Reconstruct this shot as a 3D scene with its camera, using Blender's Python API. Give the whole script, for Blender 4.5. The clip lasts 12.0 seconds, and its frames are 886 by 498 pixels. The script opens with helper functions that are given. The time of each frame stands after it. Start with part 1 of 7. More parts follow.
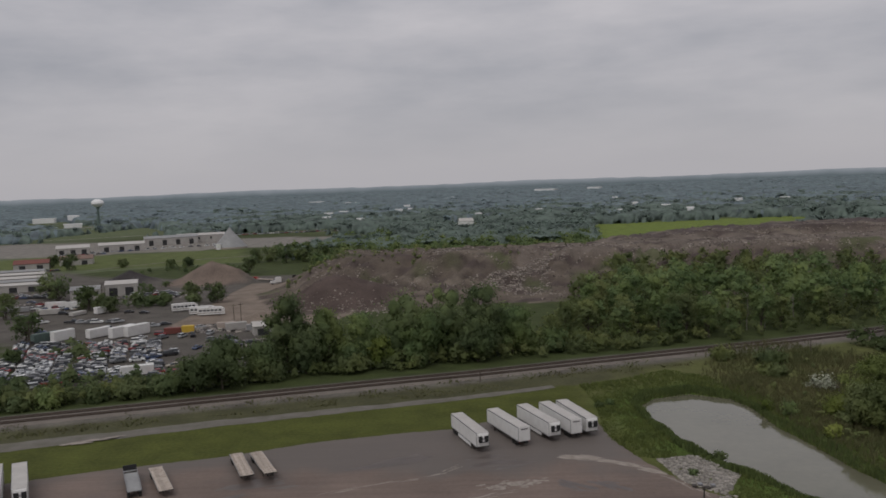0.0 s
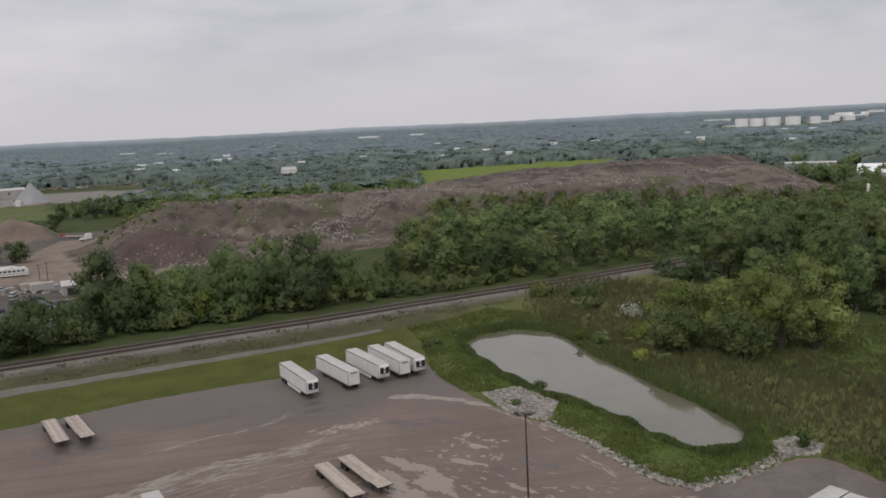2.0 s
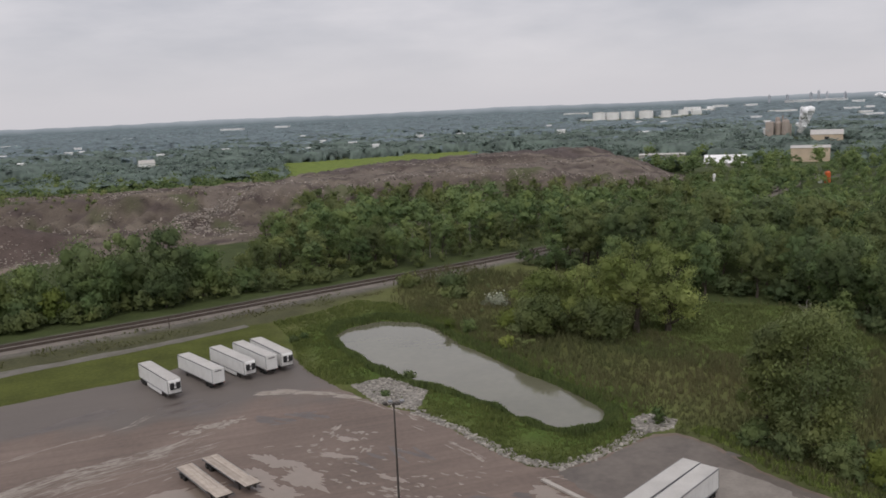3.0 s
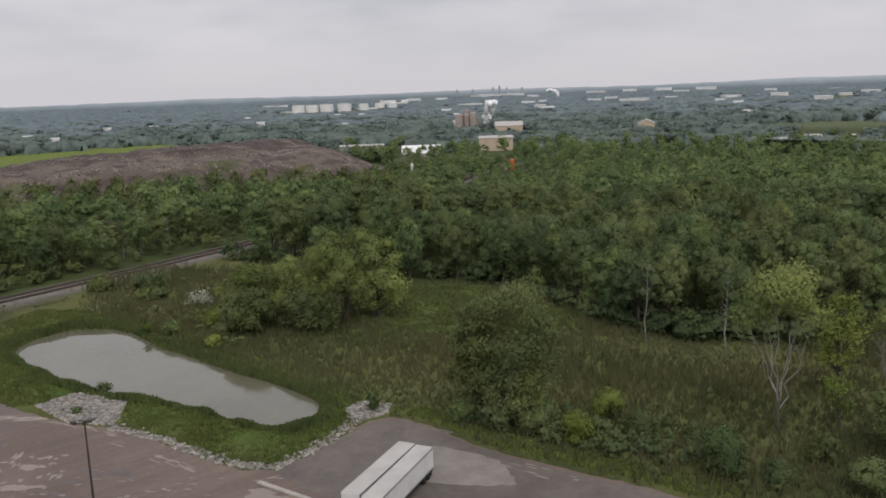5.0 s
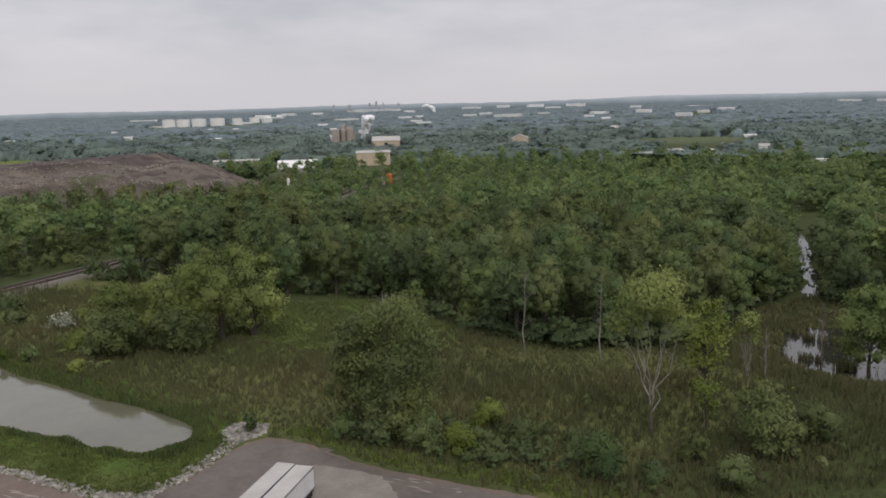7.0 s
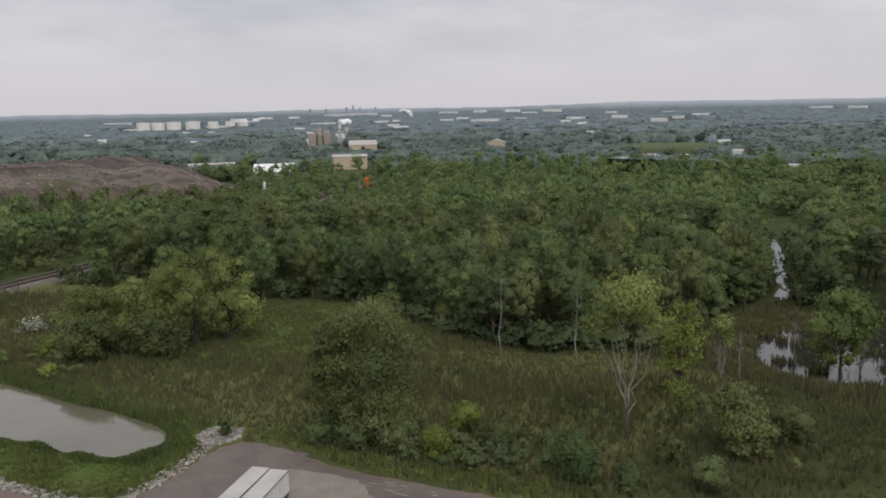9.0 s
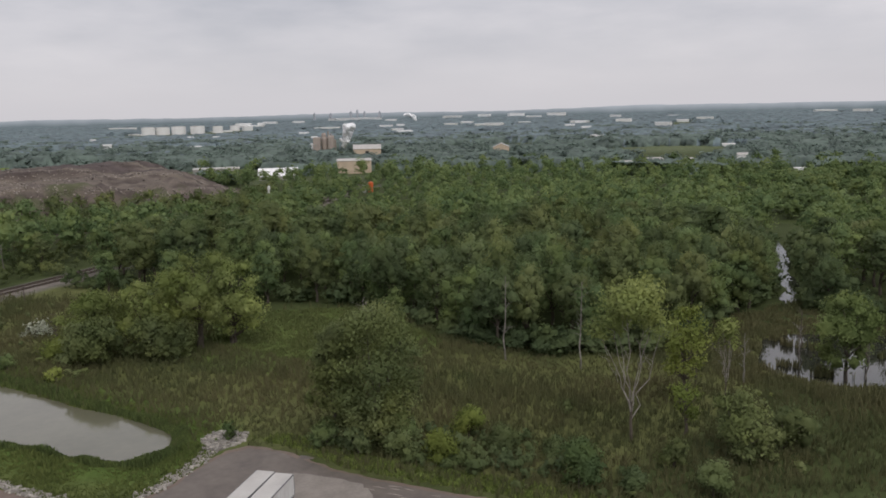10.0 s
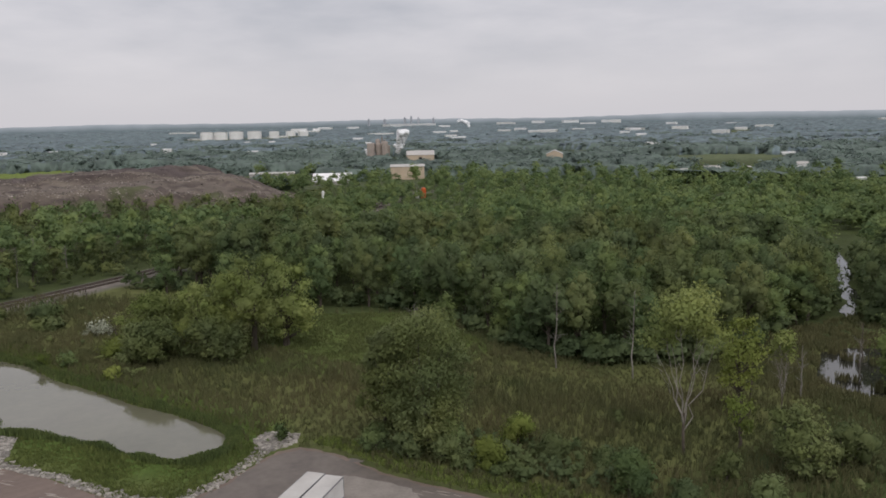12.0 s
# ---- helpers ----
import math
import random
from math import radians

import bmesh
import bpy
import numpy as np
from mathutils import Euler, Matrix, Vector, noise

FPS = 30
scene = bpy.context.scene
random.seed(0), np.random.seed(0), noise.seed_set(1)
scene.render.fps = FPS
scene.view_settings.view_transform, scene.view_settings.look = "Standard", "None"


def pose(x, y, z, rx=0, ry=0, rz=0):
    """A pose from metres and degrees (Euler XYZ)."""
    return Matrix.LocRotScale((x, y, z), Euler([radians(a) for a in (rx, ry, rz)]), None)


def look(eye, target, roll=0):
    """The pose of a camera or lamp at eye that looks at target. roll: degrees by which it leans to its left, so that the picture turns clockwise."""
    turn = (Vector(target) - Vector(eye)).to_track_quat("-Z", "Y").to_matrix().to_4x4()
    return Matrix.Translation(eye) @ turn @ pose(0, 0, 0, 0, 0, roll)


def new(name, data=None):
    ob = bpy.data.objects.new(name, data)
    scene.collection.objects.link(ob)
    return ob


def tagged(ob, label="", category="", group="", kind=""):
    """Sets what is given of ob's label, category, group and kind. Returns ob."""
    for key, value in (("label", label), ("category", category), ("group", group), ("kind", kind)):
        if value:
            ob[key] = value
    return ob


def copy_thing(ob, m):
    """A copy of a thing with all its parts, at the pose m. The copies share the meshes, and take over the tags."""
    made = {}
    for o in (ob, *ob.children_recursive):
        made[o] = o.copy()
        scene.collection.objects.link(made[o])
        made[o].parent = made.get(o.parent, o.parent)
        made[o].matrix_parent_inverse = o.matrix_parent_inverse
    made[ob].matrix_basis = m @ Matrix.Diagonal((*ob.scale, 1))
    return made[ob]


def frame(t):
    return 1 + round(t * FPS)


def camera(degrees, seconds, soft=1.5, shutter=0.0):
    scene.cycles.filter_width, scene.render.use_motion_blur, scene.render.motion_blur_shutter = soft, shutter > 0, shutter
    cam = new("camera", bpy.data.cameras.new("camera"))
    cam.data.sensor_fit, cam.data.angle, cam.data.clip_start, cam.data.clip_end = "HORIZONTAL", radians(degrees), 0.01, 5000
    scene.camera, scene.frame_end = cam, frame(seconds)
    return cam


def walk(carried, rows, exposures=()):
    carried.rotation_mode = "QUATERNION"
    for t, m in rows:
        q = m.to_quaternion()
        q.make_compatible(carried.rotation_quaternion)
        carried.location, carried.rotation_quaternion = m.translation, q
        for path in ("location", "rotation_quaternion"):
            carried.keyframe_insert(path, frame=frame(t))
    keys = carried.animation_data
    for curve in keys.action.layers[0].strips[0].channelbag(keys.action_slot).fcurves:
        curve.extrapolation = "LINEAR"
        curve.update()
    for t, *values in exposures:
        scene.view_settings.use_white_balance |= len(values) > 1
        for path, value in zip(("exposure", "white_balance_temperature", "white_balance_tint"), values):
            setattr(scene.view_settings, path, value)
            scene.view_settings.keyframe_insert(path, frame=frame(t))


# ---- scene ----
cam = camera(54.66, 12.0, soft=1.7)
PATH = [
    (0.0, pose(-2.17, -2.94, 54.59, 85.43, 2.15, 1.85)),
    (0.5, pose(-2.33, -2.87, 54.43, 85.32, 2.07, 1.72)),
    (1.0, pose(-2.30, -2.55, 54.04, 83.92, 2.22, 1.62)),
    (1.5, pose(-1.91, -2.52, 53.83, 82.43, 2.20, -3.89)),
    (2.0, pose(-1.70, -2.45, 53.75, 81.48, 2.79, -9.86)),
    (2.5, pose(-1.56, -2.36, 53.45, 80.98, 2.77, -14.03)),
    (3.0, pose(-1.23, -2.23, 53.35, 80.60, 2.47, -18.68)),
    (3.5, pose(-0.80, -1.81, 53.17, 79.93, 2.03, -25.08)),
    (5.5, pose(1.10, 1.98, 51.77, 79.63, 1.92, -40.67)),
    (6.0, pose(1.40, 2.12, 51.62, 79.93, 1.67, -42.48)),
    (6.5, pose(1.29, 2.08, 51.66, 80.03, 1.36, -44.56)),
    (7.0, pose(1.51, 2.09, 51.52, 80.16, 1.51, -46.44)),
    (7.5, pose(1.58, 2.08, 51.49, 80.19, 1.55, -47.91)),
    (9.5, pose(1.58, 2.07, 51.22, 80.52, 1.18, -47.91)),
    (10.0, pose(1.48, 1.95, 51.26, 80.70, 1.32, -47.68)),
    (10.5, pose(1.20, 1.79, 51.31, 80.83, 1.30, -46.80)),
    (11.0, pose(1.10, 1.59, 51.20, 80.85, 1.35, -45.58)),
    (11.5, pose(1.03, 1.49, 51.26, 81.02, 1.36, -44.88)),
    (12.0, pose(1.28, 1.75, 51.31, 81.19, 1.08, -44.14)),
]

walk(cam, PATH, [(0.0, -0.61), (0.5, -0.38), (0.9, -0.31), (1.5, -0.16), (2.0, -0.13), (2.5, -0.08), (3.5, -0.07), (12.0, -0.06)])

# ---- world and sun: a closed grey overcast ----
world = bpy.data.worlds.new("overcast_sky")
scene.world = world
world.use_nodes = True
wn, wl = world.node_tree.nodes, world.node_tree.links
wn.clear()
w_out, w_bg = wn.new("ShaderNodeOutputWorld"), wn.new("ShaderNodeBackground")
w_sky, w_co, w_sep = wn.new("ShaderNodeTexSky"), wn.new("ShaderNodeTexCoord"), wn.new("ShaderNodeSeparateXYZ")
w_sky.sky_type, w_sky.sun_disc, w_sky.sun_elevation, w_sky.sun_rotation = "NISHITA", False, radians(55), radians(208)
w_map = wn.new("ShaderNodeMapping")
w_map.inputs["Scale"].default_value = (1.35, 1.35, 5.0)
w_n1, w_n2 = wn.new("ShaderNodeTexNoise"), wn.new("ShaderNodeTexNoise")
for nd, sc, det, ro in ((w_n1, 1.9, 5.0, 0.5), (w_n2, 5.5, 5.0, 0.55)):
    nd.inputs["Scale"].default_value, nd.inputs["Detail"].default_value, nd.inputs["Roughness"].default_value = sc, det, ro
    wl.new(w_map.outputs[0], nd.inputs["Vector"])
wl.new(w_co.outputs["Generated"], w_map.inputs[0])
w_add = wn.new("ShaderNodeMixRGB")
w_add.inputs[0].default_value = 0.3
wl.new(w_n1.outputs["Fac"], w_add.inputs[1])
wl.new(w_n2.outputs["Fac"], w_add.inputs[2])
w_ramp = wn.new("ShaderNodeValToRGB")
w_ramp.color_ramp.elements[0].position, w_ramp.color_ramp.elements[0].color = 0.36, (0.47, 0.475, 0.522, 1)
w_ramp.color_ramp.elements[1].position, w_ramp.color_ramp.elements[1].color = 0.62, (0.705, 0.68, 0.712, 1)
wl.new(w_add.outputs[0], w_ramp.inputs[0])
# the cloud base thins to an even pale tone towards the horizon
w_hz = wn.new("ShaderNodeValToRGB")
w_hz.color_ramp.elements[0].position, w_hz.color_ramp.elements[0].color = 0.0, (1, 1, 1, 1)
w_hz.color_ramp.elements[1].position, w_hz.color_ramp.elements[1].color = 0.12, (0, 0, 0, 1)
wl.new(w_co.outputs["Generated"], w_sep.inputs[0])
wl.new(w_sep.outputs["Z"], w_hz.inputs[0])
w_mixh = wn.new("ShaderNodeMixRGB")
w_mixh.inputs[2].default_value = (0.595, 0.577, 0.61, 1)
wl.new(w_hz.outputs[0], w_mixh.inputs[0])
w_up, w_lift = wn.new("ShaderNodeMapRange"), wn.new("ShaderNodeHueSaturation")
w_up.inputs["From Min"].default_value, w_up.inputs["From Max"].default_value = 0.12, 0.34
w_up.inputs["To Min"].default_value, w_up.inputs["To Max"].default_value = 1.0, 1.18
wl.new(w_sep.outputs["Z"], w_up.inputs["Value"])
wl.new(w_up.outputs[0], w_lift.inputs["Value"])
wl.new(w_ramp.outputs[0], w_lift.inputs["Color"])
wl.new(w_lift.outputs[0], w_mixh.inputs[1])
w_skys = wn.new("ShaderNodeMixRGB")
w_skys.blend_type = "MULTIPLY"
w_skys.inputs[0].default_value = 1.0
w_skys.inputs[2].default_value = (0.08, 0.08, 0.08, 1)
wl.new(w_sky.outputs[0], w_skys.inputs[1])
w_mix = wn.new("ShaderNodeMixRGB")
w_mix.inputs[0].default_value = 0.94
wl.new(w_skys.outputs[0], w_mix.inputs[1])
wl.new(w_mixh.outputs[0], w_mix.inputs[2])
wl.new(w_mix.outputs[0], w_bg.inputs[0])
w_bg.inputs[1].default_value = 1.11
wl.new(w_bg.outputs[0], w_out.inputs[0])
sun_data = bpy.data.lights.new("sun", "SUN")
sun_data.energy, sun_data.angle, sun_data.color = 1.3, radians(40), (1.0, 0.97, 0.93)
sun = new("sun", sun_data)
sun.matrix_world = look((-50, -70, 280), (40, 100, 0))


# ---- materials ----
def mat(name, c1, c2=None, rough=0.85, scale=1.0, metal=0.0, bump=0.0, fine=0.0, per="", spread=0.25, spec=0.3, detail=6.0, ramp=(0.35, 0.65), sheen=0.0):
    """Two tones mixed by noise at two scales; per: 'island' or 'object' varies the brightness from piece to piece."""
    m = bpy.data.materials.new(name)
    m.use_nodes = True
    nt, ln = m.node_tree.nodes, m.node_tree.links
    b = nt["Principled BSDF"]
    b.inputs["Roughness"].default_value, b.inputs["Metallic"].default_value = rough, metal
    b.inputs["Specular IOR Level"].default_value = spec
    if sheen:
        b.inputs["Sheen Weight"].default_value, b.inputs["Sheen Roughness"].default_value = sheen, 0.6
    c2 = c2 or tuple(v * 0.82 for v in c1)
    co = nt.new("ShaderNodeNewGeometry")
    n1, n2 = nt.new("ShaderNodeTexNoise"), nt.new("ShaderNodeTexNoise")
    n1.inputs["Scale"].default_value, n1.inputs["Detail"].default_value = scale, detail
    n2.inputs["Scale"].default_value, n2.inputs["Detail"].default_value = scale * 9 if not fine else fine, 4.0
    ln.new(co.outputs["Position"], n1.inputs["Vector"])
    ln.new(co.outputs["Position"], n2.inputs["Vector"])
    mx = nt.new("ShaderNodeMixRGB")
    mx.inputs[0].default_value = 0.35
    ln.new(n1.outputs["Fac"], mx.inputs[1])
    ln.new(n2.outputs["Fac"], mx.inputs[2])
    rp = nt.new("ShaderNodeValToRGB")
    rp.color_ramp.elements[0].position, rp.color_ramp.elements[0].color = ramp[0], (*c1, 1)
    rp.color_ramp.elements[1].position, rp.color_ramp.elements[1].color = ramp[1], (*c2, 1)
    ln.new(mx.outputs[0], rp.inputs[0])
    tone = rp.outputs[0]
    if per:
        hs = nt.new("ShaderNodeHueSaturation")
        mr = nt.new("ShaderNodeMapRange")
        mr.inputs["To Min"].default_value, mr.inputs["To Max"].default_value = 1 - spread, 1 + spread
        if per == "island":
            ln.new(co.outputs["Random Per Island"], mr.inputs["Value"])
        else:
            ln.new(nt.new("ShaderNodeObjectInfo").outputs["Random"], mr.inputs["Value"])
        ln.new(mr.outputs[0], hs.inputs["Value"])
        ln.new(tone, hs.inputs["Color"])
        tone = hs.outputs[0]
    ln.new(tone, b.inputs["Base Color"])
    if bump:
        bp = nt.new("ShaderNodeBump")
        bp.inputs["Strength"].default_value, bp.inputs["Distance"].default_value = bump, 0.1
        ln.new(mx.outputs[0], bp.inputs["Height"])
        ln.new(bp.outputs[0], b.inputs["Normal"])
    return m


def leaf_mat(name, c1, c2, c3, trans=0.42, spec=0.05):
    """Foliage: tone varies from leaf cluster to leaf cluster, over each crown and from tree to tree, with some light through the leaves."""
    m = bpy.data.materials.new(name)
    m.use_nodes = True
    nt, ln = m.node_tree.nodes, m.node_tree.links
    b, out = nt["Principled BSDF"], nt["Material Output"]
    b.inputs["Roughness"].default_value, b.inputs["Specular IOR Level"].default_value = 0.55, spec
    g, oi = nt.new("ShaderNodeNewGeometry"), nt.new("ShaderNodeObjectInfo")
    ns, nb = nt.new("ShaderNodeTexNoise"), nt.new("ShaderNodeTexNoise")
    ns.inputs["Scale"].default_value, ns.inputs["Detail"].default_value = 0.13, 3.0
    nb.inputs["Scale"].default_value, nb.inputs["Detail"].default_value = 0.06, 2.0
    ln.new(g.outputs["Position"], ns.inputs["Vector"])
    ln.new(g.outputs["Position"], nb.inputs["Vector"])
    r1, r2 = nt.new("ShaderNodeMixRGB"), nt.new("ShaderNodeMixRGB")
    r1.inputs[1].default_value, r1.inputs[2].default_value = (*(v * 0.93 for v in c1), 1), (*(v * 1.05 for v in c2), 1)
    ln.new(g.outputs["Random Per Island"], r1.inputs[0])
    ln.new(r1.outputs[0], r2.inputs[1])
    r2.inputs[2].default_value = (*c3, 1)
    rr = nt.new("ShaderNodeMapRange")
    rr.inputs["From Min"].default_value, rr.inputs["From Max"].default_value = 0.4, 0.68
    ln.new(ns.outputs["Fac"], rr.inputs["Value"])
    ln.new(rr.outputs[0], r2.inputs[0])
    hs, mr = nt.new("ShaderNodeHueSaturation"), nt.new("ShaderNodeMapRange")
    mr.inputs["To Min"].default_value, mr.inputs["To Max"].default_value = 0.98, 1.42
    ln.new(oi.outputs["Random"], mr.inputs["Value"])
    ln.new(mr.outputs[0], hs.inputs["Value"])
    ln.new(r2.outputs[0], hs.inputs["Color"])
    # neighbouring kinds of tree: some yellower and lighter, some bluer and darker
    h2, mh, mv = nt.new("ShaderNodeHueSaturation"), nt.new("ShaderNodeMapRange"), nt.new("ShaderNodeMapRange")
    for q, lo, hi in ((mh, 0.512, 0.486), (mv, 0.76, 1.24)):
        q.inputs["From Min"].default_value, q.inputs["From Max"].default_value = 0.36, 0.64
        q.inputs["To Min"].default_value, q.inputs["To Max"].default_value = lo, hi
        ln.new(nb.outputs["Fac"], q.inputs["Value"])
    ln.new(mh.outputs[0], h2.inputs["Hue"])
    ln.new(mv.outputs[0], h2.inputs["Value"])
    ln.new(hs.outputs[0], h2.inputs["Color"])
    ln.new(h2.outputs[0], b.inputs["Base Color"])
    tl, mx = nt.new("ShaderNodeBsdfTranslucent"), nt.new("ShaderNodeMixShader")
    ln.new(h2.outputs[0], tl.inputs["Color"])
    mx.inputs[0].default_value = trans
    ln.new(b.outputs[0], mx.inputs[1])
    ln.new(tl.outputs[0], mx.inputs[2])
    ln.new(mx.outputs[0], out.inputs["Surface"])
    return m


def water_mat(name, colour, rough=0.06, ripple=0.04):
    m = mat(name, colour, tuple(v * 0.8 for v in colour), rough=rough, scale=0.08, spec=0.5)
    nt, ln = m.node_tree.nodes, m.node_tree.links
    ns, bp = nt.new("ShaderNodeTexNoise"), nt.new("ShaderNodeBump")
    ns.inputs["Scale"].default_value = 1.6
    bp.inputs["Strength"].default_value, bp.inputs["Distance"].default_value = ripple, 0.05
    ln.new(ns.outputs["Fac"], bp.inputs["Height"])
    ln.new(bp.outputs[0], nt["Principled BSDF"].inputs["Normal"])
    return m


def lot_mat():
    """Worn asphalt: broad tone, tyre-drawn streaks and fine grit."""
    m = mat("worn_asphalt", (0.126, 0.093, 0.076), (0.183, 0.136, 0.112), rough=0.7, scale=0.055, fine=1.2, bump=0.3, spec=0.35)
    nt, ln = m.node_tree.nodes, m.node_tree.links
    b = nt["Principled BSDF"]
    tone = b.inputs["Base Color"].links[0].from_socket
    g = nt.new("ShaderNodeNewGeometry")
    for turn, across, amount in ((-0.5, 0.7, 0.075), (0.95, 0.45, 0.06)):
        mp, ns, mr, mu = nt.new("ShaderNodeMapping"), nt.new("ShaderNodeTexNoise"), nt.new("ShaderNodeMapRange"), nt.new("ShaderNodeHueSaturation")
        mp.vector_type = "POINT"
        mp.inputs["Rotation"].default_value = (0, 0, turn)
        mp.inputs["Scale"].default_value = (0.035, across, 1.0)
        ns.inputs["Scale"].default_value, ns.inputs["Detail"].default_value, ns.inputs["Distortion"].default_value = 1.0, 6.0, 0.8
        ln.new(g.outputs["Position"], mp.inputs[0])
        ln.new(mp.outputs[0], ns.inputs["Vector"])
        mr.inputs["From Min"].default_value, mr.inputs["From Max"].default_value = 0.36, 0.66
        mr.inputs["To Min"].default_value, mr.inputs["To Max"].default_value = 1 - amount, 1 + amount
        ln.new(ns.outputs["Fac"], mr.inputs["Value"])
        ln.new(mr.outputs[0], mu.inputs["Value"])
        ln.new(tone, mu.inputs["Color"])
        tone = mu.outputs[0]
    # greyer, cleaner paving along the trailer row
    sp, n3, ad, m3, gx_ = nt.new("ShaderNodeSeparateXYZ"), nt.new("ShaderNodeTexNoise"), nt.new("ShaderNodeMath"), nt.new("ShaderNodeMapRange"), nt.new("ShaderNodeMixRGB")
    ln.new(g.outputs["Position"], sp.inputs[0])
    ln.new(g.outputs["Position"], n3.inputs["Vector"])
    n3.inputs["Scale"].default_value, n3.inputs["Detail"].default_value = 0.06, 4.0
    ad.operation = "MULTIPLY_ADD"
    ad.inputs[1].default_value = 44.0
    ln.new(n3.outputs["Fac"], ad.inputs[0])
    ln.new(sp.outputs["Y"], ad.inputs[2])
    m3.inputs["From Min"].default_value, m3.inputs["From Max"].default_value = 172.0, 182.0
    m3.inputs["To Max"].default_value = 0.75
    ln.new(ad.outputs[0], m3.inputs["Value"])
    ln.new(m3.outputs[0], gx_.inputs[0])
    ln.new(tone, gx_.inputs[1])
    gx_.inputs[2].default_value = (0.118, 0.106, 0.097, 1)
    ln.new(gx_.outputs[0], b.inputs["Base Color"])
    return m


M_LOT = lot_mat()
M_CONCRETE = mat("pale_concrete", (0.42, 0.385, 0.345), (0.32, 0.29, 0.26), rough=0.85, scale=0.9, fine=6.0, bump=0.2)
M_PALE = mat("pale_gravel", (0.34, 0.3, 0.262), (0.215, 0.182, 0.155), rough=0.9, scale=0.8, bump=0.4)
M_PUDDLE = water_mat("muddy_puddle", (0.25, 0.198, 0.16), rough=0.3, ripple=0.02)
M_POND = water_mat("silty_pond_water", (0.136, 0.13, 0.092), rough=0.05)
M_SLOUGH = water_mat("dark_slough_water", (0.03, 0.03, 0.025), rough=0.03, ripple=0.02)
M_BALLAST = mat("rail_ballast", (0.14, 0.122, 0.106), (0.19, 0.166, 0.144), rough=0.95, scale=0.3, fine=4.0, bump=0.5)
M_TRACK = mat("gravel_track", (0.17, 0.157, 0.14), (0.115, 0.108, 0.085), rough=0.95, scale=0.25, fine=3.0, bump=0.4)
M_RAIL = mat("rusty_rail", (0.05, 0.035, 0.028), (0.08, 0.055, 0.04), rough=0.5, scale=3, metal=0.6)
M_RUST = mat("rust_stained_ballast", (0.055, 0.042, 0.034), (0.085, 0.066, 0.053), rough=0.9, scale=1.2, bump=0.3)
M_TIE = mat("creosoted_tie", (0.075, 0.06, 0.05), (0.12, 0.098, 0.08), rough=0.9, scale=2)
M_STONE = mat("limestone_riprap", (0.34, 0.315, 0.28), (0.2, 0.182, 0.16), rough=0.9, scale=1.5, per="island", spread=0.4)
M_RUBBLE = mat("mixed_rubble", (0.32, 0.285, 0.25), (0.18, 0.15, 0.13), rough=0.9, scale=1.5, per="island", spread=0.55)
M_WHITE = mat("white_trailer_paint", (0.7, 0.69, 0.67), (0.58, 0.565, 0.545), rough=0.45, scale=0.6, fine=9.0, spec=0.4, ramp=(0.42, 0.75))
M_WHITE_ROOF = mat("weathered_white_roof", (0.5, 0.478, 0.45), (0.41, 0.388, 0.365), rough=0.6, scale=0.4, fine=6.0)
M_BLACK = mat("black_plastic", (0.02, 0.02, 0.022), (0.035, 0.035, 0.035), rough=0.5, scale=4)
M_RUBBER = mat("tyre_rubber", (0.02, 0.02, 0.02), (0.035, 0.033, 0.03), rough=0.9, scale=6)
M_STEEL = mat("galvanised_steel", (0.33, 0.33, 0.34), (0.22, 0.22, 0.23), rough=0.45, scale=3, metal=0.7)
M_FRAME = mat("dark_chassis_steel", (0.05, 0.045, 0.042), (0.085, 0.075, 0.065), rough=0.7, scale=2, metal=0.3)
M_DECK = mat("weathered_deck_boards", (0.47, 0.405, 0.345), (0.34, 0.285, 0.24), rough=0.85, scale=0.8, fine=7.0, per="object", spread=0.18)
M_BARK = mat("grey_brown_bark", (0.075, 0.06, 0.048), (0.12, 0.1, 0.08), rough=0.95, scale=2, bump=0.5)
M_PALEBARK = mat("bleached_bark", (0.25, 0.232, 0.2), (0.15, 0.136, 0.118), rough=0.9, scale=1.5)
M_WHITEBARK = mat("bleached_limbs", (0.33, 0.305, 0.27), (0.17, 0.15, 0.13), rough=0.9, scale=1.2)
M_LEAF = leaf_mat("broadleaf_green", (0.112, 0.158, 0.07), (0.13, 0.178, 0.078), (0.142, 0.182, 0.064))
M_LEAF_OLIVE = leaf_mat("olive_belt_green", (0.13, 0.158, 0.07), (0.148, 0.176, 0.078), (0.154, 0.178, 0.064))
M_LEAF_DARK = leaf_mat("dark_canopy_green", (0.096, 0.128, 0.062), (0.108, 0.142, 0.069), (0.118, 0.15, 0.06))
M_LEAF_WILLOW = leaf_mat("willow_olive_green", (0.182, 0.216, 0.08), (0.2, 0.236, 0.088), (0.19, 0.23, 0.07))
M_LEAF_LIGHT = leaf_mat("spring_yellow_green", (0.15, 0.184, 0.05), (0.178, 0.212, 0.06), (0.162, 0.2, 0.05))
M_LEAF_PALE = leaf_mat("pale_olive_leaves", (0.15, 0.19, 0.07), (0.175, 0.212, 0.08), (0.16, 0.2, 0.064))
M_LEAF_GREY = leaf_mat("grey_green_leaves", (0.108, 0.14, 0.066), (0.126, 0.158, 0.074), (0.118, 0.148, 0.06))
# Haze is painted into these leaf tones: paler and bluer with distance.
M_LEAF_FAR_HAZED = leaf_mat("distant_woods_haze_tint", (0.17, 0.216, 0.232), (0.182, 0.23, 0.246), (0.172, 0.22, 0.236), spec=0.4)
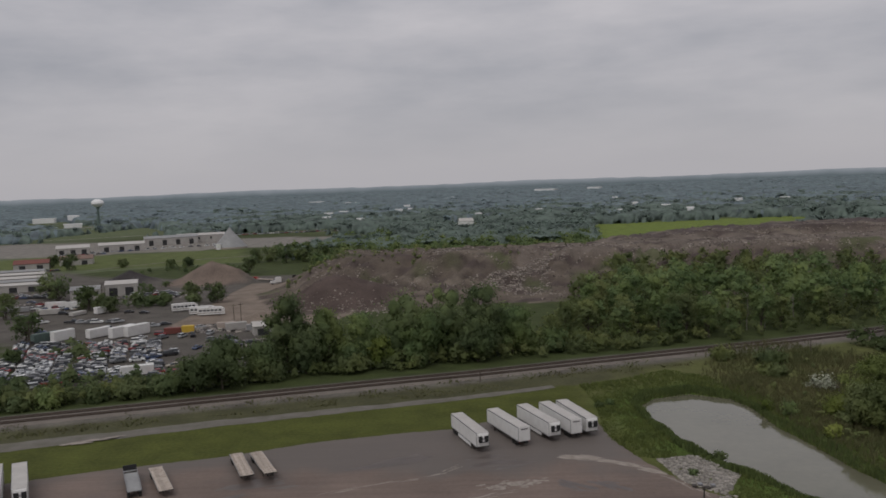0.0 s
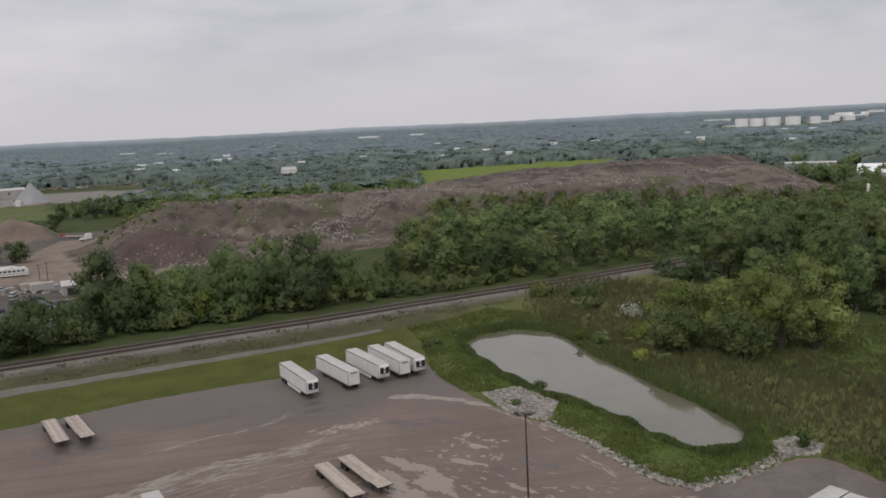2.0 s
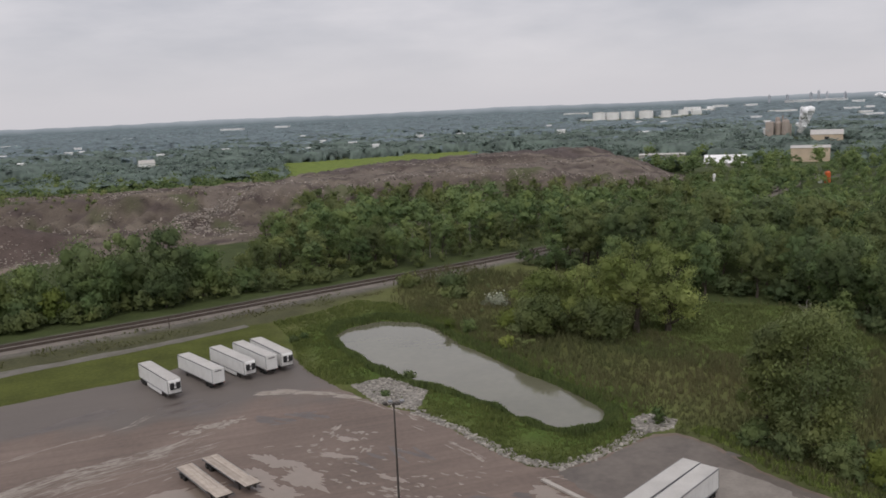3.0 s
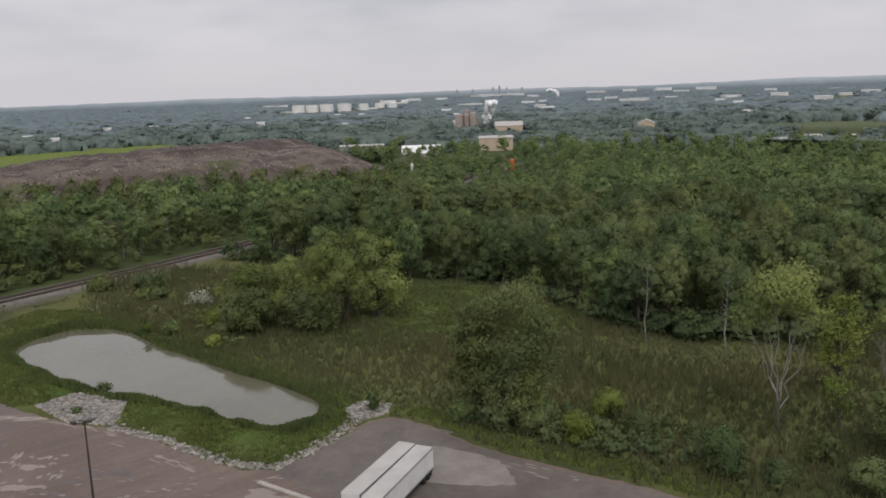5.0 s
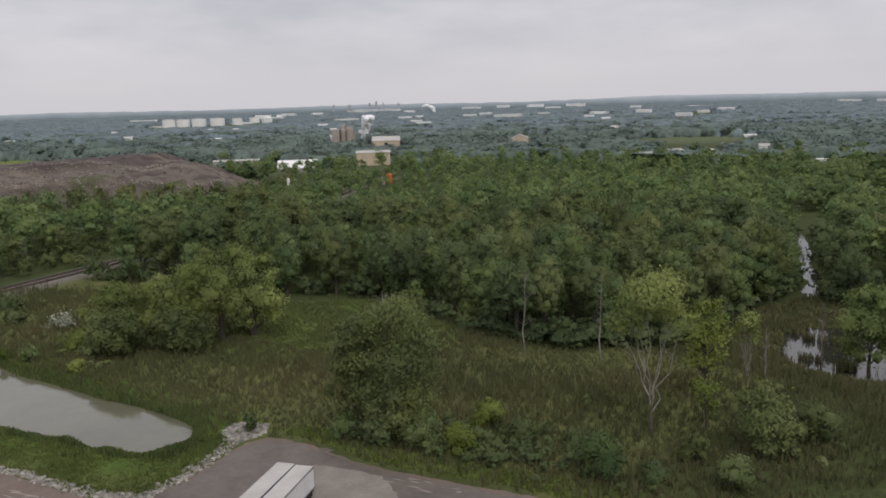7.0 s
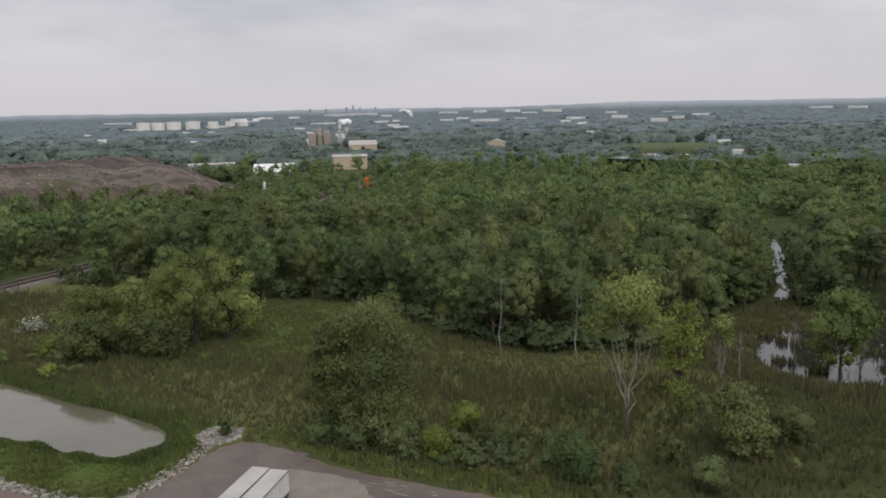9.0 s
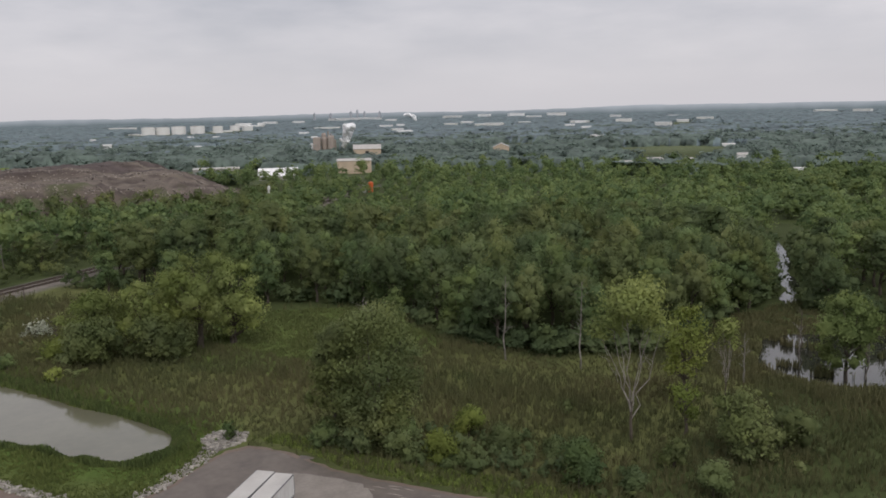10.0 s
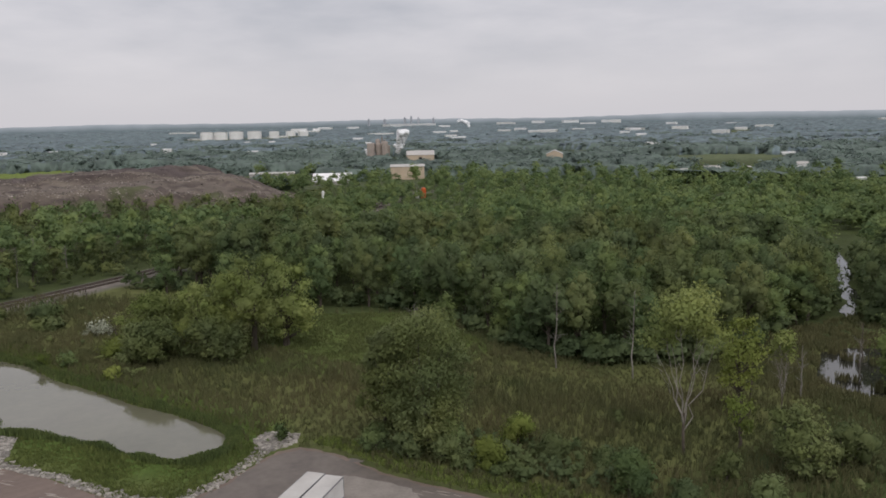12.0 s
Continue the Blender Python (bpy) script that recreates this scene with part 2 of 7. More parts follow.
M_LEAF_OUTER_HAZED = leaf_mat("outer_woods_haze_tint", (0.148, 0.192, 0.168), (0.164, 0.21, 0.182), (0.154, 0.2, 0.17), spec=0.2)
M_REED = mat("meadow_reeds", (0.08, 0.096, 0.036), (0.134, 0.121, 0.057), rough=0.85, scale=0.035, fine=0.18, per="island", spread=0.13)
M_BANKGRASS = mat("lush_bank_grass", (0.084, 0.11, 0.03), (0.132, 0.156, 0.043), rough=0.85, scale=0.16, fine=0.7, per="island", spread=0.2)
M_WALL = mat("pale_metal_siding", (0.44, 0.42, 0.39), (0.34, 0.32, 0.3), rough=0.6, scale=0.3)
M_BEIGE = mat("beige_metal_siding", (0.62, 0.5, 0.37), (0.5, 0.4, 0.3), rough=0.6, scale=0.2)
M_TAN = mat("tan_concrete_silo", (0.42, 0.36, 0.31), (0.33, 0.28, 0.25), rough=0.85, scale=0.2)
M_GREYROOF = mat("grey_metal_roof", (0.31, 0.31, 0.305), (0.22, 0.22, 0.22), rough=0.6, scale=0.15)
M_DARK = mat("painted_bay_shade", (0.03, 0.03, 0.032), (0.045, 0.045, 0.045), rough=0.7, scale=1)
M_GLASS = mat("dark_window_glass", (0.025, 0.03, 0.035), (0.035, 0.04, 0.045), rough=0.08, scale=1, spec=0.6)
M_RED = mat("red_paint", (0.3, 0.035, 0.03), (0.22, 0.03, 0.025), rough=0.5, scale=1)
M_ORANGE = mat("orange_paint", (0.6, 0.13, 0.04), (0.5, 0.1, 0.03), rough=0.5, scale=1)
M_YELLOW = mat("yellow_paint", (0.6, 0.4, 0.06), (0.5, 0.33, 0.05), rough=0.5, scale=1)
M_TANK = mat("white_tank_paint", (0.84, 0.83, 0.82), (0.74, 0.73, 0.72), rough=0.5, scale=0.05)
M_STEAM = mat("white_steam", (0.95, 0.95, 0.95), (0.85, 0.85, 0.86), rough=1.0, scale=0.1, spec=0.0)


def ground_mat():
    """One soil sheet; the grown cover and bare earth come from the painted cover map of the terrain mesh."""
    m = bpy.data.materials.new("ground_cover")
    m.use_nodes = True
    nt, ln = m.node_tree.nodes, m.node_tree.links
    b = nt["Principled BSDF"]
    b.inputs["Roughness"].default_value, b.inputs["Specular IOR Level"].default_value = 0.95, 0.15
    at, g = nt.new("ShaderNodeAttribute"), nt.new("ShaderNodeNewGeometry")
    at.attribute_name = "cover"
    n1, n2 = nt.new("ShaderNodeTexNoise"), nt.new("ShaderNodeTexNoise")
    n1.inputs["Scale"].default_value, n1.inputs["Detail"].default_value = 0.12, 8.0
    n2.inputs["Scale"].default_value, n2.inputs["Detail"].default_value = 1.3, 6.0
    ln.new(g.outputs["Position"], n1.inputs["Vector"])
    ln.new(g.outputs["Position"], n2.inputs["Vector"])
    ml = nt.new("ShaderNodeMixRGB")
    ml.inputs[0].default_value = 0.45
    ln.new(n1.outputs["Fac"], ml.inputs[1])
    ln.new(n2.outputs["Fac"], ml.inputs[2])
    mr, hs = nt.new("ShaderNodeMapRange"), nt.new("ShaderNodeHueSaturation")
    mr.inputs["From Min"].default_value, mr.inputs["From Max"].default_value = 0.3, 0.7
    mr.inputs["To Min"].default_value, mr.inputs["To Max"].default_value = 0.62, 1.4
    ln.new(ml.outputs[0], mr.inputs["Value"])
    ln.new(mr.outputs[0], hs.inputs["Value"])
    ln.new(at.outputs["Color"], hs.inputs["Color"])
    ln.new(hs.outputs[0], b.inputs["Base Color"])
    bp = nt.new("ShaderNodeBump")
    bp.inputs["Strength"].default_value, bp.inputs["Distance"].default_value = 0.6, 0.3
    ln.new(ml.outputs[0], bp.inputs["Height"])
    ln.new(bp.outputs[0], b.inputs["Normal"])
    return m


M_GROUND = ground_mat()


# ---- mesh helpers ----
def raw_mesh(name, verts, faces, material, smooth=False):
    """A mesh from arrays: verts (n, 3), faces (m, k) with k corners each."""
    verts, faces = np.asarray(verts, dtype=np.float32), np.asarray(faces, dtype=np.int32)
    me = bpy.data.meshes.new(name)
    m, k = faces.shape
    me.vertices.add(len(verts))
    me.vertices.foreach_set("co", verts.ravel())
    me.loops.add(m * k)
    me.loops.foreach_set("vertex_index", faces.ravel())
    me.polygons.add(m)
    me.polygons.foreach_set("loop_start", np.arange(0, m * k, k, dtype=np.int32))
    me.polygons.foreach_set("loop_total", np.full(m, k, dtype=np.int32))
    if smooth:
        me.polygons.foreach_set("use_smooth", np.ones(m, dtype=bool))
    me.update(calc_edges=True)
    me.materials.append(material)
    return me


def part(name, bm, material, parent=None, label=""):
    """Links a bmesh (or a finished mesh) as one mesh object under a thing or part."""
    if isinstance(bm, bmesh.types.BMesh):
        bmesh.ops.recalc_face_normals(bm, faces=bm.faces)
        me = bpy.data.meshes.new(name)
        bm.to_mesh(me)
        bm.free()
        me.materials.append(material)
    else:
        me = bm
    ob = new(name, me)
    if parent:
        ob.parent = parent
    return tagged(ob, label)


def root(name, label, category, group="", kind="", m=None):
    ob = tagged(new(name), label, category, group, kind)
    if m:
        ob.matrix_basis = m
    return ob


def add_box(bm, x0, x1, y0, y1, z0, z1, bevel=0.0):
    vs = [bm.verts.new((x, y, z)) for z in (z0, z1) for y in (y0, y1) for x in (x0, x1)]
    fs = [bm.faces.new([vs[i] for i in q]) for q in ((0, 1, 3, 2), (4, 6, 7, 5), (0, 4, 5, 1), (2, 3, 7, 6), (0, 2, 6, 4), (1, 5, 7, 3))]
    if bevel:
        es = list({e for f in fs for e in f.edges})
        bmesh.ops.bevel(bm, geom=es, offset=bevel, segments=2, affect="EDGES", profile=0.5)
    return bm


def box(x0, x1, y0, y1, z0, z1, bevel=0.0):
    return add_box(bmesh.new(), x0, x1, y0, y1, z0, z1, bevel)


def add_tube(bm, a, b, r0, r1, n=8, caps=True):
    """A tapered tube from a to b."""
    a, b = Vector(a), Vector(b)
    d = (b - a).normalized()
    u = d.orthogonal().normalized()
    v = d.cross(u)
    rings = []
    for c, r in ((a, r0), (b, r1)):
        rings.append([bm.verts.new(c + (u * math.cos(2 * math.pi * i / n) + v * math.sin(2 * math.pi * i / n)) * r) for i in range(n)])
    for i in range(n):
        bm.faces.new((rings[0][i], rings[0][(i + 1) % n], rings[1][(i + 1) % n], rings[1][i]))
    if caps:
        bm.faces.new(rings[0][::-1])
        bm.faces.new(rings[1])
    return bm


def tube(a, b, r0, r1=None, n=10):
    return add_tube(bmesh.new(), a, b, r0, r0 if r1 is None else r1, n)


def lathe(profile, n=24):
    """A turned body from (radius, height) pairs."""
    bm = bmesh.new()
    rings = [[bm.verts.new((max(r, 0.001) * math.cos(2 * math.pi * i / n), max(r, 0.001) * math.sin(2 * math.pi * i / n), z)) for i in range(n)] for r, z in profile]
    for p, q in zip(rings, rings[1:]):
        for i in range(n):
            bm.faces.new((p[i], p[(i + 1) % n], q[(i + 1) % n], q[i]))
    bm.faces.new(rings[0][::-1])
    bm.faces.new(rings[-1])
    return bm


def prism(points, y0, y1):
    """A profile in x and z, drawn along y."""
    bm = bmesh.new()
    a = [bm.verts.new((x, y0, z)) for x, z in points]
    b = [bm.verts.new((x, y1, z)) for x, z in points]
    n = len(points)
    bm.faces.new(a)
    bm.faces.new(b[::-1])
    for i in range(n):
        bm.faces.new((a[i], b[i], b[(i + 1) % n], a[(i + 1) % n]))
    return bm


def inside(px, py, poly):
    """Which of the points lie in a polygon."""
    px, py = np.asarray(px, float), np.asarray(py, float)
    hit = np.zeros(px.shape, bool)
    n = len(poly)
    for i in range(n):
        (x1, y1), (x2, y2) = poly[i], poly[(i + 1) % n]
        c = ((y1 > py) != (y2 > py)) & (px < (x2 - x1) * (py - y1) / (y2 - y1 + 1e-9) + x1)
        hit ^= c
    return hit


def away(px, py, poly, closed=True):
    """Distance to a polygon's outline or to a line of points."""
    px, py = np.asarray(px, float), np.asarray(py, float)
    best = np.full(px.shape, 1e9)
    n = len(poly)
    for i in range(n if closed else n - 1):
        (x1, y1), (x2, y2) = poly[i], poly[(i + 1) % n]
        dx, dy = x2 - x1, y2 - y1
        s = np.clip(((px - x1) * dx + (py - y1) * dy) / (dx * dx + dy * dy), 0, 1)
        best = np.minimum(best, np.hypot(px - x1 - s * dx, py - y1 - s * dy))
    return best


def wave(x, y, size, seed=0):
    """Smooth uneven field between about -1 and 1."""
    rg = np.random.RandomState(seed)
    out = np.zeros(np.shape(x))
    for k in range(6):
        a, f, p = rg.uniform(0, 6.28), rg.uniform(0.6, 1.7) / size * 6.28, rg.uniform(0, 6.28)
        out = out + np.sin((x * math.cos(a) + y * math.sin(a)) * f + p)
    return out / 3.2


# ---- plan ----
LOT = [(-175, 118), (-120, 142), (-93.8, 153.5), (-76, 160.4), (-54, 167), (-37, 175), (-20, 179.6), (-8, 182), (0, 187), (10, 191), (20, 192.5), (24, 186),
       (24.8, 173.3), (28.6, 158.7), (31.8, 150), (34.4, 144), (38.8, 137.3), (42.6, 125.3), (45.2, 114.4), (47.4, 109.2), (51.2, 105.7), (58.4, 107.3),
       (68.5, 111.5), (71, 111.8), (74.6, 111), (76.8, 104), (77.2, 93.5), (79.1, 84.9), (81.5, 77.4), (84.3, 69.8), (87, 58), (92, 30), (95, -60), (-175, -60)]
POND = [(36.0, 198.5), (41.1, 205.6), (50.9, 208.7), (58.6, 203.0), (61.3, 193.4), (61.6, 178.2), (63.8, 165.7), (66, 152.1), (68.4, 143), (69.8, 134.6),
        (70.0, 127), (67.8, 122.6), (63.7, 119.8), (59.2, 119.6), (56.0, 124.6), (54.2, 130.6), (52.3, 138.4), (49.4, 146.8), (45.4, 152.6), (43.2, 158.5), (40.4, 166), (38.6, 174.6), (37.0, 185.2)]
RAIL = [(-330, 118), (-117.8, 197.5), (-58.8, 216.2), (-29.3, 225.6), (0, 234.2), (29.3, 244.6), (59.1, 254.4), (89.5, 264.4), (122, 276.5), (154, 290.5), (210, 318), (300, 372), (420, 462)]
TRACK = [(-140, 165), (-107.7, 176.5), (-82.4, 185.2), (-49.2, 196.0), (-19, 204.8), (0, 210.9), (17.5, 217.6)]
SLOUGH = [(318, 126.5), (321, 124), (285, 105.5), (263, 98.5), (247, 89), (228, 82), (219, 82.5), (221, 85.5), (240, 91), (259, 101.5), (281, 108.5)]
SLOUGH_NEAR = [(165, 68), (176, 72), (184, 75), (192, 71), (203, 54), (203, 40), (186, 28), (168, 38), (159, 50), (159, 60)]
MOUND_LOW = [(-85, 352), (-35, 361), (10, 372), (40, 366), (95, 372), (160, 362), (230, 372), (310, 410), (345, 470), (330, 560), (200, 575), (110, 560), (75, 505), (-10, 490), (-90, 490), (-115, 430)]
FIELD = [(105, 748), (130, 948), (362, 980), (380, 900), (250, 720), (160, 690)]
LAWN = [(-400, 735), (-341, 737), (-207, 762), (-171, 626), (-279, 599), (-420, 640)]
YARD = [(-172, 300), (-132, 228), (-60, 246), (-84, 312), (-104, 372), (-60, 420), (-30, 390), (-70, 470), (-100, 520), (-215, 520), (-330, 620), (-330, 420)]
ROAD_A, ROAD_B, ROAD_C = [(-560, 905), (-577, 1068), (-640, 1290), (-620, 1400), (-700, 1700)], [(-520, 1010), (-420, 1050), (-330, 1115)], [(-277, 595), (-230, 654), (-190, 672), (-165, 700)]
rail_y = lambda x: np.interp(x, [p[0] for p in RAIL], [p[1] for p in RAIL])


def terrain(x, y):
    """Height of the ground."""
    x, y = np.asarray(x, float), np.asarray(y, float)
    z = -0.06 + 0.0 * x
    off_lot = np.where(inside(x, y, LOT), 0.0, np.minimum(away(x, y, LOT), 6.0) / 6.0)
    near = (np.hypot(x, y) < 420)
    z = z + np.where(near, np.where(x < 24, 0.07, 0.28) * off_lot * wave(x, y, 23, 3), 0.0)
    # pond basin and slough beds
    for shape, deep in ((POND, 1.5), (SLOUGH, 0.9), (SLOUGH_NEAR, 0.9)):
        d = np.where(inside(x, y, shape), -away(x, y, shape), away(x, y, shape))
        k = np.clip(1 - (d + 1.5) / 3.5, 0, 1)
        z = z * (1 - k) - deep * k
    # rail embankment
    d = np.abs(y - rail_y(x)) * 0.93
    k = np.clip(1 - (d - np.where(y < rail_y(x), 7.0, 4.0)) / 5.0, 0, 1) * (x > -330) * (x < 420)
    z = z * (1 - k) + 0.5 * k
    # dumped mound with an upper terrace behind
    front = np.interp(x, [-115, -85, -35, 10, 40, 95, 160, 230, 310, 345], [400, 352, 361, 372, 366, 372, 362, 372, 410, 470])
    df = y - front
    db = np.interp(x, [-115, 60, 95, 340], [490, 497, 545, 560]) - y
    ends = np.clip((x + 112) / 40, 0, 1) * np.clip((348 - x) / 60, 0, 1)
    dd = df - 4 - 7 * wave(x, y, 60, 21)
    face = np.clip((dd - 20) / 14, 0, 1) * np.clip((84 - dd) / 12, 0, 1)
    lump = (wave(x, y, 31, 8) * 0.5 + wave(x, y, 11, 9) * 0.45 + wave(x * 2.2, y * 0.7, 16, 10) * 0.3 + wave(x, y * 1.4, 7, 12) * 0.4
            - face * 2.6 * np.clip(1 - 2.2 * np.abs(wave(x - 0.45 * df, y * 0.1, 17, 14)), 0, 1) + face * 0.7 * wave(x - 0.45 * df, y * 0.2, 6, 15))
    # a long apron, a steep tipping face with gullies, and a level top; a darker upper terrace stands back from the lip
    h1 = np.interp(dd, [0, 34, 56, 76, 84, 130], [0, 4.5, 9.5, 16.4, 17.2, 17.8])
    h2 = np.clip((df - 116 - 8 * wave(x, y, 45, 23)) * 0.5, 0, np.interp(x, [98, 112, 123, 200, 280], [0, 1.2, 2.4, 4.6, 4.8]) * (1 + 0.12 * wave(x, y, 40, 24)))
    k = np.clip(np.minimum(df, db) / 25, 0, 1)
    z = z + np.where((df > 0) & (db > 0), np.minimum(h1 + h2, db * 0.9) * ends + lump * k * ends, 0.0)
    # heaps of soil in the yard
    for cx, cy, r, h in ((-158, 497, 24, 13), (-142, 490, 15, 8), (-212, 512, 16, 9), (-92, 350, 9, 3.5), (-62, 386, 29, 11)):
        e = np.hypot(x - cx, (y - cy) * 1.2) / r
        z = z + h * np.clip(1 - e, 0, 1) ** 1.1
    return z


def lines(spans):
    out = [spans[0][0]]
    for a, b, step in spans:
        n = max(1, int(round((b - a) / step)))
        out += [a + (b - a) * (i + 1) / n for i in range(n)]
    return np.array(out)


def build_ground():
    gx = lines([(-4900, -1500, 850), (-1500, -420, 90), (-420, -130, 9), (-130, 95, 1.6), (95, 200, 2.2), (200, 380, 3.6), (380, 1500, 70), (1500, 4900, 850)])
    gy = lines([(-4900, -200, 900), (-200, 30, 46), (30, 95, 4), (95, 215, 1.4), (215, 300, 2.2), (300, 510, 3.2), (510, 640, 7), (640, 1000, 18), (1000, 2000, 125), (2000, 4900, 700)])
    X, Y = np.meshgrid(gx, gy)
    Z = terrain(X, Y)
    nx, ny = len(gx), len(gy)
    i = np.arange(nx * ny).reshape(ny, nx)
    faces = np.stack([i[:-1, :-1], i[:-1, 1:], i[1:, 1:], i[1:, :-1]], -1).reshape(-1, 4)
    me = raw_mesh("ground", np.stack([X, Y, Z], -1).reshape(-1, 3), faces, M_GROUND, smooth=True)
    x, y = X.ravel(), Y.ravel()
    c = np.empty((len(x), 4), np.float32)
    c[:] = (0.05, 0.064, 0.022, 1)                                   # woodland floor and rough ground

    def lay(mask, colour, soft=None):
        k = (np.asarray(mask, float) if soft is None else soft)[:, None]
        c[:, :3] = c[:, :3] * (1 - k) + np.array(colour) * k

    far = np.hypot(x, y) > 640
    lay(far, (0.1, 0.12, 0.06), far * np.clip(0.5 + wave(x, y, 500, 41), 0, 1))
    ry = rail_y(x)
    near = (x > -330) & (x < 420) & (y > 60) & (y < 480)
    lay(near & (y < ry) & (x < 40) & (y > 100), (0.07, 0.08, 0.018))              # mown verge
    tr = np.interp(x, [p[0] for p in TRACK], [p[1] for p in TRACK])
    lay(near & (y > tr) & (y < ry) & (x < 120), (0.07, 0.07, 0.036))                # rough verge by the line
    wet = [(24, 172), (26, 215), (60, 245), (120, 268), (130, 205), (122, 185), (149, 167), (139, 130), (140, 100), (190, 84), (200, 20), (95, 20), (76, 111), (45, 110)]
    reach = np.where(inside(x, y, wet), away(x, y, wet), -away(x, y, wet)) + 2.5 * wave(x, y, 14, 55)
    lay(near, (0.1, 0.107, 0.038), near * np.clip(0.5 + reach / 9, 0, 1))
    lay(inside(x, y, [(98, 172), (122, 196), (150, 167), (139, 128), (110, 120), (92, 150)]), (0.085, 0.125, 0.03), 0.7 * np.clip(inside(x, y, [(98, 172), (122, 196), (150, 167), (139, 128), (110, 120), (92, 150)]) * 1.0, 0, 1))
    lay(away(x, y, POND) < 9, (0.075, 0.115, 0.025), np.clip(1.6 - away(x, y, POND) / 8, 0, 1) * (y < 225))
    lay(near & (np.abs(y - ry) < 8), (0.13, 0.118, 0.106), 0.85 * near * np.clip((9 - np.abs(y + 2.5 - ry)) / 2.5, 0, 1))
    lay(inside(x, y, YARD), (0.102, 0.092, 0.081))
    lay(inside(x, y, [(-125, 330), (-60, 330), (-45, 400), (-60, 470), (-130, 480)]), (0.195, 0.158, 0.128))
    lay(inside(x, y, MOUND_LOW), (0.11, 0.089, 0.072))
    d = np.where(inside(x, y, MOUND_LOW), away(x, y, MOUND_LOW), 0)
    lay(d > 60, (0.088, 0.07, 0.066), np.clip((y - 484) / 8, 0, 1) * (x > 92) * inside(x, y, MOUND_LOW))
    lay(d > 0, (0.15, 0.125, 0.107), 0.8 * np.clip((y - 436) / 8, 0, 1) * np.clip((488 - y) / 6, 0, 1) * (x > 20) * inside(x, y, MOUND_LOW))
    heap = inside(x, y, MOUND_LOW)
    lay(heap, (0.165, 0.138, 0.11), heap * np.clip(wave(x * 0.5, y * 2.4, 34, 51) * 1.5 - 0.1, 0, 0.8))
    lay(heap, (0.07, 0.054, 0.05), heap * np.clip(wave(x * 0.6, y * 2.6, 22, 52) * 1.5 - 0.2, 0, 0.85))
    lay(heap, (0.075, 0.085, 0.038), heap * (y < 452) * np.clip(wave(x, y, 38, 53) * 1.6 - 0.55, 0, 0.75))
    lay(np.hypot(x + 62, y - 384) < 24, (0.088, 0.066, 0.058))
    lay(inside(x, y, FIELD), (0.13, 0.17, 0.035))
    lay(inside(x, y, LAWN), (0.098, 0.118, 0.04))
    lay(np.hypot(x + 158, y - 497) < 25, (0.165, 0.128, 0.106))
    lay(np.hypot(x + 212, y - 512) < 16, (0.05, 0.045, 0.045))
    lay(inside(x, y, [(-520, 740), (-340, 745), (-200, 775), (-120, 780), (-120, 900), (-520, 960)]), (0.2, 0.185, 0.165))
    at = me.color_attributes.new("cover", "FLOAT_COLOR", "POINT")
    at.data.foreach_set("color", c.ravel())
    return tagged(part("ground", me, M_GROUND), "level green and bare ground reaching to the horizon", "ground", kind="structure")


build_ground()


def sheet(name, poly, z, material, label, category, rough_edge=0.0, step=2.0, seed=0):
    """A flat laid surface with an outline a little ragged."""
    rg = random.Random(seed)
    pts = []
    for (x1, y1), (x2, y2) in zip(poly, poly[1:] + poly[:1]):
        n = max(1, int(math.hypot(x2 - x1, y2 - y1) / step))
        pts += [(x1 + (x2 - x1) * i / n + rg.uniform(-1, 1) * rough_edge, y1 + (y2 - y1) * i / n + rg.uniform(-1, 1) * rough_edge) for i in range(n)]
    bm = bmesh.new()
    top = [bm.verts.new((x, y, z)) for x, y in pts]
    low = [bm.verts.new((x, y, z - 0.3)) for x, y in pts]
    f = bm.faces.new(top)
    for i in range(len(pts)):
        bm.faces.new((low[i], low[(i + 1) % len(pts)], top[(i + 1) % len(pts)], top[i]))
    bmesh.ops.triangulate(bm, faces=[f])
    return tagged(part(name, bm, material), label, category, kind="structure")


sheet("parking_lot", LOT, 0.0, M_LOT, "worn grey-brown asphalt truck parking lot with damp patches", "parking lot", 0.25, 1.2, 5)
sheet("asphalt_patch", [(50.2, 105), (52, 105.6), (58.2, 106.6), (68.5, 110.8), (74, 110.2), (76.2, 104), (76.6, 93.5), (78.5, 85), (80.8, 77), (83.6, 69.4), (86.2, 58), (91, 30), (93, -40), (62, -40), (58, 50), (55, 86), (51, 98)], 0.009, mat("dark_newer_asphalt", (0.088, 0.073, 0.064), (0.168, 0.142, 0.122), rough=0.65, scale=0.16, fine=0.9, bump=0.3, spec=0.4, ramp=(0.3, 0.7)), "dark grey newer asphalt at the corner of the lot", "asphalt", 0.35, 1.2, 9)
sheet("concrete_slab", [(72.4, 97.4), (74.8, 92), (76.2, 86.6), (73, 79.5), (68, 83.6), (64.2, 88.6)], 0.018, mat("worn_pale_slab", (0.27, 0.24, 0.212), (0.19, 0.166, 0.146), rough=0.75, scale=0.35, fine=2.0, bump=0.2), "worn pale concrete slab patched into the asphalt", "slab", 0.3, 1.0, 10)
sheet("pond_water", [(x + (x - 55) * 0.05, y + (y - 165) * 0.03) for x, y in POND], -0.75, M_POND, "still silty grey-brown pond water beside the lot", "water", 0.1, 1.5, 6)
sheet("slough_water", SLOUGH, -0.55, M_SLOUGH, "narrow bright slough winding into the woods", "water", 0.6, 3, 7)
sheet("marsh_pool", SLOUGH_NEAR, -0.55, M_SLOUGH, "dark marsh pool among dead stems", "water", 0.6, 2.5, 8)


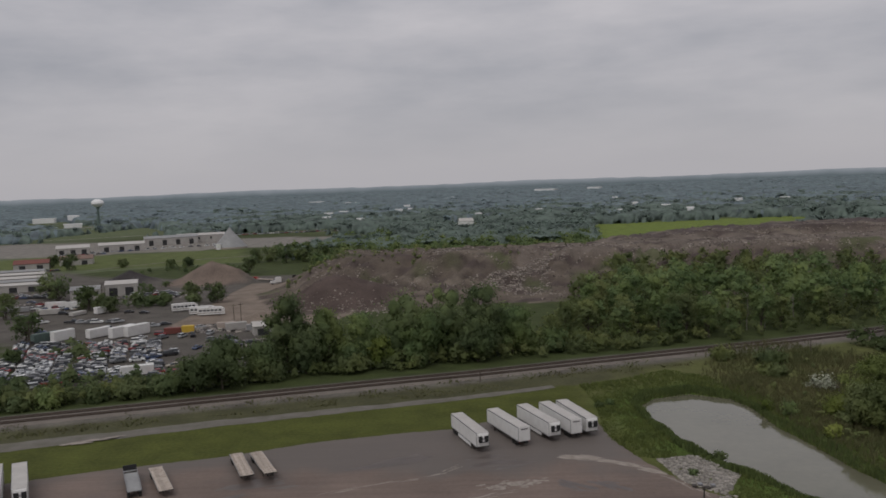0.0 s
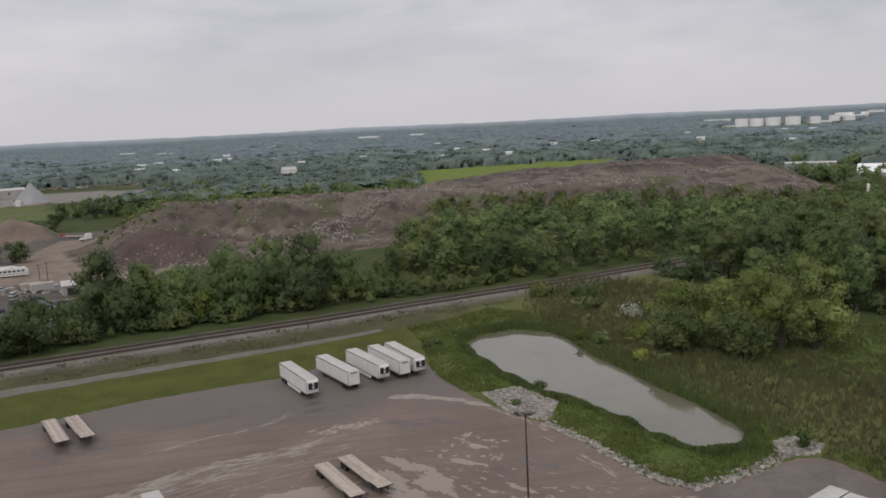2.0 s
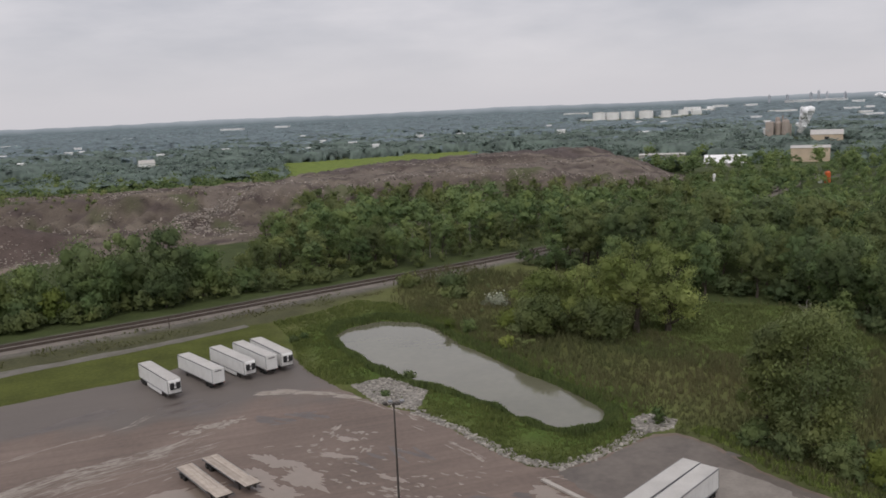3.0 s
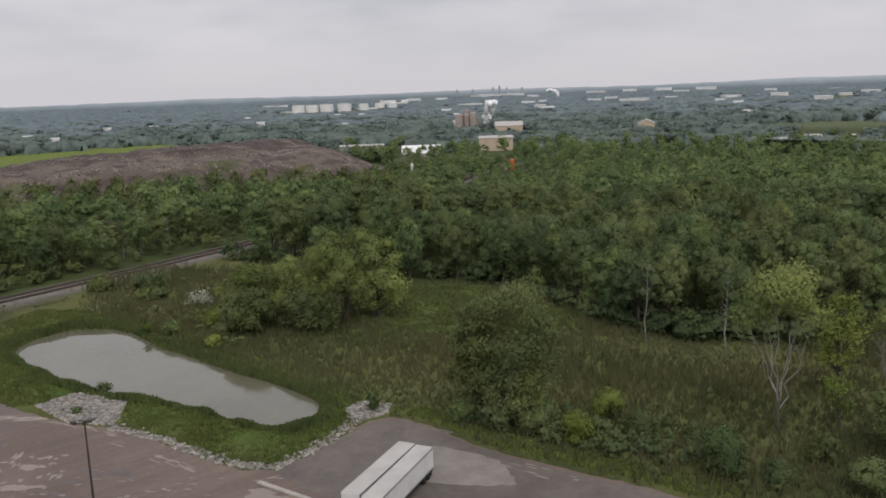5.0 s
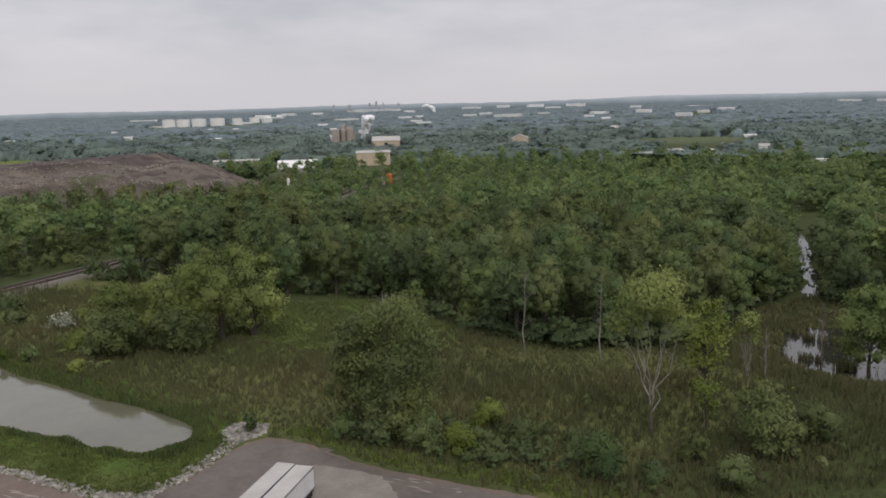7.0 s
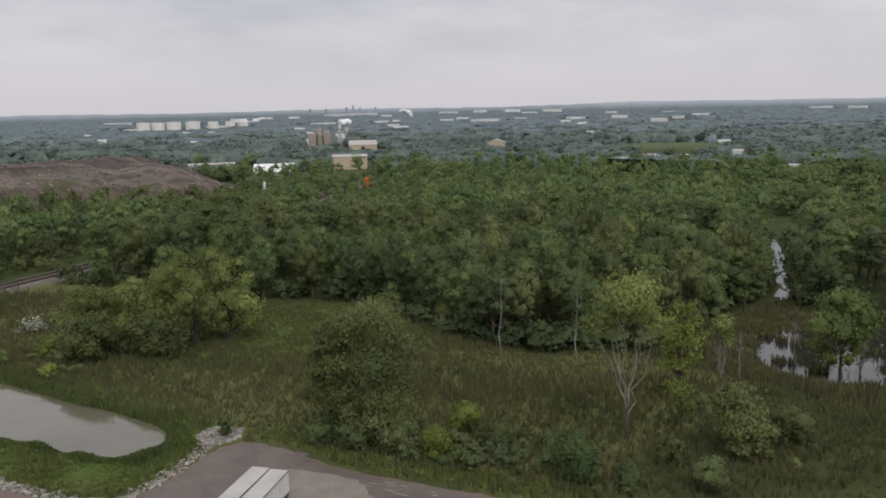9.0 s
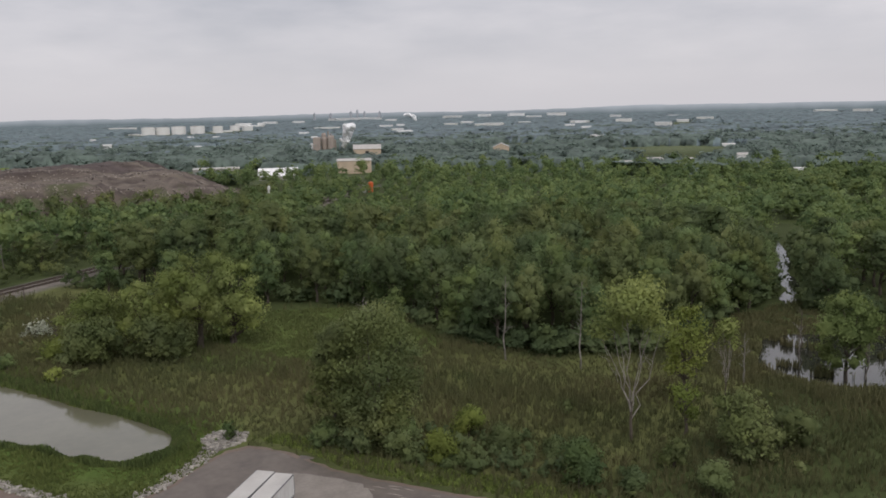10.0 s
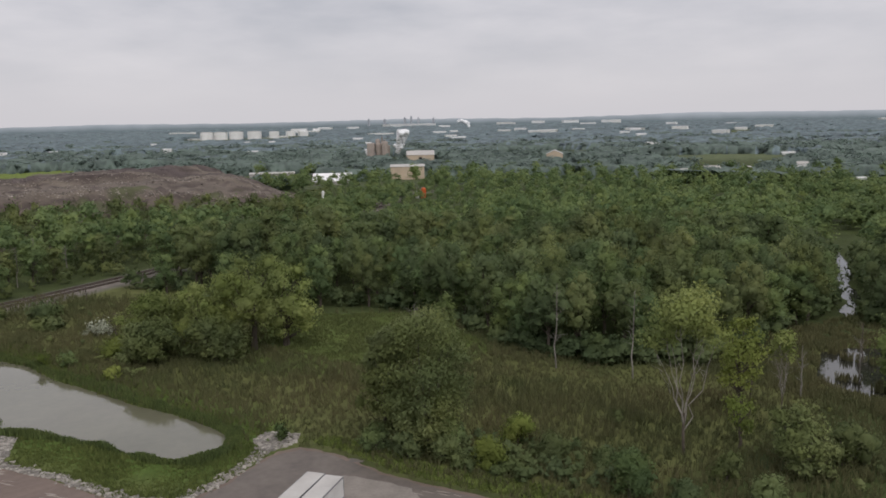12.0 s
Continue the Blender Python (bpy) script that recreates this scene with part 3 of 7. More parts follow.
def ribbon(name, line, width, z, material, label, category, wobble=0.3, follow=True, seed=0, taper=0.0):
    """A strip of laid material along a line."""
    rg = random.Random(seed)
    pts = []
    for (x1, y1), (x2, y2) in zip(line, line[1:]):
        n = max(1, int(math.hypot(x2 - x1, y2 - y1) / 3))
        pts += [(x1 + (x2 - x1) * i / n, y1 + (y2 - y1) * i / n) for i in range(n)]
    pts.append(line[-1])
    bm = bmesh.new()
    rows = []
    for k, (x, y) in enumerate(pts):
        (xa, ya), (xb, yb) = pts[max(k - 1, 0)], pts[min(k + 1, len(pts) - 1)]
        d = Vector((xb - xa, yb - ya)).normalized()
        nrm = Vector((-d.y, d.x))
        row = []
        for s in (-0.5, -0.2, 0.2, 0.5):
            q = Vector((x, y)) + nrm * (width if not taper else width + (taper - width) * k / len(pts)) * s + nrm * (rg.uniform(-1, 1) * wobble if abs(s) == 0.5 else 0)
            row.append(bm.verts.new((q.x, q.y, (float(terrain(q.x, q.y)) if follow else 0) + z - (0.08 if abs(s) == 0.5 else 0))))
        rows.append(row)
    for p, q in zip(rows, rows[1:]):
        for i in range(3):
            bm.faces.new((p[i], p[i + 1], q[i + 1], q[i]))
    return tagged(part(name, bm, material), label, category, kind="structure")


ribbon("gravel_track", TRACK, 8.0, 0.12, M_TRACK, "pale gravel service track along the grass verge", "track", 0.35, seed=3, taper=3.0)


M_ROAD = mat("pale_concrete_road", (0.3, 0.29, 0.27), (0.22, 0.21, 0.2), rough=0.9, scale=0.05)
ribbon("far_road", ROAD_A, 12, 0.25, M_ROAD, "pale concrete road crossing the far fields", "road", 0.5, seed=4)
ribbon("far_lane", ROAD_B, 5, 0.25, M_ROAD, "pale lane beside the far yards", "road", 0.5, seed=5)
ribbon("lawn_path", ROAD_C, 4, 0.25, M_TRACK, "worn pale path over the lawn", "path", 0.5, seed=6)


def build_railway():
    rt = root("railway_track", "double railway line on grey-brown ballast with rusty rails", "railway", kind="structure")
    line = [p for p in RAIL]
    pts = []
    for (x1, y1), (x2, y2) in zip(line, line[1:]):
        n = max(1, int(math.hypot(x2 - x1, y2 - y1) / 2.0))
        pts += [(x1 + (x2 - x1) * i / n, y1 + (y2 - y1) * i / n) for i in range(n)]
    # bed
    bm, rows = bmesh.new(), []
    nrms = []
    for k in range(len(pts)):
        (xa, ya), (xb, yb) = pts[max(k - 3, 0)], pts[min(k + 3, len(pts) - 1)]
        d = Vector((xb - xa, yb - ya)).normalized()
        nrms.append(Vector((-d.y, d.x)))
        rows.append([bm.verts.new((pts[k][0] + nrms[k].x * s, pts[k][1] + nrms[k].y * s, z)) for s, z in ((-7.6, 0.3), (-6.0, 0.86), (2.0, 0.86), (3.6, 0.42))])
    for p, q in zip(rows, rows[1:]):
        for i in range(3):
            bm.faces.new((p[i], p[i + 1], q[i + 1], q[i]))
    part("ballast_bed", bm, M_BALLAST, rt)
    for s in (-4.82, -3.38, -0.72, 0.72):
        bm, rows = bmesh.new(), []
        for k in range(len(pts)):
            o = nrms[k]
            rows.append([bm.verts.new((pts[k][0] + o.x * (s + e), pts[k][1] + o.y * (s + e), z)) for e, z in ((-0.09, 0.93), (-0.08, 1.14), (0.08, 1.14), (0.09, 0.93))])
        for p, q in zip(rows, rows[1:]):
            for i in range(3):
                bm.faces.new((p[i], p[i + 1], q[i + 1], q[i]))
        part("rail", bm, M_RAIL, rt)
        bm, rows = bmesh.new(), []
        for k in range(len(pts)):
            o = nrms[k]
            rows.append([bm.verts.new((pts[k][0] + o.x * (s + e), pts[k][1] + o.y * (s + e), z)) for e, z in ((-0.34, 0.9), (-0.2, 1.0), (0.2, 1.0), (0.34, 0.9))])
        for p, q in zip(rows, rows[1:]):
            for i in range(3):
                bm.faces.new((p[i], p[i + 1], q[i + 1], q[i]))
        part("stained_ballast", bm, M_RUST, rt, "rust-stained stones along the rail")
    vs, fs = [], []
    for k in range(len(pts) - 1):
        o, d = nrms[k], Vector((nrms[k].y, -nrms[k].x))
        for j in range(3):
            for line_off in (0.0, -4.1):
                c = Vector(pts[k]) + d * (j * 0.66) + o * line_off
                b = len(vs)
                for zz in (0.84, 0.97):
                    for sx, sd in ((-1.3, -0.12), (1.3, -0.12), (1.3, 0.12), (-1.3, 0.12)):
                        q = c + o * sx + d * sd
                        vs.append((q.x, q.y, zz))
                fs += [(b + 4, b + 5, b + 6, b + 7), (b, b + 1, b + 5, b + 4), (b + 2, b + 3, b + 7, b + 6)]
    tagged(part("ties", raw_mesh("ties", vs, fs, M_TIE), M_TIE, rt), "dark creosoted ties", kind="stuff")


build_railway()


# ---- trees ----
def leaf_cloud(rg, lobes, count, size, flat=1.0, squash=1.0, up=0.25, core=0, fill=0.74, spray=6, loose=0.34):
    """Leaf clusters as small pointed blades, grouped in sprays over the outer shells of the lobes (x, y, z, radius)."""
    lobes = np.array(lobes, float)
    w = lobes[:, 3] ** 2
    groups = max(1, count // spray)
    pick = rg.choice(len(lobes), size=groups, p=w / w.sum())
    d = rg.normal(size=(groups, 3))
    d[:, 2] = d[:, 2] * 0.9 + 0.3
    d /= np.linalg.norm(d, axis=1)[:, None]
    r = lobes[pick, 3] * (1.28 - 0.56 * rg.uniform(0, 1, groups) ** (0.8 if core else 1.2))
    p = lobes[pick, :3] + d * r[:, None] * np.array([1, 1, squash])
    keep = np.ones(groups, bool)
    for k, (lx, ly, lz, lr) in enumerate(lobes):
        q = np.linalg.norm((p - (lx, ly, lz)) / np.array([1, 1, squash]), axis=1)
        keep &= ~((q < lr * 0.6) & (pick != k))
    p, d, pick = np.repeat(p[keep], spray, axis=0), np.repeat(d[keep], spray, axis=0), np.repeat(pick[keep], spray)
    n = len(p)
    p = p + rg.normal(size=(n, 3)) * (lobes[pick, 3] * loose + size * 0.6)[:, None] * np.array([1, 1, 0.7])
    nrm = d * flat + rg.normal(size=(n, 3)) * 0.45
    nrm /= np.linalg.norm(nrm, axis=1)[:, None]
    u = np.cross(nrm, rg.normal(size=(n, 3)))
    u /= np.linalg.norm(u, axis=1)[:, None]
    v = np.cross(nrm, u)
    s = size * rg.uniform(0.6, 1.4, n)[:, None]
    a = rg.uniform(0.55, 1.0, n)[:, None]
    droop = nrm * s * 0.22
    c = np.stack([p - u * s - droop, p + u * s * 0.7 - v * s * a, p + u * s * 0.7 + v * s * a], 1)
    mid = np.average(lobes[:, :3], axis=0, weights=w)
    whole = p - mid
    whole /= np.linalg.norm(whole, axis=1)[:, None] + 1e-6
    soft = d * 0.62 + whole * 0.34 + rg.normal(size=(n, 3)) * 0.1 + np.array([0, 0, up])
    soft /= np.linalg.norm(soft, axis=1)[:, None]
    v, f, nn = c.reshape(-1, 3), np.arange(3 * n).reshape(-1, 3), np.repeat(soft, 3, axis=0)
    if core:
        # the shaded mass of inner foliage in each lobe
        ring = ((0.03, -1.0), (0.75, -0.62), (1.0, 0.05), (0.72, 0.68), (0.03, 1.0))[-core - 1:]
        vs, fs, ns, nv = [v], [f], [nn], len(v)
        quads = [(i * 6 + a, i * 6 + (a + 1) % 6, i * 6 + 6 + (a + 1) % 6, i * 6 + 6 + a) for i in range(core) for a in range(6)]
        tris = np.array([t for q in quads for t in ((q[0], q[1], q[2]), (q[0], q[2], q[3]))])
        for lx, ly, lz, lr in lobes:
            d = np.array([(q * math.cos(a * 1.0472 + i * 0.5), q * math.sin(a * 1.0472 + i * 0.5), h) for i, (q, h) in enumerate(ring) for a in range(6)])
            p = np.array([lx, ly, lz]) + d * (lr * fill * rg.uniform(0.75, 1.25, (len(d), 1))) * np.array([1, 1, squash])
            whole = p - mid
            whole /= np.linalg.norm(whole, axis=1)[:, None] + 1e-6
            o = d * 0.55 + whole * 0.35 + np.array([0, 0, up * 0.6])
            vs.append(p), fs.append(tris + nv), ns.append(o / np.linalg.norm(o, axis=1)[:, None])
            nv += len(p)
        v, f, nn = np.concatenate(vs), np.concatenate(fs), np.concatenate(ns)
    return v, f, nn


def leaf_mesh(name, v, f, normals, material):
    """Leaf clusters shaded softly, as the rounded masses that they form."""
    me = raw_mesh(name, v, f, material, smooth=True)
    me.normals_split_custom_set_from_vertices(normals.astype(np.float32))
    return me


def crown_lobes(rg, height, radius, base, n, spread=0.62, lobe=(0.18, 0.4)):
    """Lobes that fill an upright crown from base to height."""
    mid, half = (height + base) / 2, (height - base) / 2
    out = [(0, 0, mid, radius * 0.55)]
    for k in range(n):
        a, t = k * 2.4 + rg.uniform(-0.5, 0.5), rg.uniform(-0.85, 0.95)
        rad = radius * spread * math.sqrt(max(0.08, 1 - t * t)) * rg.uniform(0.55, 1.3)
        lr = radius * rg.uniform(*lobe)
        out.append((rad * math.cos(a), rad * math.sin(a), mid + t * (half - lr * 0.5), lr))
    return out


def limb(bm, a, b, r0, r1, rg, bend=0.12, n=6, seg=4):
    """A crooked tapered limb."""
    a, b = Vector(a), Vector(b)
    size = (b - a).length
    last = a
    for k in range(seg):
        t = (k + 1) / seg
        q = a.lerp(b, t) + Vector((rg.uniform(-1, 1), rg.uniform(-1, 1), rg.uniform(-0.5, 0.5))) * size * bend * (1 - t)
        add_tube(bm, last, q, r0 + (r1 - r0) * k / seg, r0 + (r1 - r0) * t, n, caps=False)
        last = q


def make_tree(height, radius, base, lobes, leaves, leaf, material, seed, bark=None, name="tree", spread=0.62, stems=1, squash=1.0, lobe=(0.18, 0.4), thick=1.0, core=4, fill=0.74):
    """A tree at the origin: tapered trunk with limbs into the lobes, and a crown of leaf clusters."""
    rg = np.random.RandomState(seed)
    tr = root(name, "", "tree")
    lb = crown_lobes(rg, height, radius, base, lobes, spread, lobe)
    bm = bmesh.new()
    for s in range(stems):
        ox, oy = (0, 0) if stems == 1 else (rg.uniform(-1, 1) * radius * 0.2, rg.uniform(-1, 1) * radius * 0.2)
        top = (ox * 1.5, oy * 1.5, base + (height - base) * 0.6)
        limb(bm, (ox, oy, -0.4), top, (height * 0.022 + 0.06) * thick, 0.06, rg, 0.05, 7, 5)
        for x, y, z, r in lb[1 + s::stems][:9]:
            k = rg.uniform(0.35, 0.7)
            st = (ox, oy, max(0.8, base * 0.7 + (z - base) * k * 0.6))
            limb(bm, st, (x, y, z), (height * 0.009 + 0.03) * thick, 0.03, rg, 0.15, 5, 3)
    part("trunk", bm, bark or M_BARK, tr)
    part("crown", leaf_mesh("crown", *leaf_cloud(rg, lb, leaves, leaf, squash=squash, up=0.4, core=core, fill=fill), material), material, tr)
    return tr


def put(proto, x, y, scale=1.0, turn=0.0, z=None, tall=1.0, **tags):
    m = Matrix.Translation((x, y, (float(terrain(x, y)) if z is None else z))) @ pose(0, 0, 0, 0, 0, turn) @ Matrix.Diagonal((scale, scale, scale * tall, 1))
    ob = copy_thing(proto, m)
    ob.matrix_basis = m
    return tagged(ob, **tags)


def stash(ob):
    """Removes a pattern once its copies stand."""
    for o in (*ob.children_recursive, ob):
        bpy.data.objects.remove(o)


# ---- landmark trees of the meadow and the lot edge ----
def plant(x, y, proto_args, label, category="tree", group="", turn=0.0):
    t = make_tree(**proto_args)
    t.matrix_basis = pose(x, y, float(terrain(x, y)), 0, 0, turn)
    return tagged(t, label, category, group)


plant(88.2, 95.8, dict(height=22, radius=7.4, base=0.3, lobes=85, leaves=27000, leaf=0.2, material=M_LEAF_OLIVE, core=0, seed=11, spread=0.8, lobe=(0.1, 0.26)), "broad grey-green leafy tree at the corner of the lot")
plant(84.5, 102, dict(height=18.5, radius=4.2, base=0.8, lobes=30, leaves=9000, leaf=0.21, material=M_LEAF_OLIVE, seed=12, spread=0.72, lobe=(0.14, 0.32)), "leafy green tree beside the lot edge")
plant(126, 131, dict(height=15, radius=2.8, base=4, lobes=16, leaves=3200, leaf=0.23, material=M_LEAF_PALE, seed=13), "slim pale green poplar in the meadow")
for k, (x, y, h, r) in enumerate(((101, 167, 21.5, 8.8), (93, 174, 17, 7.5), (84, 181, 14, 7), (108, 164, 19, 6.5), (79, 172, 10, 5.5), (90, 164, 10, 6))):
    plant(x, y, dict(height=h, radius=r, base=5.5 if k == 0 else 1.0, lobes=44, leaves=9000, leaf=0.24, material=M_LEAF_OLIVE if k in (4, 5) else M_LEAF_WILLOW, core=3, fill=0.6, seed=20 + k, stems=1 if k == 0 else 3, spread=0.84, lobe=(0.12, 0.28), squash=0.85, thick=1.6 if k == 0 else 1.0), "spreading olive-green willow by the pond", group="willows by the pond")
for k, (x, y, h, r, m) in enumerate(((-58, 246, 22, 8, M_LEAF_DARK), (-47, 251, 17, 6.5, M_LEAF), (-37, 253, 15, 6, M_LEAF), (-24, 257, 21, 8, M_LEAF_DARK), (-12, 259, 22.5, 8.5, M_LEAF_DARK), (0, 260, 22, 8, M_LEAF_DARK),
                                     (9, 263, 17, 6.5, M_LEAF), (-18, 251, 15, 6.5, M_LEAF), (-2, 252, 14, 6, M_LEAF_DARK), (-52, 242, 12, 5.5, M_LEAF_DARK), (-72, 226, 13.5, 7, M_LEAF_GREY), (-79, 224, 10, 5.5, M_LEAF_GREY), (-64, 236, 11, 5.5, M_LEAF_DARK))):
    plant(x, y, dict(height=h, radius=r, base=0.8, lobes=28, leaves=4600, leaf=0.34, material=m, seed=80 + k), "dense dark green tree beside the railway", group="trees beside the railway")
for k, (x, y, h, r, m) in enumerate(((-31, 248, 9, 4.5, M_LEAF_LIGHT), (-40, 247, 7, 4.5, M_LEAF), (14, 261, 8, 5, M_LEAF), (22, 263, 7, 5, M_LEAF), (-20, 247, 6, 4, M_LEAF), (-86, 221, 4.6, 4.5, M_LEAF_DARK), (-95, 218, 4.2, 4, M_LEAF_GREY),
                                     (-103, 216, 4, 4, M_LEAF_DARK), (-113, 211, 4, 4, M_LEAF), (-127, 206, 5, 4.5, M_LEAF_DARK), (-60, 233, 6, 4.5, M_LEAF_GREY), (-141, 203, 7, 5, M_LEAF_DARK), (69, 244, 2.4, 3.6, M_LEAF_OLIVE), (80, 236, 2.8, 4, M_LEAF_DARK), (76, 224, 2.6, 3.6, M_LEAF_OLIVE))):
    plant(x, y, dict(height=h, radius=r, base=0.2, lobes=12, leaves=1300, leaf=0.4, material=m, seed=600 + k, stems=3), "low green shrub beside the railway", "bush", "shrubs beside the railway")
FRONT_TREES = [(-119, 207, 4.2), (-110, 214, 3.8), (-104, 219, 3.6), (-96, 224, 5.0), (-88, 223, 5.2), (-83, 225, 4.3), (-154, 269, 4.5), (-127, 222, 4.2), (-131, 218, 4.1)]
YARD_TREES = [(-216, 428, 16.4), (-184, 390, 11.3), (-169, 381, 7.2), (-165, 403, 6.0), (-150, 399, 5.9), (-140, 407, 10.3),
                                (-127, 404, 10.2), (-171, 310, 12.1), (-211, 369, 11.7), (-144, 533, 11.4), (-160, 613, 10.4), (-151, 619, 12.2), (-136, 605, 12.8), (-124, 609, 14.5), (-258, 612, 6.4), (-320, 633, 9.7), (-294, 604, 12.0), (-218, 599, 6.1),
                                (-207, 604, 7.0), (-106, 563, 11.8), (-95, 567, 11.8), (-158, 402, 5), (-134, 392, 6), (-176, 388, 8), (-108, 600, 12), (-96, 596, 13), (-84, 588, 12), (-225, 436, 13)]
for k, (x, y, h) in enumerate(FRONT_TREES + YARD_TREES):
    plant(x, y, dict(height=h, radius=h * 0.4 + 0.8, base=0.2, lobes=18, leaves=1100, leaf=0.34 + 0.0003 * y, material=(M_LEAF_DARK, M_LEAF_DARK, M_LEAF_GREY)[k % 3], seed=900 + k, stems=2, spread=0.8, lobe=(0.12, 0.3), core=2), "bushy green tree growing in the yards", group="trees in the yards")
M_BLOSSOM = mat("white_blossom", (0.5, 0.5, 0.43), (0.12, 0.15, 0.06), rough=0.8, scale=3.0, per="island", spread=0.3)
plant(82.6, 207.3, dict(height=2.8, radius=3.8, base=0.1, lobes=18, leaves=1100, leaf=0.22, spread=0.9, lobe=(0.1, 0.22), core=0, material=M_BLOSSOM, seed=951, stems=3), "white-flowering bush behind the pond", "bush")
for k, (x, y, h, m) in enumerate(((42.8, 156.2, 2.2, M_LEAF_GREY), (36, 149, 1.2, M_LEAF), (74, 115.5, 2.4, M_LEAF), (26, 196, 1.8, M_LEAF_DARK), (29, 199, 1.6, M_LEAF), (66, 184, 3.5, M_LEAF), (63, 190, 2.6, M_LEAF_LIGHT), (69, 168, 3.2, M_LEAF_LIGHT))):
    plant(x, y, dict(height=h, radius=h * 0.62, base=0.1, lobes=8, leaves=420, leaf=0.2, material=m, seed=960 + k, stems=2), "small leafy shrub by the pond", "bush", "shrubs by the pond")
plant(75.7, 183.4, dict(height=5.0, radius=3.6, base=0.3, lobes=10, leaves=2640, leaf=0.17, material=M_LEAF_LIGHT, seed=31, stems=3), "bright yellow-green bush on the pond bank", "bush")
plant(88.5, 83, dict(height=4.6, radius=3.0, base=0.2, lobes=10, leaves=3600, leaf=0.17, material=M_LEAF_LIGHT, seed=32, stems=3), "bright green bush at the lot edge", "bush", "bushes along the lot edge")
plant(99, 87, dict(height=6.2, radius=2.8, base=0.3, lobes=10, leaves=3120, leaf=0.17, material=M_LEAF_LIGHT, seed=33, stems=3), "yellow-green bush in the reeds", "bush", "bushes along the lot edge")
plant(95, 63, dict(height=6.2, radius=3.6, base=0.2, lobes=12, leaves=4800, leaf=0.17, material=M_LEAF, seed=34, stems=3), "rounded green bush at the lot edge", "bush", "bushes along the lot edge")
plant(98, 79, dict(height=4.2, radius=3.0, base=0.2, lobes=9, leaves=2880, leaf=0.17, material=M_LEAF_GREY, seed=35, stems=3), "grey-green bush at the lot edge", "bush", "bushes along the lot edge")
for k, (x, y, h, m) in enumerate(((83, 95, 4.5, M_LEAF_DARK), (86, 90, 4.0, M_LEAF_GREY), (90, 93, 5.0, M_LEAF), (81.5, 101, 4.5, M_LEAF), (92, 86, 3.0, M_LEAF_DARK), (101, 72, 2.6, M_LEAF_DARK), (98, 57, 3.0, M_LEAF_DARK), (108, 56, 4.0, M_LEAF_OLIVE), (104, 48, 4.4, M_LEAF_DARK), (125, 46, 7, M_LEAF_OLIVE))):
    plant(x, y, dict(height=h, radius=h * 0.6, base=0.1, lobes=14, leaves=2000, leaf=0.17, material=m, seed=970 + k, stems=3), "leafy shrub in the weeds at the lot edge", "bush", "bushes along the lot edge")
plant(117, 50, dict(height=10, radius=4.6, base=0.5, lobes=22, leaves=5000, leaf=0.22, material=M_LEAF_OLIVE, seed=36, stems=3, core=2, fill=0.55, spread=0.8, lobe=(0.12, 0.28)), "olive-green bushy willow in the marsh")
plant(165, 50.8, dict(height=16.5, radius=6, base=2.5, lobes=28, leaves=6500, leaf=0.28, material=M_LEAF_PALE, seed=37, spread=0.74, lobe=(0.15, 0.34)), "light green tree beside the marsh pool")


def plant_dying(x, y, h, seed, leaves, label, spread=5.0, material=None):
    """A tall pale-limbed tree with a bare middle and leaves left in the top."""
    rg = np.random.RandomState(seed)
    tr = root("dying_tree", label, "tree", m=pose(x, y, float(terrain(x, y))))
    base = bmesh.new()
    limb(base, (0, 0, -0.4), (0.1, 0, h * 0.27), 0.011 * h, 0.007 * h, rg, 0.03, 8, 5)
    part("trunk", base, M_BARK, tr)
    bm = bmesh.new()
    lobes = []
    for k in range(7):
        a = k * 2.4 + rg.uniform(-0.4, 0.4)
        q = spread * rg.uniform(0.3, 1.0)
        t = (q * math.cos(a), q * math.sin(a), h * rg.uniform(0.7, 0.95))
        limb(bm, (0.08, 0, h * rg.uniform(0.15, 0.27)), t, 0.0044 * h, 0.025, rg, 0.06, 6, 7)
        for j in range(6):
            s0 = Vector((0.1, 0, h * 0.16)).lerp(Vector(t), rg.uniform(0.35, 0.95))
            limb(bm, s0, s0 + Vector((rg.uniform(-2, 2), rg.uniform(-2, 2), rg.uniform(0.5, 3))), 0.0018 * h, 0.012, rg, 0.15, 4, 3)
        lobes.append((*t, rg.uniform(0.26, 0.46) * spread))
    lobes += [(0.4 * spread * math.cos(2 * k), 0.4 * spread * math.sin(2 * k), h * (0.86 + 0.03 * k), spread * 0.5) for k in range(4)]
    part("branchwork", bm, M_WHITEBARK, tr, "bleached bare limbs")
    part("crown", leaf_mesh("crown", *leaf_cloud(rg, lobes, leaves, 0.25, squash=0.8), material or M_LEAF_WILLOW), M_LEAF_WILLOW, tr)
    return tr


plant_dying(113, 66, 24.5, 41, 5600, "tall half-dead tree with pale bare limbs in the marsh")
plant(132.8, 67.4, dict(height=17.2, radius=4.3, base=4.5, lobes=24, leaves=3600, leaf=0.24, material=M_LEAF_LIGHT, core=0, seed=42, spread=0.78, lobe=(0.13, 0.27), stems=2), "thin-leaved yellow-green tree in the marsh")
plant_dying(140, 63, 14, 43, 900, "sparse pale-limbed tree in the marsh", 2.0)
plant(121, 61, dict(height=9.5, radius=2.6, base=2.0, lobes=14, leaves=1000, leaf=0.22, material=M_LEAF_LIGHT, core=0, seed=44, lobe=(0.13, 0.28)), "small sparse yellow-green tree in the marsh")


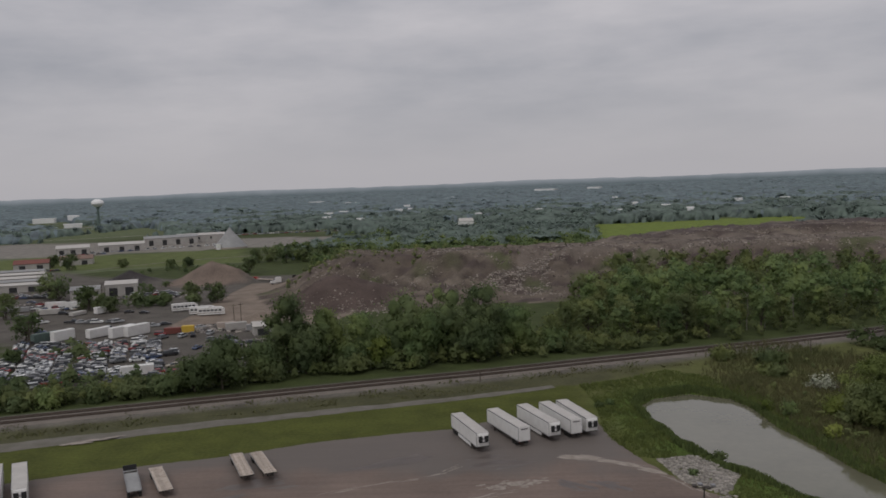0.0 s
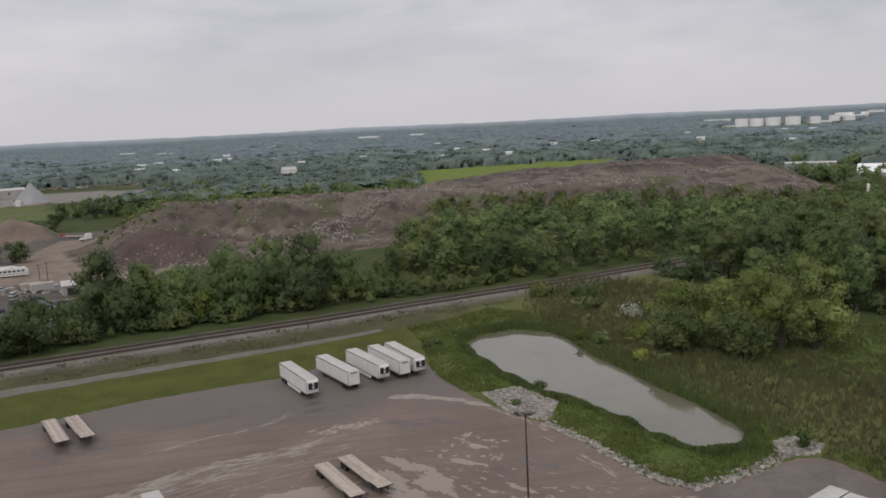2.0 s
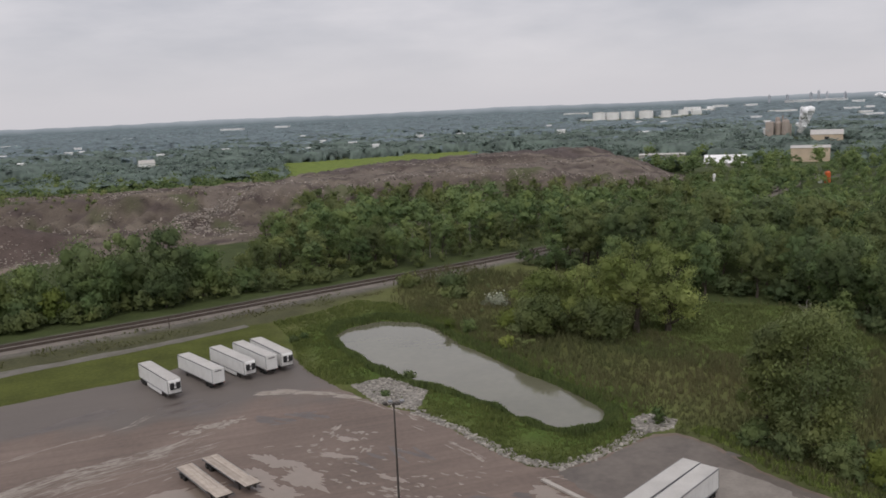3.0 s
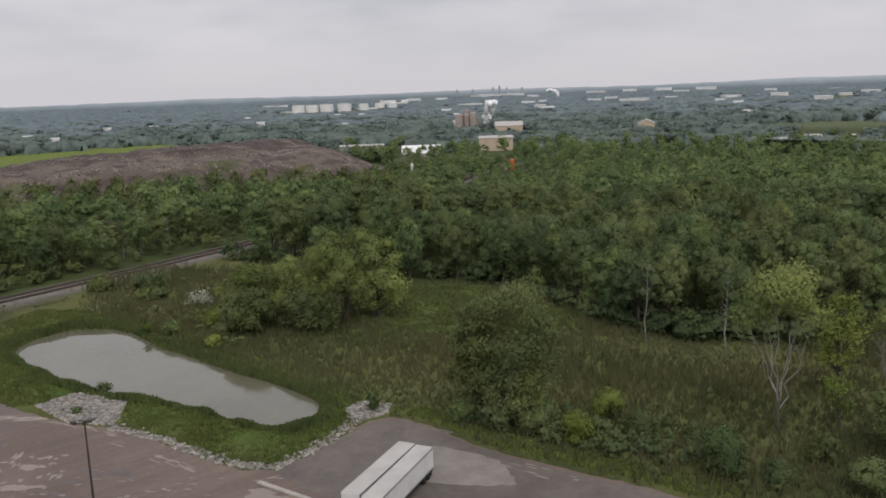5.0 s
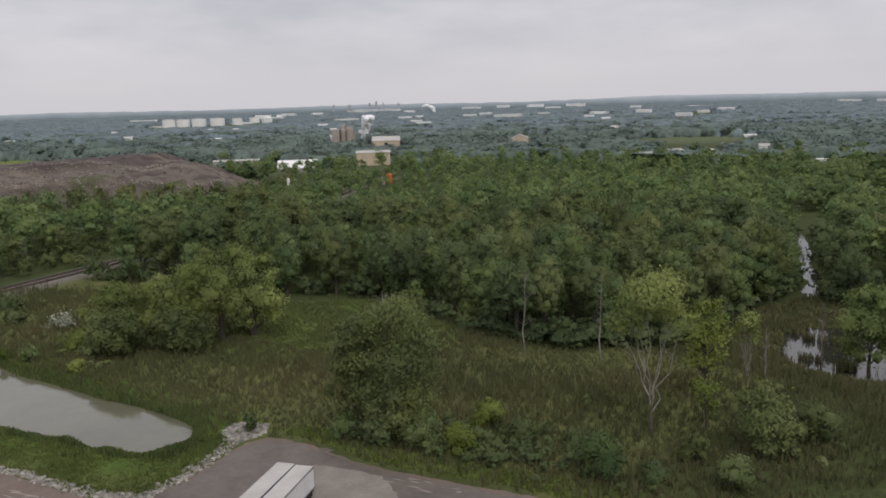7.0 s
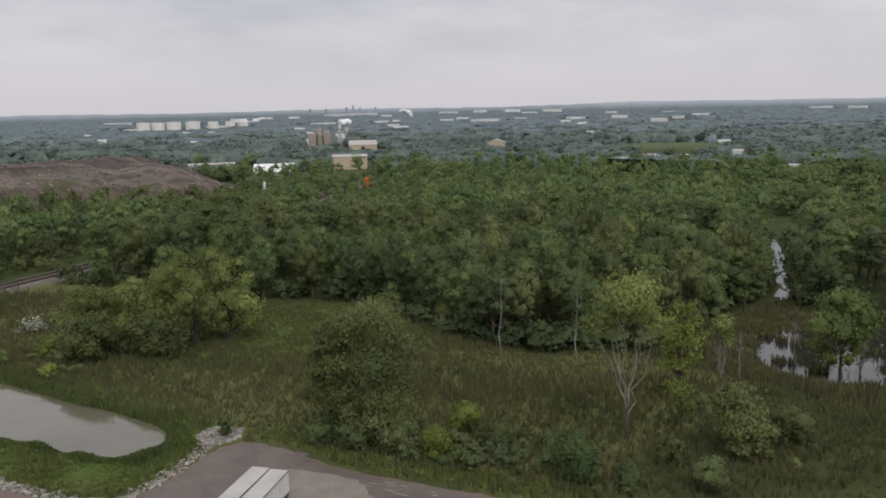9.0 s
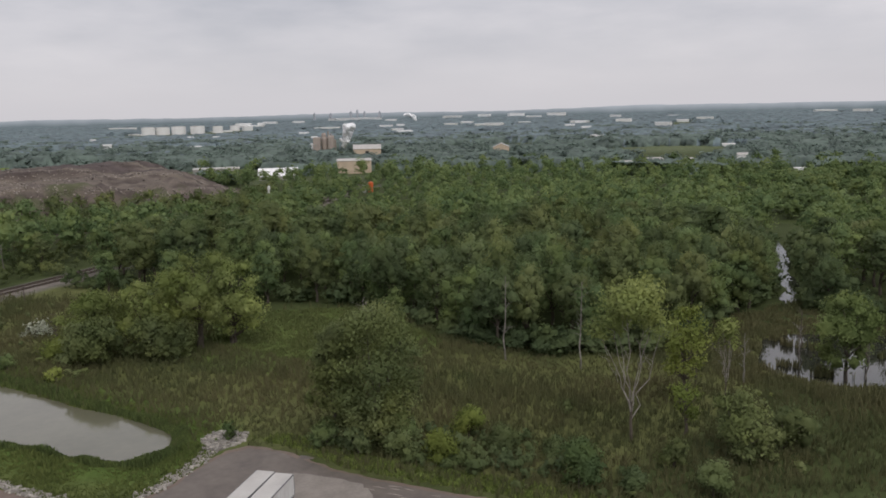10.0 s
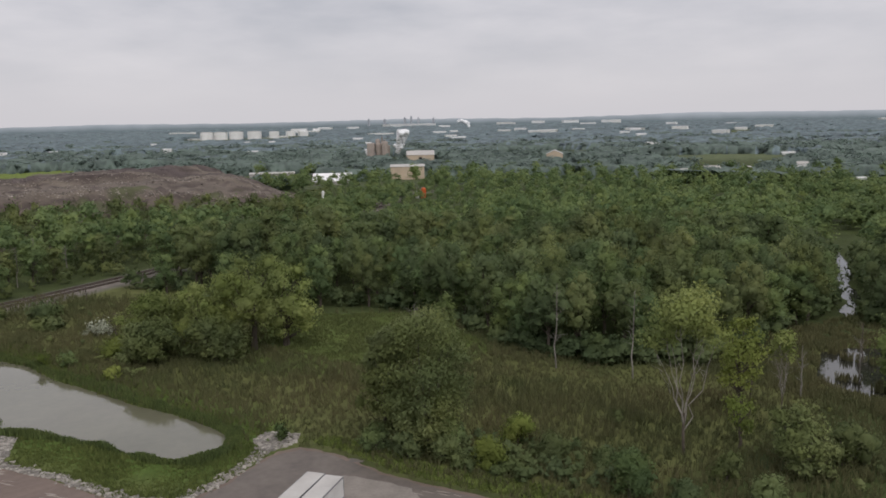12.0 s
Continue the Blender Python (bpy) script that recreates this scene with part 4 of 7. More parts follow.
def plant_snag(x, y, h, seed, label, pale=True):
    """A bare standing dead trunk with short twigs."""
    rg = np.random.RandomState(seed)
    bm = bmesh.new()
    limb(bm, (0, 0, -0.4), (rg.uniform(-0.5, 0.5), 0, h), 0.19, 0.05, rg, 0.04, 7, 7)
    for k in range(16):
        z, a = h * rg.uniform(0.3, 0.97), rg.uniform(0, 6.28)
        q = rg.uniform(0.8, 2.4)
        limb(bm, (0, 0, z), (q * math.cos(a), q * math.sin(a), z + rg.uniform(0.3, 1.6)), 0.05, 0.015, rg, 0.15, 4, 3)
    ob = part("dead_tree", bm, M_PALEBARK if pale else M_BARK)
    ob.matrix_basis = pose(x, y, float(terrain(x, y)))
    return tagged(ob, label, "tree", "bare dead trees")


plant_snag(135, 107.7, 17.5, 51, "bare pale birch trunk at the wood's edge")
plant_snag(140, 92.8, 17.5, 52, "bare pale birch trunk with twigs at the wood's edge")
plant_snag(117, 131, 13, 53, "bare grey dead tree in the meadow")
plant_snag(120, 133, 12, 54, "bare grey dead tree in the meadow")
for k, (x, y) in enumerate(((172, 62), (178, 64), (168, 48), (181, 52), (150, 64), (145, 71))):
    plant_snag(x, y, 8 + k % 3 * 1.5, 60 + k, "thin dead stem standing in the marsh", k % 2 == 0)
for k, (x, y) in enumerate(((84, 291), (90, 289), (97, 292), (108, 296))):
    plant_snag(x, y, 11 + k % 3 * 2.0, 160 + k, "pale leafless trunk in the belt by the railway")
plant_snag(81.3, 195.5, 7.5, 70, "small dark dead tree by the pond", False)

# ---- woods ----
PROTO = [make_tree(height=17 + (k % 3) * 1.2, radius=5.0 + (k % 2) * 0.8, base=2.4 + k % 3, lobes=30 + k % 5, leaves=3500 if k < 6 else 1900, leaf=0.25 if k < 6 else 0.34, lobe=(0.15, 0.34), core=3 if k < 6 else 2,
                   material=(M_LEAF, M_LEAF_DARK, M_LEAF_OLIVE)[k % 3], seed=100 + k, name="woodland_tree") for k in range(12)]
wr = np.random.RandomState(77)
WOOD_EAST = [(112, 262), (124, 215), (140, 190), (152, 170), (142, 131), (142, 104), (155, 88), (196, 87), (218, 88), (238, 95.5), (256, 106), (279, 113), (316, 130), (520, 190), (560, 420), (480, 470), (400, 440), (300, 362), (210, 308), (150, 280)]
WOOD_SOUTH = [(208, 66), (220, 76.5), (230, 78), (250, 85), (266, 94), (288, 101), (326, 120), (620, 160), (620, -60), (300, -40), (215, 20)]
BELT = [(17, 262), (45, 269), (73, 276), (122, 292), (154, 306), (210, 334), (300, 388), (420, 480), (400, 560), (330, 450), (250, 388), (170, 374), (95, 378), (58, 378), (44, 355), (40, 310), (26, 290)]
spots = []


def grow(poly, gap, limit):
    xs, ys = [p[0] for p in poly], [p[1] for p in poly]
    got = 0
    for _ in range(limit * 6):
        x, y = wr.uniform(min(xs), max(xs)), wr.uniform(min(ys), max(ys))
        g = gap * (1 + 0.0012 * max(0, math.hypot(x, y) - 200))
        if inside(x, y, poly) and all((x - a) ** 2 + (y - b) ** 2 > g * g for a, b in spots[-1200:]):
            spots.append((x, y))
            got += 1
            if got >= limit:
                break


grow(BELT, 5.6, 330)
grow(WOOD_EAST, 5.8, 900)
grow(WOOD_SOUTH, 6.5, 380)
spots.sort(key=lambda p: math.hypot(p[0] - 40, p[1] - 60))
for k, (x, y) in enumerate(spots[:300]):
    small = 0.78 if inside(x, y, BELT) else 1.0
    put(PROTO[((2, 5, 3)[k % 3] if small < 1 else k % 6) + (0 if k < 130 else 6)], x, y, small * wr.uniform(0.78, 1.12), wr.uniform(0, 360), tall=wr.uniform(0.85, 1.08), label="full green broadleaf tree in the woods", group="woodland trees")
# the deeper wood, too many to count
vs, fs, ns_, nv = [], [], [], 0
crowns = []
for k in range(8):
    rg = np.random.RandomState(300 + k)
    crowns.append(leaf_cloud(rg, crown_lobes(rg, 17, 5.4, 4, 15, lobe=(0.17, 0.37)), 440, 0.5, up=0.4, core=2))
for k in range(8):
    rg = np.random.RandomState(340 + k)
    crowns.append(leaf_cloud(rg, crown_lobes(rg, 17, 5.4, 4, 12, lobe=(0.2, 0.4)), 270, 0.64, up=0.4, core=2))
WORKS_TREES = [(415, 447), (424, 438), (433, 430), (442, 424), (452, 418), (392, 462), (384, 470), (346, 492), (356, 484), (372, 478), (330, 500), (318, 508), (306, 480), (325, 470), (462, 440), (474, 446),
               (397, 505), (402, 500), (390, 510), (384, 514), (374, 522), (366, 526), (409, 496), (416, 489), (422, 486), (432, 478), (441, 470), (449, 466), (400, 486), (426, 470)]
for k, (x, y) in enumerate(spots[300:] + WORKS_TREES):
    v, f, nn = crowns[k % 8 + (8 if math.hypot(x, y) > 330 else 0)]
    a, s = wr.uniform(0, 6.28), wr.uniform(0.72, 1.25) * (1.0 - 0.35 * min(1, max(0, math.hypot(x, y) - 300) / 150))
    s = (0.8, 0.66, 0.95, 0.72)[k % 4] if (x, y) in WORKS_TREES else s
    if math.hypot(x, y) > 330 and (x, y) not in WORKS_TREES and 0.55 < math.atan2(x, y) < 0.8:
        s *= 0.75
    R2 = np.array([[math.cos(a), -math.sin(a), 0], [math.sin(a), math.cos(a), 0], [0, 0, wr.uniform(0.85, 1.1)]]) * s
    vs.append(v @ R2.T + (x, y, float(terrain(x, y))))
    ns_.append(nn @ (R2 / s).T)
    fs.append(f + nv)
    nv += len(v)
tagged(part("deep_woods", leaf_mesh("deep_woods", np.concatenate(vs), np.concatenate(fs), np.concatenate(ns_), M_LEAF), M_LEAF), "dense green tree crowns of the deeper woods", "woods", kind="stuff")
for p in PROTO:
    stash(p)


def undergrowth(name, polys, n, seed, material, label, size=(1.8, 3.4)):
    rg = np.random.RandomState(seed)
    forms = [leaf_cloud(np.random.RandomState(seed + 1 + k), crown_lobes(np.random.RandomState(seed + 1 + k), 1.25, 0.9, 0.0, 7, 0.5), 80, 0.11, up=0.4, core=2) for k in range(5)]
    vs, fs, ns, nv, got = [], [], [], 0, 0
    while got < n:
        poly = polys[rg.randint(len(polys))]
        x, y = rg.uniform(min(p[0] for p in poly), max(p[0] for p in poly)), rg.uniform(min(p[1] for p in poly), max(p[1] for p in poly))
        if not inside(x, y, poly):
            continue
        v, f, nn = forms[got % 5]
        a, s = rg.uniform(0, 6.28), rg.uniform(*size)
        R2 = np.array([[math.cos(a), -math.sin(a), 0], [math.sin(a), math.cos(a), 0], [0, 0, rg.uniform(0.7, 1.3)]])
        vs.append(v @ R2.T * s + (x, y, float(terrain(x, y))))
        ns.append(nn @ R2.T)
        fs.append(f + nv)
        nv += len(v)
        got += 1
    tagged(part(name, leaf_mesh(name, np.concatenate(vs), np.concatenate(fs), np.concatenate(ns), material), material), label, "undergrowth", kind="stuff")


BELT_FOOT = [[(-62, 229), (-30, 240), (8, 252), (8, 272), (-30, 262), (-62, 252)], [(8, 252), (45, 262), (73, 269), (73, 300), (45, 300), (8, 275)], [(73, 269), (122, 284), (154, 297), (154, 335), (73, 310)], [(154, 297), (210, 326), (300, 380), (300, 420), (154, 345)],
             [(20, 290), (60, 300), (60, 372), (38, 360)], [(60, 330), (240, 345), (240, 376), (60, 378)], [(-130, 205), (-62, 230), (-62, 240), (-130, 215)]]
undergrowth("belt_undergrowth", BELT_FOOT, 760, 880, M_LEAF_OLIVE, "tangled green undergrowth along the railway", (2.0, 4.0))
WOOD_FOOT = [[(112, 262), (124, 212), (130, 212), (122, 262)], [(124, 215), (140, 188), (147, 192), (130, 220)], [(140, 190), (152, 168), (158, 172), (146, 196)], [(152, 170), (141, 131), (149, 130), (160, 170)], [(141, 131), (141, 103), (149, 104), (149, 131)],
             [(141, 104), (155, 86), (160, 92), (148, 108)], [(155, 86), (205, 86), (205, 94), (158, 94)], [(205, 58), (214, 50), (222, 72), (214, 76)]]
undergrowth("wood_edge_undergrowth", WOOD_FOOT, 330, 890, M_LEAF_DARK, "dark green undergrowth at the wood's edge", (1.8, 4.2))
undergrowth("yard_scrub", [[(-150, 208), (-62, 236), (-60, 250), (-86, 246), (-120, 232), (-150, 222)], [(-150, 214), (-110, 226), (-112, 244), (-150, 236)], [(-150, 285), (-128, 262), (-122, 268), (-146, 300)], [(-190, 395), (-150, 392), (-150, 402), (-190, 408)], [(-210, 440), (-170, 430), (-168, 470), (-205, 480)], [(-225, 560), (-150, 540), (-150, 580), (-220, 600)]], 150, 908, M_LEAF_DARK, "dark scrub and saplings round the yard", (1.6, 4.0))
undergrowth("slough_undergrowth", [[(205, 88), (221, 88), (240, 93.5), (259, 104), (281, 111), (300, 120), (298, 126), (258, 110), (236, 99), (205, 94)], [(212, 72), (219, 79.5), (228, 79.5), (247, 86), (263, 95.5), (285, 102.5), (305, 113), (308, 107), (266, 88), (230, 70)]], 190, 899, M_LEAF_DARK, "dark bushes crowding the slough banks", (2.8, 6.0))
undergrowth("lot_edge_scrub", [[(80, 104), (83, 92), (87, 80), (90, 68), (103, 58), (108, 72), (102, 88), (91, 104)], [(84, 88), (88, 76), (96, 74), (94, 90)]], 130, 902, M_LEAF_DARK, "dark green weeds and scrub beside the lot", (0.8, 1.9))
undergrowth("willow_skirt", [[(72, 166), (94, 160), (98, 174), (90, 188), (72, 192)]], 34, 905, M_LEAF_OLIVE, "olive brush under the willows", (1.2, 2.4))
undergrowth("marsh_scrub", [[(95, 30), (150, 20), (160, 60), (135, 80), (105, 85), (92, 60)], [(86, 55), (100, 50), (104, 88), (90, 90)], [(64, 190), (78, 165), (95, 180), (112, 240), (90, 258), (70, 235)]], 42, 895, M_LEAF_OLIVE, "low olive scrub in the marsh", (0.7, 1.6))
undergrowth("mound_scrub", [[(-95, 470), (60, 440), (60, 470), (-90, 500)], [(-90, 400), (-60, 420), (-70, 470), (-110, 460)], [(40, 372), (90, 380), (80, 430), (48, 420)], [(60, 385), (180, 378), (170, 410), (70, 425)], [(-80, 440), (-30, 430), (-20, 462), (-80, 470)]], 200, 897, M_LEAF_OLIVE, "weedy scrub growing over the dump mound", (1.0, 2.2))
undergrowth("slope_thicket", [[(40, 372), (52, 400), (66, 424), (120, 436), (130, 385), (95, 372)], [(120, 380), (118, 432), (190, 424), (262, 408), (250, 385), (180, 374)], [(240, 380), (250, 412), (300, 430), (330, 452), (330, 440), (280, 400)]], 330, 884, M_LEAF_OLIVE, "olive thicket climbing the side of the dump mound", (3.2, 6.2))

# far woods: low rolling crowns out to the horizon
CLEAR = [[(75, 480), (120, 560), (340, 560), (420, 760), (105, 760)], FIELD, LAWN, MOUND_LOW, YARD, [(-520, 740), (-340, 745), (-100, 775), (-100, 930), (-520, 980)], [(-700, 620), (-300, 600), (-330, 420), (-700, 420)], WOOD_EAST, WOOD_SOUTH, BELT,
         [(-215, 520), (-100, 520), (-110, 600), (-150, 640), (-120, 775), (-207, 762), (-280, 600)], [(-560, 1000), (-400, 940), (-340, 1000), (-500, 1300)], [(-480, 540), (-180, 540), (-130, 800), (-480, 800)]]


OPEN_NEAR = [(412, 552, 24, 150), (481, 540, 24, 150), (431, 668, 30, 110), (667, 726, 24, 130), (717, 847, 26, 160), (764, 609, 18, 110), (372, 403, 10, 60), (627, 370, 10, 60), (671, 367, 12, 60), (685, 346, 12, 60), (720, 310, 10, 70), (631, 416, 8, 50),
        (723, 527, 8, 60)]
OPEN_FAR = [(1230, 2060, 115, 420), (1400, 2080, 60, 380), (1517, 2211, 40, 380), (1653, 1969, 60, 350), (-10, 1040, 16, 150), (1862, 1524, 50, 260)]
OPEN_EAST = [(2070, 1559, 30, 260), (2203, 1452, 40, 260), (1214, 768, 16, 150),
        (1839, 2630, 60, 400), (1604, 3100, 60, 400), (3824, 1285, 60, 400), (549, 1527, 15, 200), (-839, 1649, 40, 250), (-654, 1376, 30, 250), (778, 402, 34, 110), (-226, 992, 60, 60), (1832, 1482, 40, 250), (1142, 720, 14, 140), (1778, 949, 24, 240), (2206, 1119, 24, 300), (2505, 1197, 36, 350), (630, 229, 7, 60), (969, 434, 10, 110), (1480, 1500, 20, 200), (1900, 1700, 26, 260)]
OPEN = OPEN_NEAR + OPEN_FAR + OPEN_EAST


def far_woods():
    n = 19000
    u = wr.uniform(0, 1, n)
    r = 400 * (4000 / 400) ** (u ** 0.9)
    az = np.radians(wr.uniform(-82, 42, n))
    x, y = -np.sin(az) * r, np.cos(az) * r

    def wooded(px_, py_, margin):
        """Where trees stand: not on open fields, yards or camera sight lines to buildings."""
        ok = (wave(px_, py_, 420, 31) > -0.62) & (wave(px_, py_, 130, 33) > -0.95)
        for poly in CLEAR:
            ok &= ~inside(px_, py_, poly)
        az_, far = np.arctan2(px_, py_), np.hypot(px_, py_)
        for bx, by, half, deep in OPEN:
            br = math.hypot(bx, by)
            ok &= ~((np.abs(az_ - math.atan2(bx, by)) * br < half * margin) & (far > br - deep) & (far < br + half))
        return ok

    ok = wooded(x, y, 1.0)
    x, y, r = x[ok], y[ok], r[ok]
    sets = {k: ([], [], [], [0]) for k in range(3)}
    # closed canopy under and between the single crowns, uneven from crown to crown
    ca = np.radians(np.linspace(-44, 84, 640))
    cr = 640 * (4350 / 640) ** np.linspace(0, 1, 120)
    CA, CR = np.meshgrid(ca, cr)
    CA = CA + wr.uniform(-0.4, 0.4, CA.shape) * (ca[1] - ca[0])
    CR = CR * (1 + wr.uniform(-0.4, 0.4, CR.shape) * (cr[1] / cr[0] - 1))
    cx, cy = np.sin(CA) * CR, np.cos(CA) * CR
    shut = wooded(cx, cy, 1.3)
    cz = np.where(shut, 8.4 + wave(cx, cy, 60, 35) * 1.3 + wave(cx, cy, 190, 37) * 1.0 + wr.uniform(-1.0, 1.2, CA.shape), -0.6)
    canopy_v = np.stack([cx, cy, cz], -1).reshape(-1, 3)
    soft = np.stack([wr.normal(size=cz.shape) * 0.14 - cx / CR * 0.35, wr.normal(size=cz.shape) * 0.14 - cy / CR * 0.35, np.full(cz.shape, 0.9)], -1).reshape(-1, 3)
    edge = ~shut.ravel()
    soft[edge] = soft[edge] * np.array([2.2, 2.2, 0.12]) + wr.normal(size=(int(edge.sum()), 3)) * 0.4
    soft /= np.linalg.norm(soft, axis=1)[:, None]
    ci = np.arange(CA.size).reshape(CA.shape)
    part_of = (shut[:-1, :-1] | shut[:-1, 1:] | shut[1:, 1:] | shut[1:, :-1])
    quads = np.stack([ci[:-1, :-1], ci[:-1, 1:], ci[1:, 1:], ci[1:, :-1]], -1)
    # canopy farther out takes the bluer haze-painted tone
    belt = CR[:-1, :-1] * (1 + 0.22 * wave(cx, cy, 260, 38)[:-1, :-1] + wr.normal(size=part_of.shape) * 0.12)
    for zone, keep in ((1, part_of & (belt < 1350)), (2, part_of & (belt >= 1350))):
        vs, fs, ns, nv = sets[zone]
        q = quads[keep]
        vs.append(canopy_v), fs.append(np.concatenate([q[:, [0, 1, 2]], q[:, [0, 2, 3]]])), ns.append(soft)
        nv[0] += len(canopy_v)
    kinds = [[], [], []]
    for k in range(8):
        rg = np.random.RandomState(400 + k)
        kinds[0].append(leaf_cloud(rg, crown_lobes(rg, 14, 7.0, 1, 9, lobe=(0.24, 0.42)), 150, 0.8, up=0.5, core=2))
        kinds[1].append(leaf_cloud(rg, crown_lobes(rg, 14, 7.0, 3, 6, lobe=(0.28, 0.48)), 63, 1.25, up=0.9, core=1, fill=0.95))
        kinds[2].append(leaf_cloud(rg, crown_lobes(rg, 14, 7.5, 5, 2, lobe=(0.36, 0.55)), 14, 2.0, up=1.3, core=1, fill=1.1))
    for k in range(len(x)):
        # crowns switch to the haze-tinted tones by distance
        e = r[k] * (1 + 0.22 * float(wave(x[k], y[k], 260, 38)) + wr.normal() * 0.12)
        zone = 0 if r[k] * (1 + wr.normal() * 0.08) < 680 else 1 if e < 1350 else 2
        v, f, nn = kinds[min(zone, 0 if r[k] < 700 else 1 if r[k] < 1300 else 2) if zone else 0][k % 8]
        s = wr.uniform(0.55, 0.95)
        wide = 1.15 + max(0, (r[k] - 700)) / 2600
        a = wr.uniform(0, 6.28)
        R2 = np.array([[math.cos(a), -math.sin(a), 0], [math.sin(a), math.cos(a), 0], [0, 0, 1]])
        vs, fs, ns, nv = sets[zone]
        vs.append((v @ R2.T) * np.array([s * wide, s * wide, s * (1.0, 0.92, 0.72)[zone]]) + (x[k], y[k], 0))
        fs.append(f + nv[0])
        nn = nn @ R2.T
        if zone:
            nn = nn * (0.6, 0.35)[zone - 1] + np.array([0, 0, 0.8])
            nn = nn / np.linalg.norm(nn, axis=1)[:, None]
        ns.append(nn)
        nv[0] += len(v)
    for zone, name, m, label in ((0, "middle_woods", M_LEAF, "green woods beyond the dump and yards"), (1, "outer_woods", M_LEAF_OUTER_HAZED, "woods round the distant works, tinted hazy grey-green"), (2, "far_woods", M_LEAF_FAR_HAZED, "far flat woods tinted hazy blue, stretching to the horizon")):
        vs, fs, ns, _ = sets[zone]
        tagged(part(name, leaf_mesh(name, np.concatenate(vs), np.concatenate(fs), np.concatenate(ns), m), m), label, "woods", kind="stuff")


far_woods()


# ---- reeds and grass ----
def tufts(name, x, y, h, w, material, label, blades=4, lean=0.25, seed=0, base=None):
    rg = np.random.RandomState(seed)
    n = len(x)
    z = terrain(x, y) if base is None else base
    a = rg.uniform(0, 6.28, (n, blades))
    hh = np.asarray(h)[:, None] * rg.uniform(0.6, 1.2, (n, blades))
    ox, oy = rg.normal(size=(n, blades)) * w * 1.6, rg.normal(size=(n, blades)) * w * 1.6
    bx, by = x[:, None] + ox, y[:, None] + oy
    zz = np.broadcast_to(z[:, None], (n, blades)) - 0.1
    tx, ty = bx + rg.normal(size=(n, blades)) * lean * hh, by + rg.normal(size=(n, blades)) * lean * hh
    dx, dy = np.cos(a) * w, np.sin(a) * w
    v = np.stack([np.stack([bx - dx, by - dy, zz], -1), np.stack([bx + dx, by + dy, zz], -1),
                  np.stack([tx + dx * 0.35, ty + dy * 0.35, zz + hh], -1), np.stack([tx - dx * 0.35, ty - dy * 0.35, zz + hh * 0.96], -1)], 2).reshape(-1, 3)
    f = np.arange(len(v)).reshape(-1, 4)
    return tagged(part(name, raw_mesh(name, v, f, material), material), label, "grass", kind="stuff")


def scatter(poly, n, seed, avoid=(), blur=0.0):
    """Random points in a polygon, its border blurred by so many metres."""
    rg = np.random.RandomState(seed)
    xs, ys = [p[0] for p in poly], [p[1] for p in poly]
    x, y = rg.uniform(min(xs), max(xs), n), rg.uniform(min(ys), max(ys), n)
    ok = inside(x, y, poly)
    if blur:
        x, y = x + rg.normal(size=n) * blur, y + rg.normal(size=n) * blur
    for a in avoid:
        ok &= ~inside(x, y, a)
    return x[ok], y[ok]


MEADOW = [(64, 200), (64, 180), (70, 148), (73, 128), (70, 121), (78, 112), (79, 98), (82, 84), (87, 70), (92, 45), (150, 20), (170, 45), (158, 66), (190, 84), (155, 90), (142, 105), (142, 131), (150, 165), (124, 190), (112, 240), (90, 262), (70, 255), (60, 215)]
GRASSY = [(104, 166), (122, 196), (149, 167), (140, 132), (122, 128), (108, 142)]
x, y = scatter(MEADOW, 52000, 501, (POND, LOT, SLOUGH_NEAR, GRASSY, [(69, 111.5), (70, 119.5), (75.4, 120.5), (78.5, 116), (75, 111.5)]), 2.6)
tufts("meadow_reeds", x, y, 1.35 + 0.5 * wave(x, y, 40, 502), 0.075, M_REED, "tall brown-green reeds of the wet meadow", 5, 0.22, 503)
x, y = scatter(GRASSY, 9000, 541)
tufts("meadow_grass", x, y, 0.6 + 0.25 * wave(x, y, 14, 542), 0.13, mat("low_meadow_grass", (0.098, 0.118, 0.038), (0.12, 0.138, 0.046), rough=0.85, scale=0.08, per="island", spread=0.2), "bright green low grass beside the woods", 4, 0.3, 543)
x, y = scatter(SLOUGH_NEAR, 7000, 545)
ok = wave(x, y, 11, 546) + 0.5 * wave(x, y, 5, 549) + np.clip((62 - np.hypot(x - 215, y - 75)) * -0.06, -0.4, 0.7) > 0.62
tufts("pool_reeds", x[ok], y[ok], 1.9 + 0.3 * wave(x[ok], y[ok], 8, 547), 0.12, M_REED, "brown reed clumps standing in the marsh pool", 4, 0.15, 548, base=-0.8 + 0 * x[ok])
MARSH = [(150, 20), (215, 10), (224, 79), (200, 87), (156, 87), (150, 62)]
x, y = scatter(MARSH, 16000, 505, ([(a * 0.97 + 178 * 0.03, b * 0.97 + 54 * 0.03) for a, b in SLOUGH_NEAR],))
ok = wave(x, y, 9, 507) > -0.5
tufts("marsh_reeds", x[ok], y[ok], 1.2 + 0.5 * wave(x[ok], y[ok], 20, 506), 0.12, M_REED, "brownish reeds round the marsh pool", 4, 0.2, 508)
BANK = [(24, 172), (26, 200), (24, 218), (50, 232), (66, 215), (72, 150), (75, 126), (78, 112), (70, 112), (58, 108), (51, 106.5), (46, 114), (43, 126), (39, 138), (44, 147), (45, 157), (33, 159), (28, 160)]
x, y = scatter(BANK, 30000, 511, (POND, LOT, [(32, 158), (38, 159), (44, 155), (43, 148), (38, 140), (34, 147)], [(69, 111.5), (70, 119.5), (75.4, 120.5), (78.5, 116), (75, 111.5)]))
